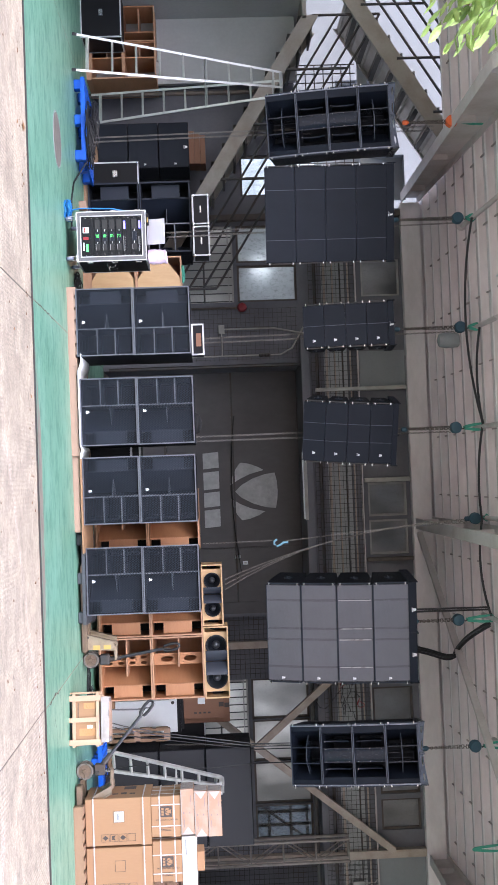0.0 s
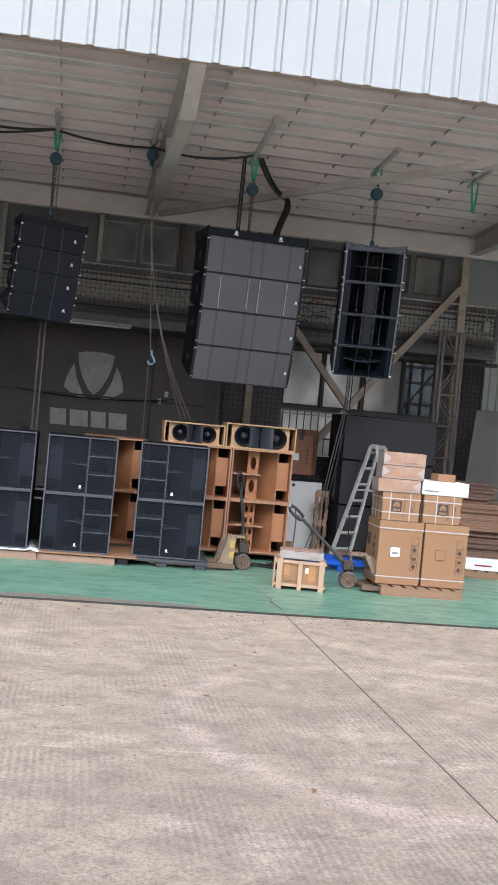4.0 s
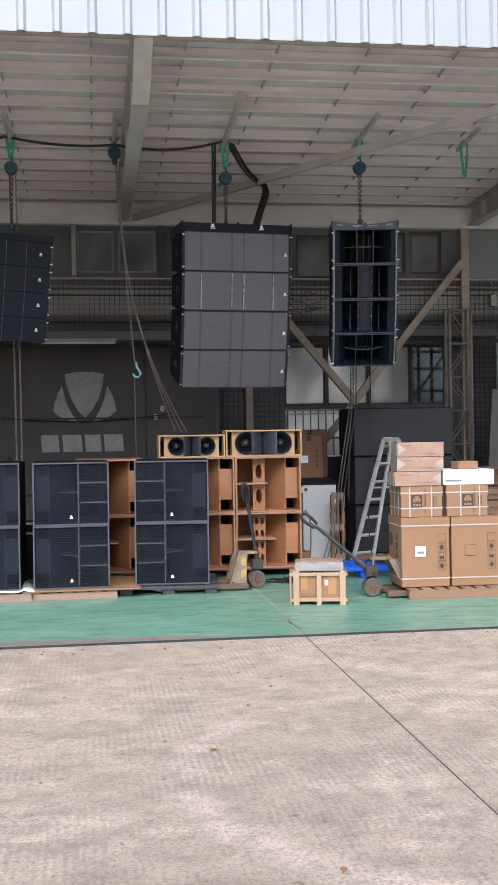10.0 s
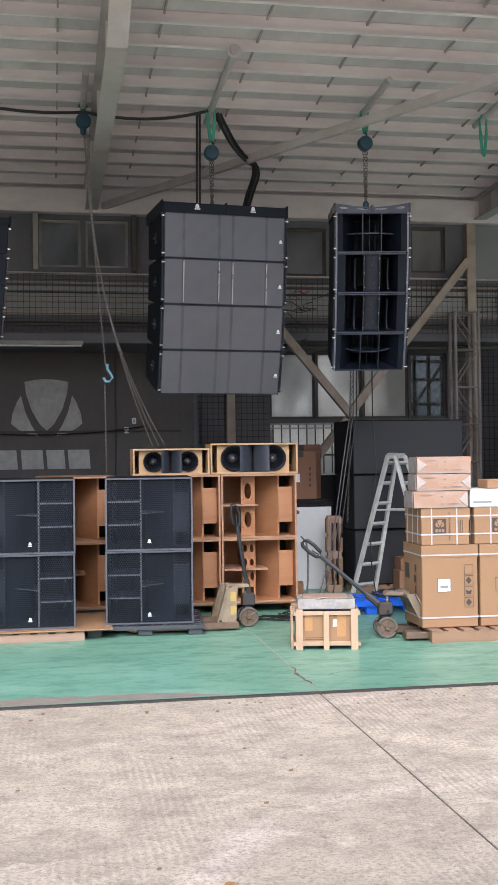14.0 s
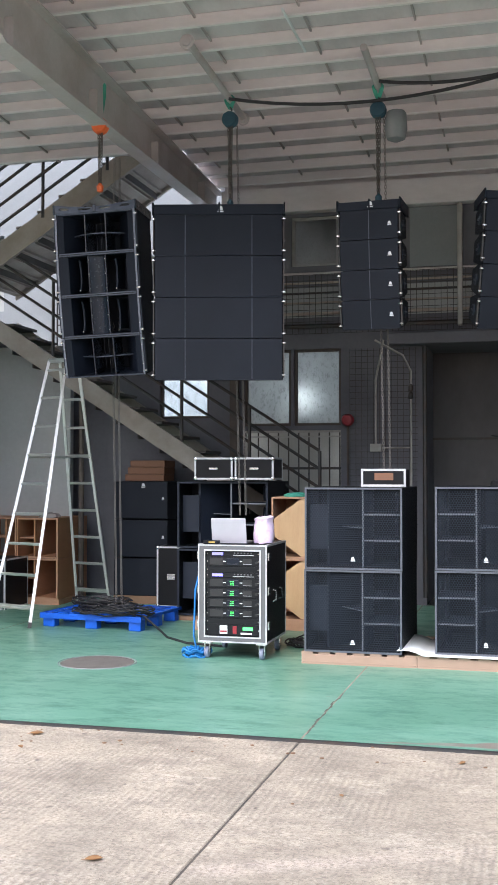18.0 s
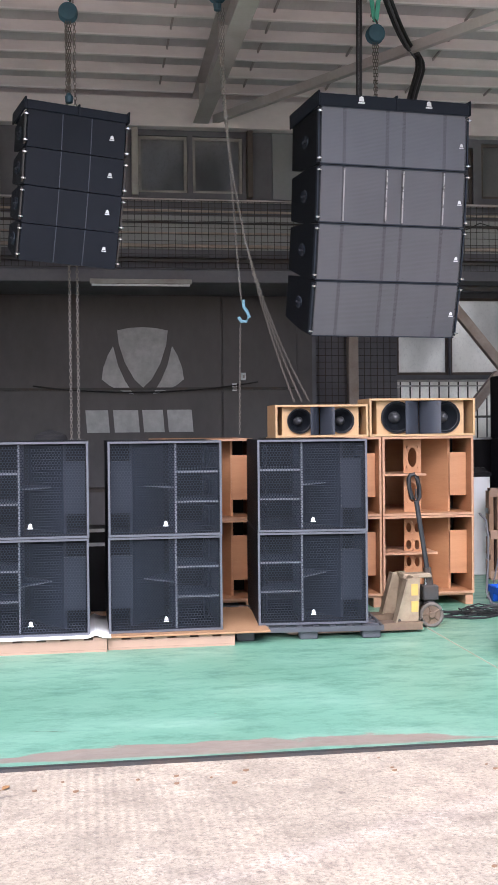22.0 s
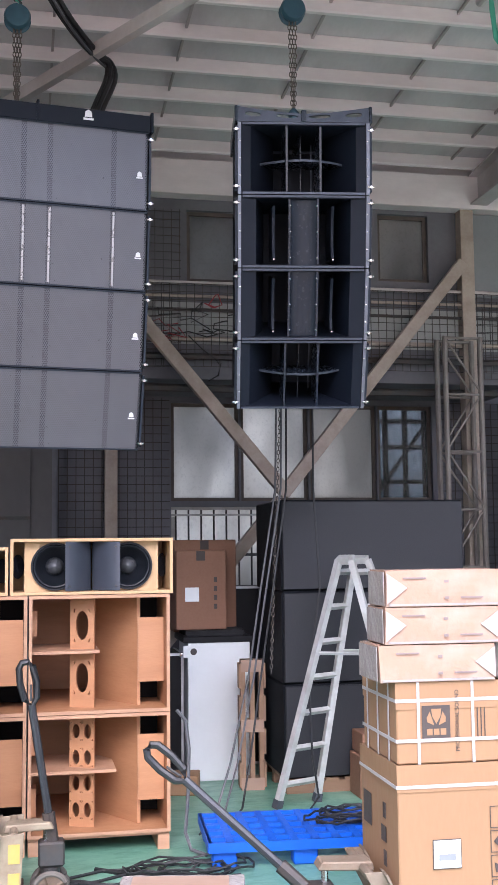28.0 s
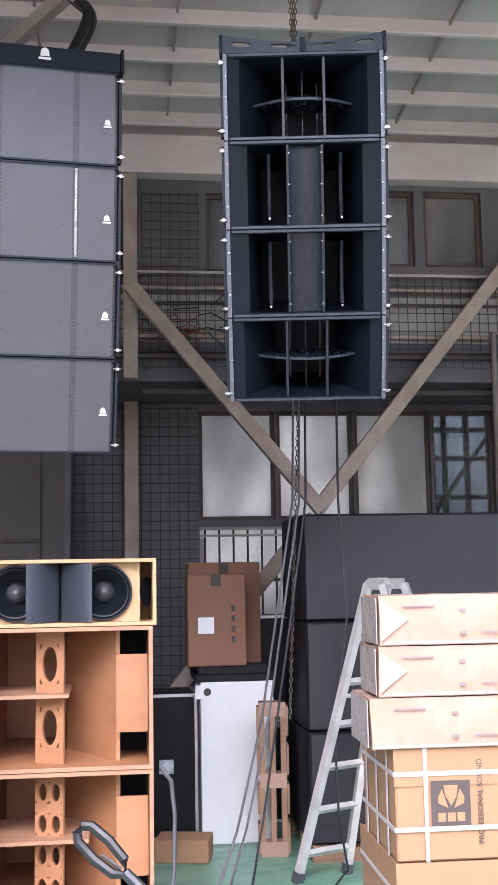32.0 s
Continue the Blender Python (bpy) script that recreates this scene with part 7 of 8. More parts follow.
board = thing("leaning_board", "large dark grey board leaning on the wall", "board", "", pose(4.4, 6.55, 0, 10, 0, 0))
part("panel", box(-0.32, 0.42, 0, 0.03, 0, 2.45), BOARD_GREY, board, bevel=0.004)
sl = thing("leaning_ladder", "dark steel ladder leaning in the next bay", "ladder", "", pose(4.98, 6.4, 0, -6, 0, 0))
for s in (-0.16, 0.16):
    part("rail", box(s - 0.02, s + 0.02, 0, 0.05, 0, 2.65), STEEL_DARK, sl)
for k in range(9):
    part("rung", box(-0.14, 0.14, 0.01, 0.04, 0.25 + 0.28 * k, 0.285 + 0.28 * k), STEEL_DARK, sl)
road_case("large black road case with silver edges in the next bay", pose(4.75, 4.2, 0.12, 0, 0, -4), 0.9, 0.7, 1.35)
wood_pallet("old pallet under a road case", pose(4.75, 4.2, 0, 0, 0, -4), 0.95, 0.75, 0.112, OLDWOOD)

# ---- left side: rack, stored loudspeakers, stairs ----
rack = thing("amplifier_rack", "wheeled road-case rack full of black amplifiers", "equipment rack", "", pose(-5.238, 2.655, 0, 0, 0, 0))
RW, RH, RD, RZ = 0.625, 0.855, 0.72, 0.15
bm = box(-RW / 2, -RW / 2 + 0.06, 0, RD, RZ, RZ + RH)
bx(bm, RW / 2 - 0.06, RW / 2, 0, RD, RZ, RZ + RH)
bx(bm, -RW / 2 + 0.06, RW / 2 - 0.06, 0, RD, RZ, RZ + 0.05)
bx(bm, -RW / 2 + 0.06, RW / 2 - 0.06, 0, RD, RZ + RH - 0.05, RZ + RH)
bx(bm, -RW / 2 + 0.06, RW / 2 - 0.06, RD - 0.02, RD, RZ + 0.05, RZ + RH - 0.05)
part("case", bm, CASE_BLACK, rack)
GREYFACE = pm("grey_case_face", (0.13, 0.13, 0.135), 0.5, bump=0.05)
WHEEL_GREY = pm("blue_grey_castor", (0.2, 0.22, 0.3), 0.5, bump=0.04)
bm = bmesh.new()
for a, b, c, e in ((-RW / 2 + 0.014, -RW / 2 + 0.056, RZ + 0.014, RZ + RH - 0.014), (RW / 2 - 0.056, RW / 2 - 0.014, RZ + 0.014, RZ + RH - 0.014), (-RW / 2 + 0.056, RW / 2 - 0.056, RZ + 0.014, RZ + 0.046), (-RW / 2 + 0.056, RW / 2 - 0.056, RZ + RH - 0.046, RZ + RH - 0.014)):
    bx(bm, a, b, -0.004, 0.0, c, e)
part("face", bm, GREYFACE, rack)
for q, e in ((0.0, 0.012), (0.054, 0.012)):
    bm = bmesh.new()
    z0, z1, x0, x1 = RZ + q * 0.8, RZ + RH - q * 0.8, -RW / 2 + q, RW / 2 - q
    bx(bm, x0, x1, -0.008, 0.0, z0, z0 + e)
    bx(bm, x0, x1, -0.008, 0.0, z1 - e, z1)
    bx(bm, x0, x0 + e, -0.008, 0.0, z0 + e, z1 - e)
    bx(bm, x1 - e, x1, -0.008, 0.0, z0 + e, z1 - e)
    part("edge_frame", bm, CASE_ALU, rack, "bright aluminium edging")
for sx in (-1, 1):
    part("side_edge", box(sx * (RW / 2 + 0.003), sx * (RW / 2 - 0.02), RD - 0.02, RD + 0.003, RZ, RZ + RH), CASE_ALU, rack)
    for z in (RZ, RZ + RH):
        part("side_edge", box(sx * (RW / 2 + 0.003), sx * (RW / 2 - 0.02), 0.0, RD - 0.02, z - 0.003, z + 0.015) if z == RZ else box(sx * (RW / 2 + 0.003), sx * (RW / 2 - 0.02), 0.0, RD - 0.02, z - 0.015, z + 0.003), CASE_ALU, rack)
    for k in range(2):
        part("side_handle", tube(bmesh.new(), [(sx * (RW / 2 + 0.006), 0.2 + 0.25 * k, RZ + 0.45), (sx * (RW / 2 + 0.03), 0.2 + 0.25 * k, RZ + 0.44), (sx * (RW / 2 + 0.03), 0.2 + 0.25 * k, RZ + 0.36), (sx * (RW / 2 + 0.006), 0.2 + 0.25 * k, RZ + 0.35)], 0.008, 6), CHROME, rack)
    for z in (0.12, 0.42, 0.72):
        part("latch", box(sx * (RW / 2 + 0.002), sx * (RW / 2 + 0.014), 0.01, 0.06, RZ + z, RZ + z + 0.07), CHROME, rack, bevel=0.002)
    for y in (0.08, RD - 0.08):
        c = part("castor", lathe(bmesh.new(), [(0.004, -0.018), (0.045, -0.018), (0.05, -0.01), (0.05, 0.01), (0.045, 0.018), (0.004, 0.018)], (sx * 0.25, y, 0.05), "x", 18), WHEEL_GREY, rack)
        part("fork", bx(box(sx * 0.25 - 0.026, sx * 0.25 - 0.021, y - 0.02, y + 0.02, 0.04, 0.13), sx * 0.25 + 0.021, sx * 0.25 + 0.026, y - 0.02, y + 0.02, 0.04, 0.13), CHROME, c)
        part("plate", box(sx * 0.25 - 0.045, sx * 0.25 + 0.045, y - 0.045, y + 0.045, 0.131, 0.149), CHROME, c)
for s in (-1, 1):
    part("rack_rail", box(s * 0.2365 - 0.0085, s * 0.2365 + 0.0085, 0.03, 0.035, RZ + 0.05, RZ + RH - 0.05), GREYFACE, rack)
for s in (-1, 1):
    for k in range(17):
        part("rail_screw", box(s * 0.2365 - 0.005, s * 0.2365 + 0.005, 0.0262, 0.0292, RZ + 0.075 + 0.0445 * k, RZ + 0.084 + 0.0445 * k), CHROME, rack)
AMP = pm("amplifier_face", (0.011, 0.012, 0.014), 0.45, 0.2, s2=120, bump=0.1, spec=0.25)
z = RZ + RH - 0.058
U = 0.0445
for kind, u in (("proc", 1), ("amp", 2), ("gap", 1.2), ("proc", 1), ("amp", 2), ("amp", 2), ("amp", 2), ("amp", 2), ("gap", 1.2), ("power", 2.2)):
    h = u * U
    if kind == "gap":
        part("blank_panel", box(-0.241, 0.241, 0.022, 0.03, z - h + 0.001, z - 0.001), AMP, rack)
    if kind != "gap":
        a = part("amplifier" if kind == "amp" else "processor" if kind == "proc" else "power_unit", box(-0.241, 0.241, 0.02, 0.5, z - h + 0.001, z - 0.001), AMP, rack, bevel=0.002)
        if kind == "amp":
            part("vent", box(-0.21, -0.09, 0.016, 0.0195, z - h + 0.014, z - 0.014), RUBBER, a)
            part("vent", box(0.09, 0.17, 0.016, 0.0195, z - h + 0.02, z - 0.02), RUBBER, a)
            part("control_panel", box(-0.055, 0.055, 0.014, 0.0195, z - h + 0.012, z - 0.012), CABINET, a)
            if z < RZ + RH - 0.22:
                for dx in (-0.025, -0.004):
                    for dz in (0.026, 0.041, 0.056):
                        part("led", box(dx, dx + 0.014, 0.012, 0.0138, z - h + dz - 0.002, z - h + dz + 0.003), LED_GREEN, a, "lit green indicator")
            part("mark", box(-0.09, -0.065, 0.017, 0.0195, z - h / 2 - 0.003, z - h / 2 + 0.003), WHITE_MARK, a)
            part("mark", box(0.062, 0.085, 0.017, 0.0195, z - h / 2 - 0.003, z - h / 2 + 0.003), WHITE_MARK, a)
            part("vent_lip", box(0.095, 0.17, 0.013, 0.0158, z - h + 0.02, z - h + 0.023), CASE_ALU, a)
            for q in (-1, 1):
                part("panel_slot", box(-0.05, 0.05, 0.0125, 0.0138, z - h / 2 + q * 0.022 - 0.001, z - h / 2 + q * 0.022 + 0.001), GREYFACE, a)
            part("ear_knob", box(0.2, 0.222, 0.014, 0.0195, z - h + 0.025, z - h + 0.045), RUBBER, a)
        elif kind == "proc":
            part("display", box(-0.19, -0.09, 0.016, 0.0195, z - h + 0.01, z - 0.01), LCD_BLUE, a, "glowing blue display")
            for k in range(6):
                part("button", box(0.01 + 0.03 * k, 0.022 + 0.03 * k, 0.015, 0.0195, z - h + 0.022, z - 0.01), GREYFACE, a)
            part("button_strip", box(0.0, 0.19, 0.016, 0.0195, z - h + 0.008, z - h + 0.013), CASE_ALU, a)
        else:
            part("label", box(-0.12, -0.05, 0.016, 0.0195, z - h + 0.015, z - 0.01), LABEL_WHITE, a)
            part("stripe", box(-0.115, -0.055, 0.015, 0.0158, z - h + 0.03, z - h + 0.045), RED, a)
            part("switch", box(0.0, 0.035, 0.012, 0.0195, z - h + 0.02, z - 0.014), RED, a)
            part("meter", box(0.09, 0.18, 0.016, 0.0195, z - h + 0.05, z - 0.02), LED_GREEN, a, "green lit meter")
            part("socket", box(0.07, 0.17, 0.016, 0.0195, z - h + 0.014, z - h + 0.03), WHITE_MARK, a)
    for sx in (-1, 1):
        part("screw", lathe(bmesh.new(), [(0.002, 0.013), (0.005, 0.013), (0.006, 0.0195)], (sx * 0.232, 0, z - h / 2), "y", 8), CHROME, rack)
    z -= h
laptop = thing("laptop", "open silver laptop, lid towards the yard", "laptop", "", pose(-5.3, 2.72, RZ + RH + 0.004))
LAPTOP = pm("laptop_shell", (0.52, 0.51, 0.56), 0.35, 0.3, bump=0.02, grain=0.03)
part("base", box(-0.16, 0.16, 0.06, 0.29, 0, 0.018), LAPTOP, laptop, bevel=0.004)
part("lid", box(-0.16, 0.16, 0.0, 0.008, 0.0, 0.215), LAPTOP, laptop, bevel=0.004).matrix_basis = Matrix.Translation((0, 0.055, 0.012)) @ Matrix.Rotation(radians(10), 4, "X")
pb = thing("plastic_bag", "pink and lilac plastic bag on the rack", "bag", "", pose(-5.0, 2.76, RZ + RH + 0.002))
bm = lathe(bmesh.new(), [(0.03, 0.0), (0.085, 0.01), (0.095, 0.08), (0.085, 0.16), (0.075, 0.2), (0.085, 0.225), (0.06, 0.24), (0.02, 0.22)], (0, 0.08, 0), "z", 24)
for v in bm.verts:
    v.co += 0.018 * noise.noise_vector(v.co * 16)
part("film", bm, PINK, pb, smooth=True)
gad = thing("interface_box", "small black interface box with yellow lamp", "electronics", "", pose(-5.42, 2.67, RZ + RH + 0.004))
part("body", box(-0.09, 0.05, 0, 0.06, 0, 0.03), AMP, gad, bevel=0.004)
part("stripe", box(-0.04, 0.02, -0.002, 0.0, 0.008, 0.022), YELLOW, gad)
tan = thing("small_block", "small wooden block on the floor", "block", "", pose(-6.05, 4.3, 0))
part("body", box(-0.06, 0.06, 0, 0.1, 0, 0.11), PALEWOOD, tan, bevel=0.004)

# plywood boxes with cut triangles beside the rack
for k in range(2):
    t = thing("plywood_horn_box", "plywood box with diamond-shaped pale front panel", "loudspeaker cabinet", "plywood horn boxes", pose(-5.1, 4.55, 0.1 + 0.645 * k))
    w, h, d = 0.5, 0.64, 0.6
    bm = open_box(w, d, h, 0.018)
    part("shell", bm, PLY_EDGE, t)
    part("front_panel", prism(bmesh.new(), [(-w / 2 + 0.02, h * 0.36), (0.06, 0.02), (w / 2 - 0.02, 0.02), (w / 2 - 0.02, h - 0.02), (0.06, h - 0.02), (-w / 2 + 0.02, h * 0.64)], 0.02, 0.04), PLY_PALE, t)
skid = thing("skid", "low skid under plywood horn boxes", "skid", "", pose(-5.1, 4.55, 0))
part("board", box(-0.25, 0.25, 0, 0.6, 0.0, 0.099), PLY_EDGE, skid)
gl = thing("glove_bundle", "crumpled green bundle on plywood box", "cloth", "", pose(-5.12, 4.6, 1.386))
bm = lathe(bmesh.new(), [(0.02, 0.0), (0.12, 0.0), (0.13, 0.02), (0.08, 0.04), (0.01, 0.045)], (0, 0.08, 0), "z", 16)
for v in bm.verts:
    v.co += 0.02 * noise.noise_vector(v.co * 18)
part("cloth", bm, GREEN_SLING, gl)

# open black cabinets behind the rack, road cases on top
for k in range(2):
    t = sub_cabinet("subwoofer", "open black horn subwoofer without grille behind the rack", "loudspeaker", "open black subwoofers", -1, CABINET, CABINET_SIDE, INNER, False, pose(-6.02, 5.0, 0.06 + 0.745 * k) @ Matrix.Diagonal((1.24, 0.9, 1.05, 1)), False)
skid = thing("skid", "dark skid under open black subwoofers", "skid", "", pose(-6.02, 5.0, 0))
part("board", box(-0.5, 0.5, 0.02, 0.9, 0, 0.058), OLDWOOD, skid)
for x in (-6.09, -5.63):
    road_case("small black road case with aluminium edges on black subwoofer", pose(x, 4.9, 1.565), 0.43, 0.42, 0.235, False, "small road cases")
# tall dark speaker trio with dusty cartons on top
spk = thing("loudspeaker_stack", "tall black curved loudspeaker column, dusty", "loudspeaker", "", pose(-7.42, 6.35, 0))
for k, (z0, z1, tw) in enumerate(((0.1, 0.57, 8), (0.58, 1.05, 4), (1.06, 1.53, 0))):
    bm = bmesh.new()
    prism(bm, [(-0.42, 0.0), (0.3, 0.0), (0.42, 0.25), (0.36, 0.6), (-0.36, 0.6)], z0, z1, "xy")
    p = part("cabinet", bm, CABINET_SIDE, spk, bevel=0.006)
    part("grille", box(-0.41, 0.29, -0.012, -0.001, z0 + 0.01, z1 - 0.01), GRILLE_BLACK, p)
    badge(p, 0.24, -0.0125, z0 + 0.25, 0.9)
part("base", box(-0.42, 0.42, 0.0, 0.6, 0.0, 0.099), OLDWOOD, spk)
badge(spk, -0.02, -0.014, 1.47, 1.4)
z = 1.534
for k in range(3):
    carton("carton", "flat dusty brown carton on black loudspeaker", pose(-7.45 + 0.02 * k, 6.4, z), 0.52 - 0.03 * k, 0.4, 0.085, CARTON_RED, (), [], "dusty flat cartons", False)
    z += 0.087
road_case("black road case with silver edges leaning by loudspeaker", pose(-6.92, 5.9, 0.03), 0.36, 0.3, 0.72)
def plain_box(label, m, w, d, h, divider):
    """A raw plywood cabinet shell: open front, one upright and one shelf inside."""
    t = thing("plywood_cabinet", label, "loudspeaker cabinet", "stored plywood cabinets", m)
    part("shell", open_box(w, d, h, 0.02), PLY, t)
    part("edge_band", bx(bx(box(-w / 2, w / 2, -0.004, -0.001, 0, 0.02), -w / 2, w / 2, -0.004, -0.001, h - 0.02, h), w / 2 - 0.02, w / 2, -0.004, -0.001, 0.02, h - 0.02), PLY_EDGE, t)
    part("upright", box(divider - 0.01, divider + 0.01, 0.03, d - 0.03, 0.02, h - 0.02), PLY, t)
    part("shelf", box(-w / 2 + 0.02, divider - 0.01, 0.06, d - 0.03, h * 0.48, h * 0.48 + 0.018), PLY_EDGE, t)


for k in range(2):
    plain_box("open plywood cabinet shell stored behind the ladder", pose(-8.7, 5.95, 0.07 + 0.504 * k), 0.56, 0.9, 0.5, -0.05)
    plain_box("open plywood cabinet shell standing beside another", pose(-9.28, 5.98, 0.07 + 0.504 * k), 0.56, 0.85, 0.5, 0.12)
skid = thing("skid", "low skid under stored plywood cabinets", "skid", "", pose(-8.99, 5.95, 0))
part("board", box(-0.58, 0.58, 0.01, 0.85, 0, 0.068), PLY_EDGE, skid)
road_case("long black road case with silver latches by the side wall", pose(-9.2, 5.35, 0.0), 0.75, 0.6, 0.6)
rag = thing("rag", "crumpled pale plastic on plywood cabinet", "rag", "", pose(-8.6, 6.1, 1.076))
bm = lathe(bmesh.new(), [(0.02, 0.0), (0.14, 0.0), (0.12, 0.04), (0.02, 0.06)], (0, 0, 0), "z", 14)
for v in bm.verts:
    v.co += 0.03 * noise.noise_vector(v.co * 15)
part("film", bm, FOIL, rag)

# manhole in the green floor
MANHOLE = pm("worn_manhole", (0.16, 0.145, 0.13), 0.8, c2=(0.1, 0.085, 0.075), s1=7, s2=60, bump=0.3)
mh = fixed("manhole", lathe(bmesh.new(), [(0.002, 0.004), (0.31, 0.004), (0.32, 0.001)], (-6.33, 2.24, 0), "z", 40), MANHOLE, "round worn manhole cover in the green floor")
part("rim", tube(bmesh.new(), [(-6.33 + 0.335 * math.cos(a * math.tau / 40), 2.24 + 0.335 * math.sin(a * math.tau / 40), 0.0) for a in range(40)], 0.006, 5, True), PANEL_GREY, mh)

# red bell, boxes, pipes on the rear wall
bell = thing("alarm_bell", "dark red alarm bell on a wall pipe", "alarm bell", "", pose(-4.97, 7.0, 2.3))
part("dome", lathe(bmesh.new(), [(0.01, -0.06), (0.06, -0.045), (0.08, 0.0), (0.08, 0.03)], (0, 0, 0), "y", 20), RED, bell, smooth=True)
part("pipe", tube(bmesh.new(), [(0, 0.04, -0.05), (0, 0.04, -1.3)], 0.018, 8), FRAME_DARK, bell)
swb = thing("switch_box", "small pale electrical box with conduit", "switch box", "", pose(-4.62, 7.02, 1.9))
part("body", box(-0.07, 0.07, 0, 0.07, 0, 0.1), FRAME_PALE, swb, bevel=0.004)
part("conduit", tube(bmesh.new(), [(0, 0.03, 0.1), (0.0, 0.03, 0.9), (0.1, 0.03, 1.4)], 0.014, 6), FRAME_PALE, swb)
part("conduit", tube(bmesh.new(), [(0.07, 0.03, 0.05), (0.45, 0.03, 0.05)], 0.01, 6), FRAME_PALE, swb)
vp = thing("wall_pipe", "grey vertical pipe with insulators on the wall", "pipe", "", pose(-4.18, 7.02, 0))
part("run", tube(bmesh.new(), [(0, 0.03, 0.3), (0, 0.03, 2.9), (-0.1, 0.03, 3.1), (-0.45, 0.03, 3.3)], 0.014, 8), FRAME_PALE, vp)
part("insulator", lathe(bmesh.new(), [(0.01, 2.55), (0.03, 2.56), (0.03, 2.62), (0.015, 2.64), (0.03, 2.66), (0.03, 2.72), (0.01, 2.74)], (0, 0.02, 0), "z", 12), STEEL_DARK, vp)
part("run", tube(bmesh.new(), [(0.17, 0.03, 0.1), (0.17, 0.03, 3.2)], 0.03, 8), STEEL_DARK, vp)
lamp = thing("tube_lamp", "unlit dusty tube lamp under the canopy slab", "lamp", "", pose(-2.02, 6.84, 3.2))
part("housing", box(-0.56, 0.56, 0, 0.06, 0.0, 0.05), FRAME_PALE, lamp, bevel=0.004)
part("tube", tube(bmesh.new(), [(-0.54, 0.03, -0.014), (0.54, 0.03, -0.014)], 0.013, 8), WHITE_PAINT, lamp)
wm = thing("floodlight", "small pale box lamp high on the post", "lamp", "", pose(4.45, 6.98, 3.75))
part("body", box(-0.05, 0.05, 0, 0.1, 0, 0.18), FRAME_PALE, wm, bevel=0.006)
part("conduit", tube(bmesh.new(), [(0.0, 0.06, 0.18), (0.0, 0.06, 0.36), (-0.08, 0.06, 0.42), (-0.4, 0.06, 0.42)], 0.01, 6), FRAME_PALE, wm)
amp2 = thing("small_road_case", "small silver-edged case with red label on the subwoofers", "road case", "", pose(-4.0, 3.3, 1.514))
part("panel", box(-0.2, 0.2, 0, 0.3, 0, 0.15), CASE_BLACK, amp2)
for a, b, c, e in ((-0.204, 0.204, -0.004, 0.016), (-0.204, 0.204, 0.138, 0.158), (-0.204, -0.184, 0.016, 0.138), (0.184, 0.204, 0.016, 0.138)):
    part("edge", box(a, b, -0.006, 0.012, c, e), CASE_ALU, amp2)
part("red_label", box(-0.08, 0.09, -0.005, -0.001, 0.055, 0.12), CARTON_RED, amp2)
hood = thing("dark_bundle", "dark rounded bundle behind the subwoofers", "bundle", "", pose(-2.95, 4.1, 1.1))
part("shell", lathe(bmesh.new(), [(0.16, 0.0), (0.17, 0.35), (0.13, 0.46), (0.02, 0.5)], (0, 0, 0), "z", 20), TEXTILE, hood, smooth=True)
hb = thing("back_shelf", "dark shelf frame behind the subwoofers", "shelf", "", pose(-2.95, 4.05, 0))
part("post", box(-0.6, -0.56, 0.0, 0.04, 0, 1.1), STEEL_DARK, hb)
part("post", box(0.56, 0.6, 0.0, 0.04, 0, 1.1), STEEL_DARK, hb)
part("board", box(-0.6, 0.6, 0.0, 0.3, 1.07, 1.098), STEEL_DARK, hb)
cm = thing("road_case", "black case with silver edges between the subwoofers", "road case", "", pose(-2.58, 4.2, 0.0))
part("panel", box(-0.2, 0.2, 0, 0.4, 0, 0.75), CASE_BLACK, cm)
part("edge", box(-0.2, 0.2, -0.006, 0.0, 0.6, 0.63), CASE_ALU, cm)
part("edge", box(-0.2, 0.2, -0.006, 0.0, 0.72, 0.75), CASE_ALU, cm)


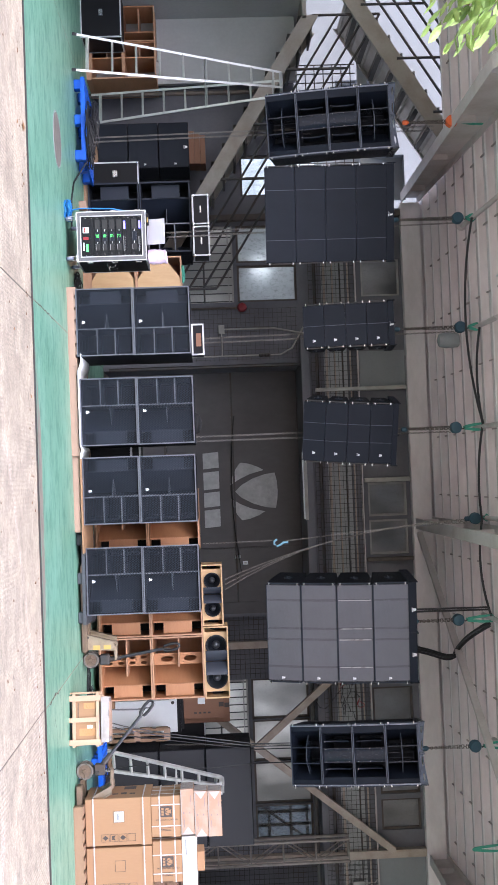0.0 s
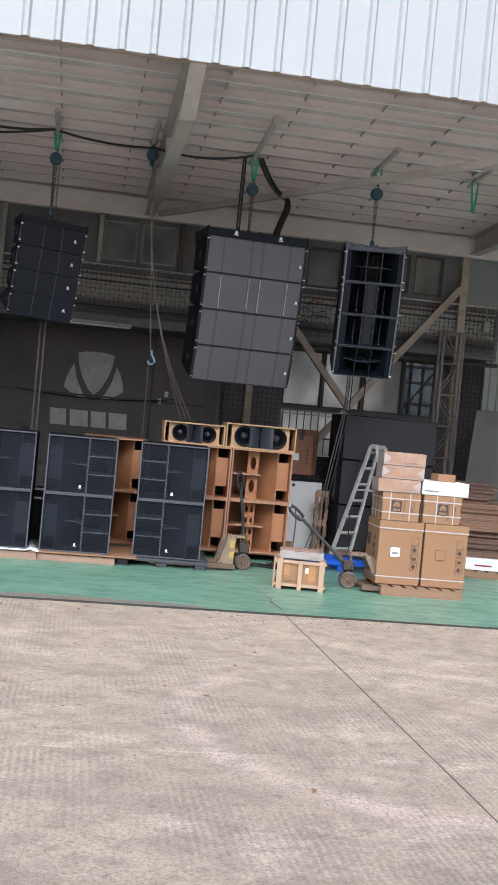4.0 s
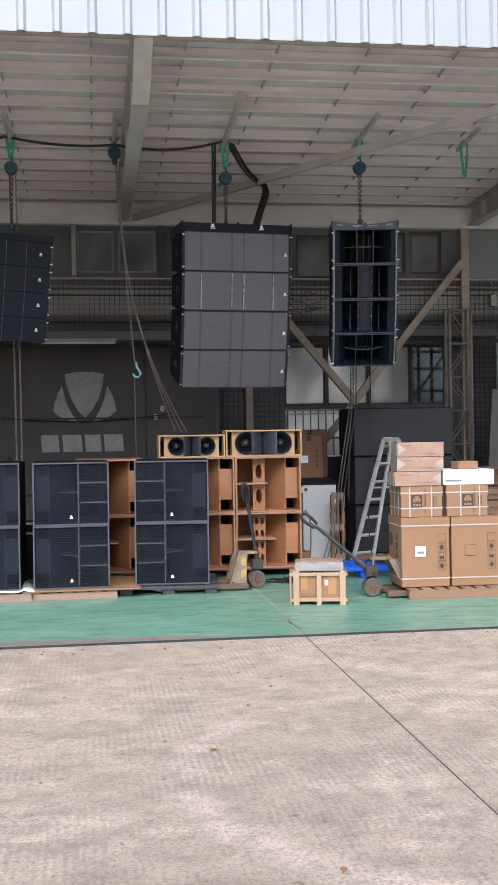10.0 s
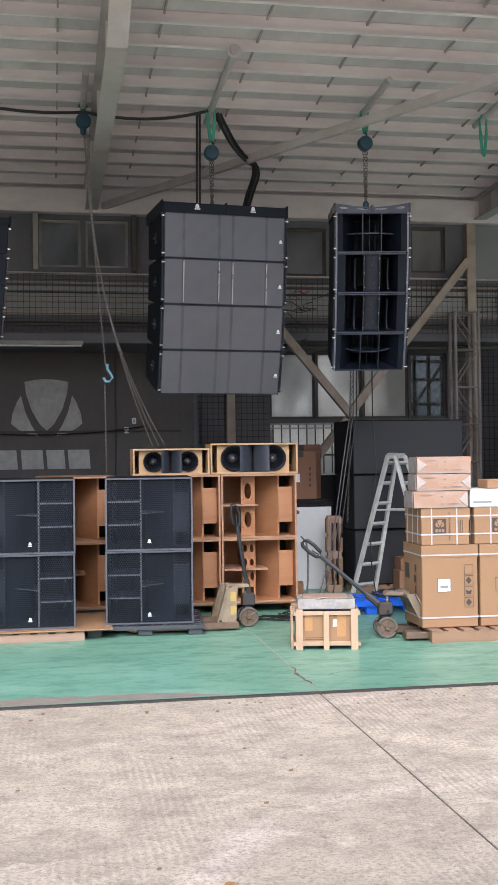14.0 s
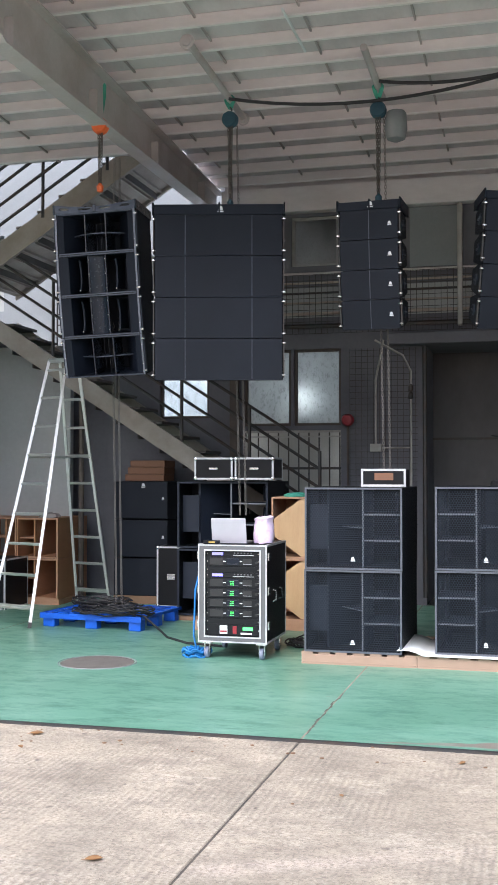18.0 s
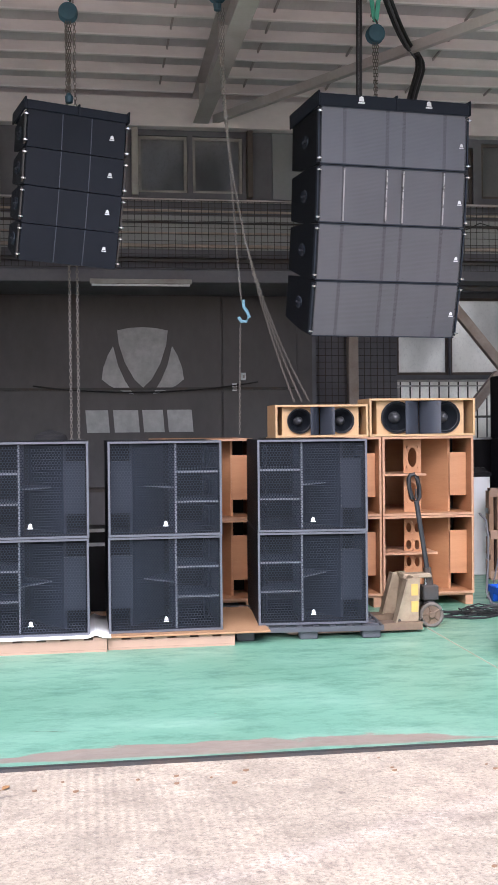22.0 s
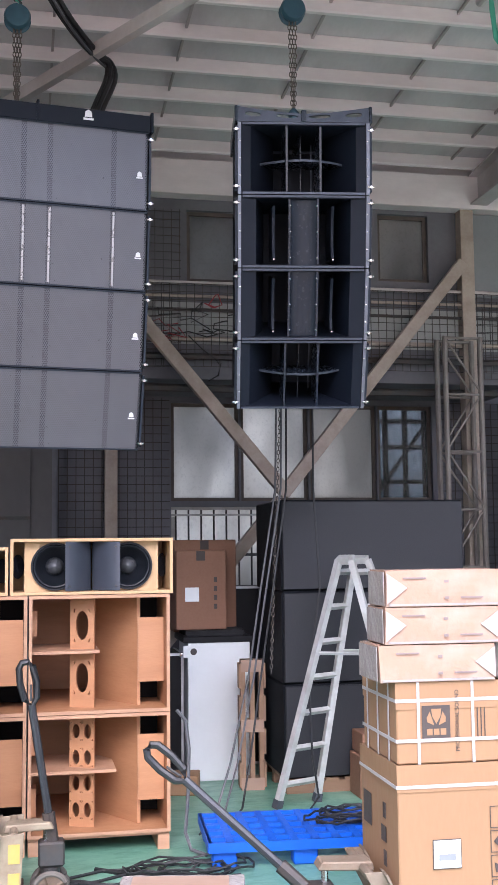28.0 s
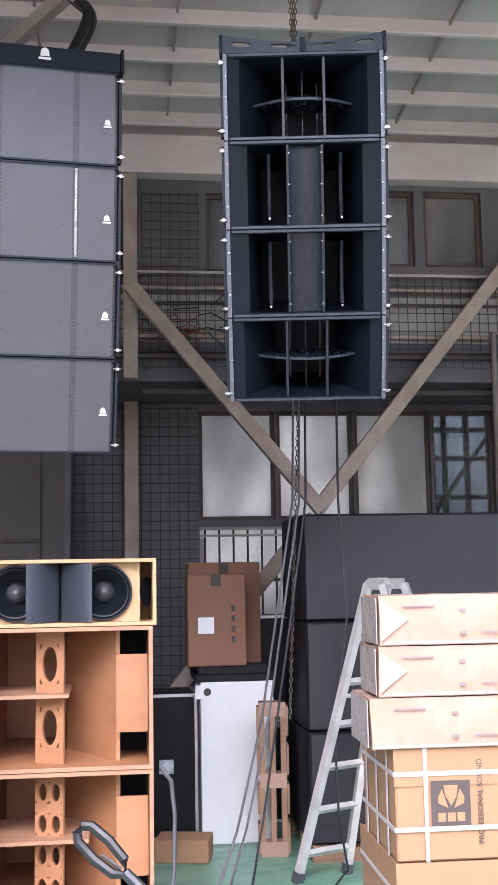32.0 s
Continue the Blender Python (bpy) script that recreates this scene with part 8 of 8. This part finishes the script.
# ---- steel stairs ----
def flight(label, a, b, y0, y1, steps, rails=True, depth=0.26, lined=False):
    """A straight flight from a (low, x and z) to b (high) between two stringers."""
    t = thing("stair_flight", label, "stairs", "", None)
    t["kind"] = "structure"
    (xa, za), (xb, zb) = a, b
    up = (zb - za) / (xb - xa)
    for y in (y0, y1):
        part("stringer", prism(bmesh.new(), [(xa, za), (xb, zb), (xb, zb - depth), (xa, za - depth)], y, y + 0.05), STAIR_STEEL, t)
    for k in range(steps):
        x, z = xa + (xb - xa) * (k + 0.5) / steps, za + (zb - za) * (k + 0.5) / steps - 0.05
        w = abs(xb - xa) / steps * 0.55
        part("tread", box(x - w, x + w, y0 + 0.05, y1, z, z + 0.03), STAIR_DARK, t)
        part("riser", box(x - w, x - w + 0.012, y0 + 0.05, y1, z - abs(zb - za) / steps, z) if xb < xa else box(x + w - 0.012, x + w, y0 + 0.05, y1, z - abs(zb - za) / steps, z), STAIR_DARK, t)
    if lined:
        part("soffit", prism(bmesh.new(), [(xa, za - depth + 0.07), (xb, zb - depth + 0.07), (xb, zb - depth + 0.05), (xa, za - depth + 0.05)], y0 + 0.05, y1), STAIR_STEEL, t)
        for k in range(2 * steps):
            x, z = xa + (xb - xa) * (k + 0.5) / (2 * steps), za + (zb - za) * (k + 0.5) / (2 * steps) - depth + 0.05
            part("soffit_rib", box(x - 0.012, x + 0.012, y0 + 0.05, y1, z - 0.03, z), STAIR_STEEL, t)
    if rails:
        n = 5
        for k in range(n + 1):
            x, z = xa + (xb - xa) * k / n, za + (zb - za) * k / n
            part("baluster", tube(bmesh.new(), [(x, y0 + 0.02, z - 0.1), (x, y0 + 0.02, z + 0.95)], 0.022, 6), STEEL_DARK, t)
        for dz in (0.3, 0.52, 0.74, 0.95):
            part("rail", tube(bmesh.new(), [(xa, y0 + 0.02, za + dz), (xb, y0 + 0.02, zb + dz)], 0.02, 6), STEEL_DARK, t)
    return t


flight("steel stair flight rising along the rear wall", (-5.1, 0.94), (-9.3, 3.62), 5.85, 6.55, 15)
flight("upper steel stair flight rising to the roof", (-9.5, 4.28), (-7.2, 5.72), 5.75, 6.9, 8, False, 0.3, True)
lm = thing("upper_railing", "dark steel railing along the upper stair", "railing", "", None)
for x in (-9.4, -8.55, -7.7):
    part("post", tube(bmesh.new(), [(x, 5.75, 4.2 + (x + 9.5) * 0.62), (x, 5.75, 5.2 + (x + 9.5) * 0.62)], 0.022, 6), STEEL_DARK, lm)
for dz in (0.25, 0.5, 0.75, 0.95):
    part("rail", tube(bmesh.new(), [(-9.5, 5.75, 4.25 + dz), (-7.4, 5.75, 5.56 + dz)], 0.02, 6), STEEL_DARK, lm)
fixed("landing", box(-9.75, -9.25, 5.75, 7.1, 3.36, 3.42), STAIR_STEEL, "steel stair landing by the side wall")
fixed("walkway_edge", box(-9.6, -6.5, 7.0, 7.1, 4.35, 4.5), WALL_PALE, "pale concrete walkway edge behind the stairs")
wire_mesh(-9.0, -6.5, 3.35, 4.33, 7.15, 0.15, 0.008, "dark bar railing behind the stairs")
fixed("red_pipe", tube(bmesh.new(), [(-8.35, 6.5, 0), (-8.35, 6.5, 2.9)], 0.035, 8), FRAME_DARK, "dull red pipe under the stairs")

# ---- leaves at the edge of the yard ----
tree = thing("tree", "green leafy tree branch hanging at the yard edge", "tree", "", pose(-7.1, -1.0, 4.12))
rng = random.Random(4)
part("trunk", tube(bmesh.new(), [(-2.95, -0.6, -4.13), (-2.85, -0.55, -2.0), (-2.2, -0.5, -0.4), (-1.7, -0.3, 0.5), (-1.0, -0.1, 0.6), (0.0, 0.0, 0.35), (0.6, 0.05, 0.1)], 0.035, 8), OLDWOOD, tree)
LEAF = pm("green_leaf", (0.28, 0.42, 0.1), 0.5, c2=(0.42, 0.55, 0.2), s1=20, bump=0.05)
bm = bmesh.new()
for k in range(420):
    q = rng.random() ** 0.7
    p = Vector((-1.9 + 2.75 * q + rng.gauss(0, 0.1), rng.gauss(0, 0.16), 0.52 - 0.42 * q * q + rng.gauss(0, 0.17)))
    d = Vector((rng.uniform(0.3, 1), rng.uniform(-0.7, 0.7), rng.uniform(-0.9, 0.15))).normalized()
    u = d.cross(Vector((rng.uniform(-1, 1), rng.uniform(-1, 1), 1))).normalized()
    n = d.cross(u) * 0.012
    L, w = rng.uniform(0.15, 0.25), rng.uniform(0.03, 0.05)
    a0, a1 = bm.verts.new(p), bm.verts.new(p + d * L)
    m0, m1 = bm.verts.new(p + d * L * 0.35 + n), bm.verts.new(p + d * L * 0.7 + n)
    for e in (1, -1):
        e0, e1 = bm.verts.new(p + d * L * 0.35 + e * u * w), bm.verts.new(p + d * L * 0.7 + e * u * w * 0.9)
        bm.faces.new((a0, e0, m0))
        bm.faces.new((m0, e0, e1, m1))
        bm.faces.new((m1, e1, a1))
lv = part("leaves", bm, LEAF, tree)
lv["kind"] = "stuff"

# ---- small things: roof rod, dry leaves and chips on the yard ----
rod = thing("roof_rod", "thin white rod tied under the roof purlins", "rod", "", None)
part("bar", tube(bmesh.new(), [(-4.68, 2.2, roof_z(2.2) - 0.02), (-4.66, 3.03, roof_z(3.03) - 0.03)], 0.012, 8), WHITE_PAINT, rod)
DRY_LEAF = pm("dry_leaf", (0.3, 0.16, 0.06), 0.7, c2=(0.2, 0.09, 0.04), s1=30, bump=0.1)
rng = random.Random(21)


def dry_leaf(x, y, z, size, turn):
    t = thing("dry_leaf", "curled dry brown leaf lying on the concrete", "leaf", "dry leaves", pose(x, y, z, 0, 0, turn))
    bm = bmesh.new()
    rows = []
    for i in range(7):
        u = i / 6
        w = size * 0.32 * math.sin(math.pi * min(1, u * 0.94 + 0.05)) ** 0.8
        rows.append([bm.verts.new((size * (u - 0.5), v * w, 0.003 + 0.25 * size * (u - 0.4) ** 2 + 0.5 * w * v * v)) for v in (-1, -0.5, 0, 0.5, 1)])
    for p, q in zip(rows, rows[1:]):
        for k in range(4):
            bm.faces.new((p[k], p[k + 1], q[k + 1], q[k]))
    o = part("blade", bm, DRY_LEAF, t, smooth=True)
    o.modifiers.new("thick", "SOLIDIFY").thickness = 0.0012
    part("stalk", tube(bmesh.new(), [(-size * 0.5, 0, 0.006), (-size * 0.72, 0.01, 0.004)], 0.0015, 5), DRY_LEAF, t)


for x, y, size, turn in ((-4.447, -2.276, 0.075, 20), (-0.862, -5.213, 0.05, 80), (-5.68, -0.28, 0.09, 10), (-5.63, -0.6, 0.05, 140), (-3.05, -0.3, 0.05, 60), (-1.2, -3.4, 0.05, 200), (-3.6, -1.1, 0.04, 300)):
    dry_leaf(x, y, -0.004, size, turn)
bm = bmesh.new()
for k in range(160):
    x, y, q = rng.uniform(-9, 5), rng.uniform(-0.45, -0.06) if k < 110 else rng.uniform(-5, -0.5), rng.uniform(0.004, 0.012)
    prism(bm, [(x - q, y), (x, y - q * 0.8), (x + q * 1.3, y + q * 0.2), (x + q * 0.2, y + q)], -0.007, -0.006 + q * 0.7, "xy")
tagged(link("grit", bm, OLDWOOD), "brown chips and dirt along the floor edge", "debris", "", "stuff")
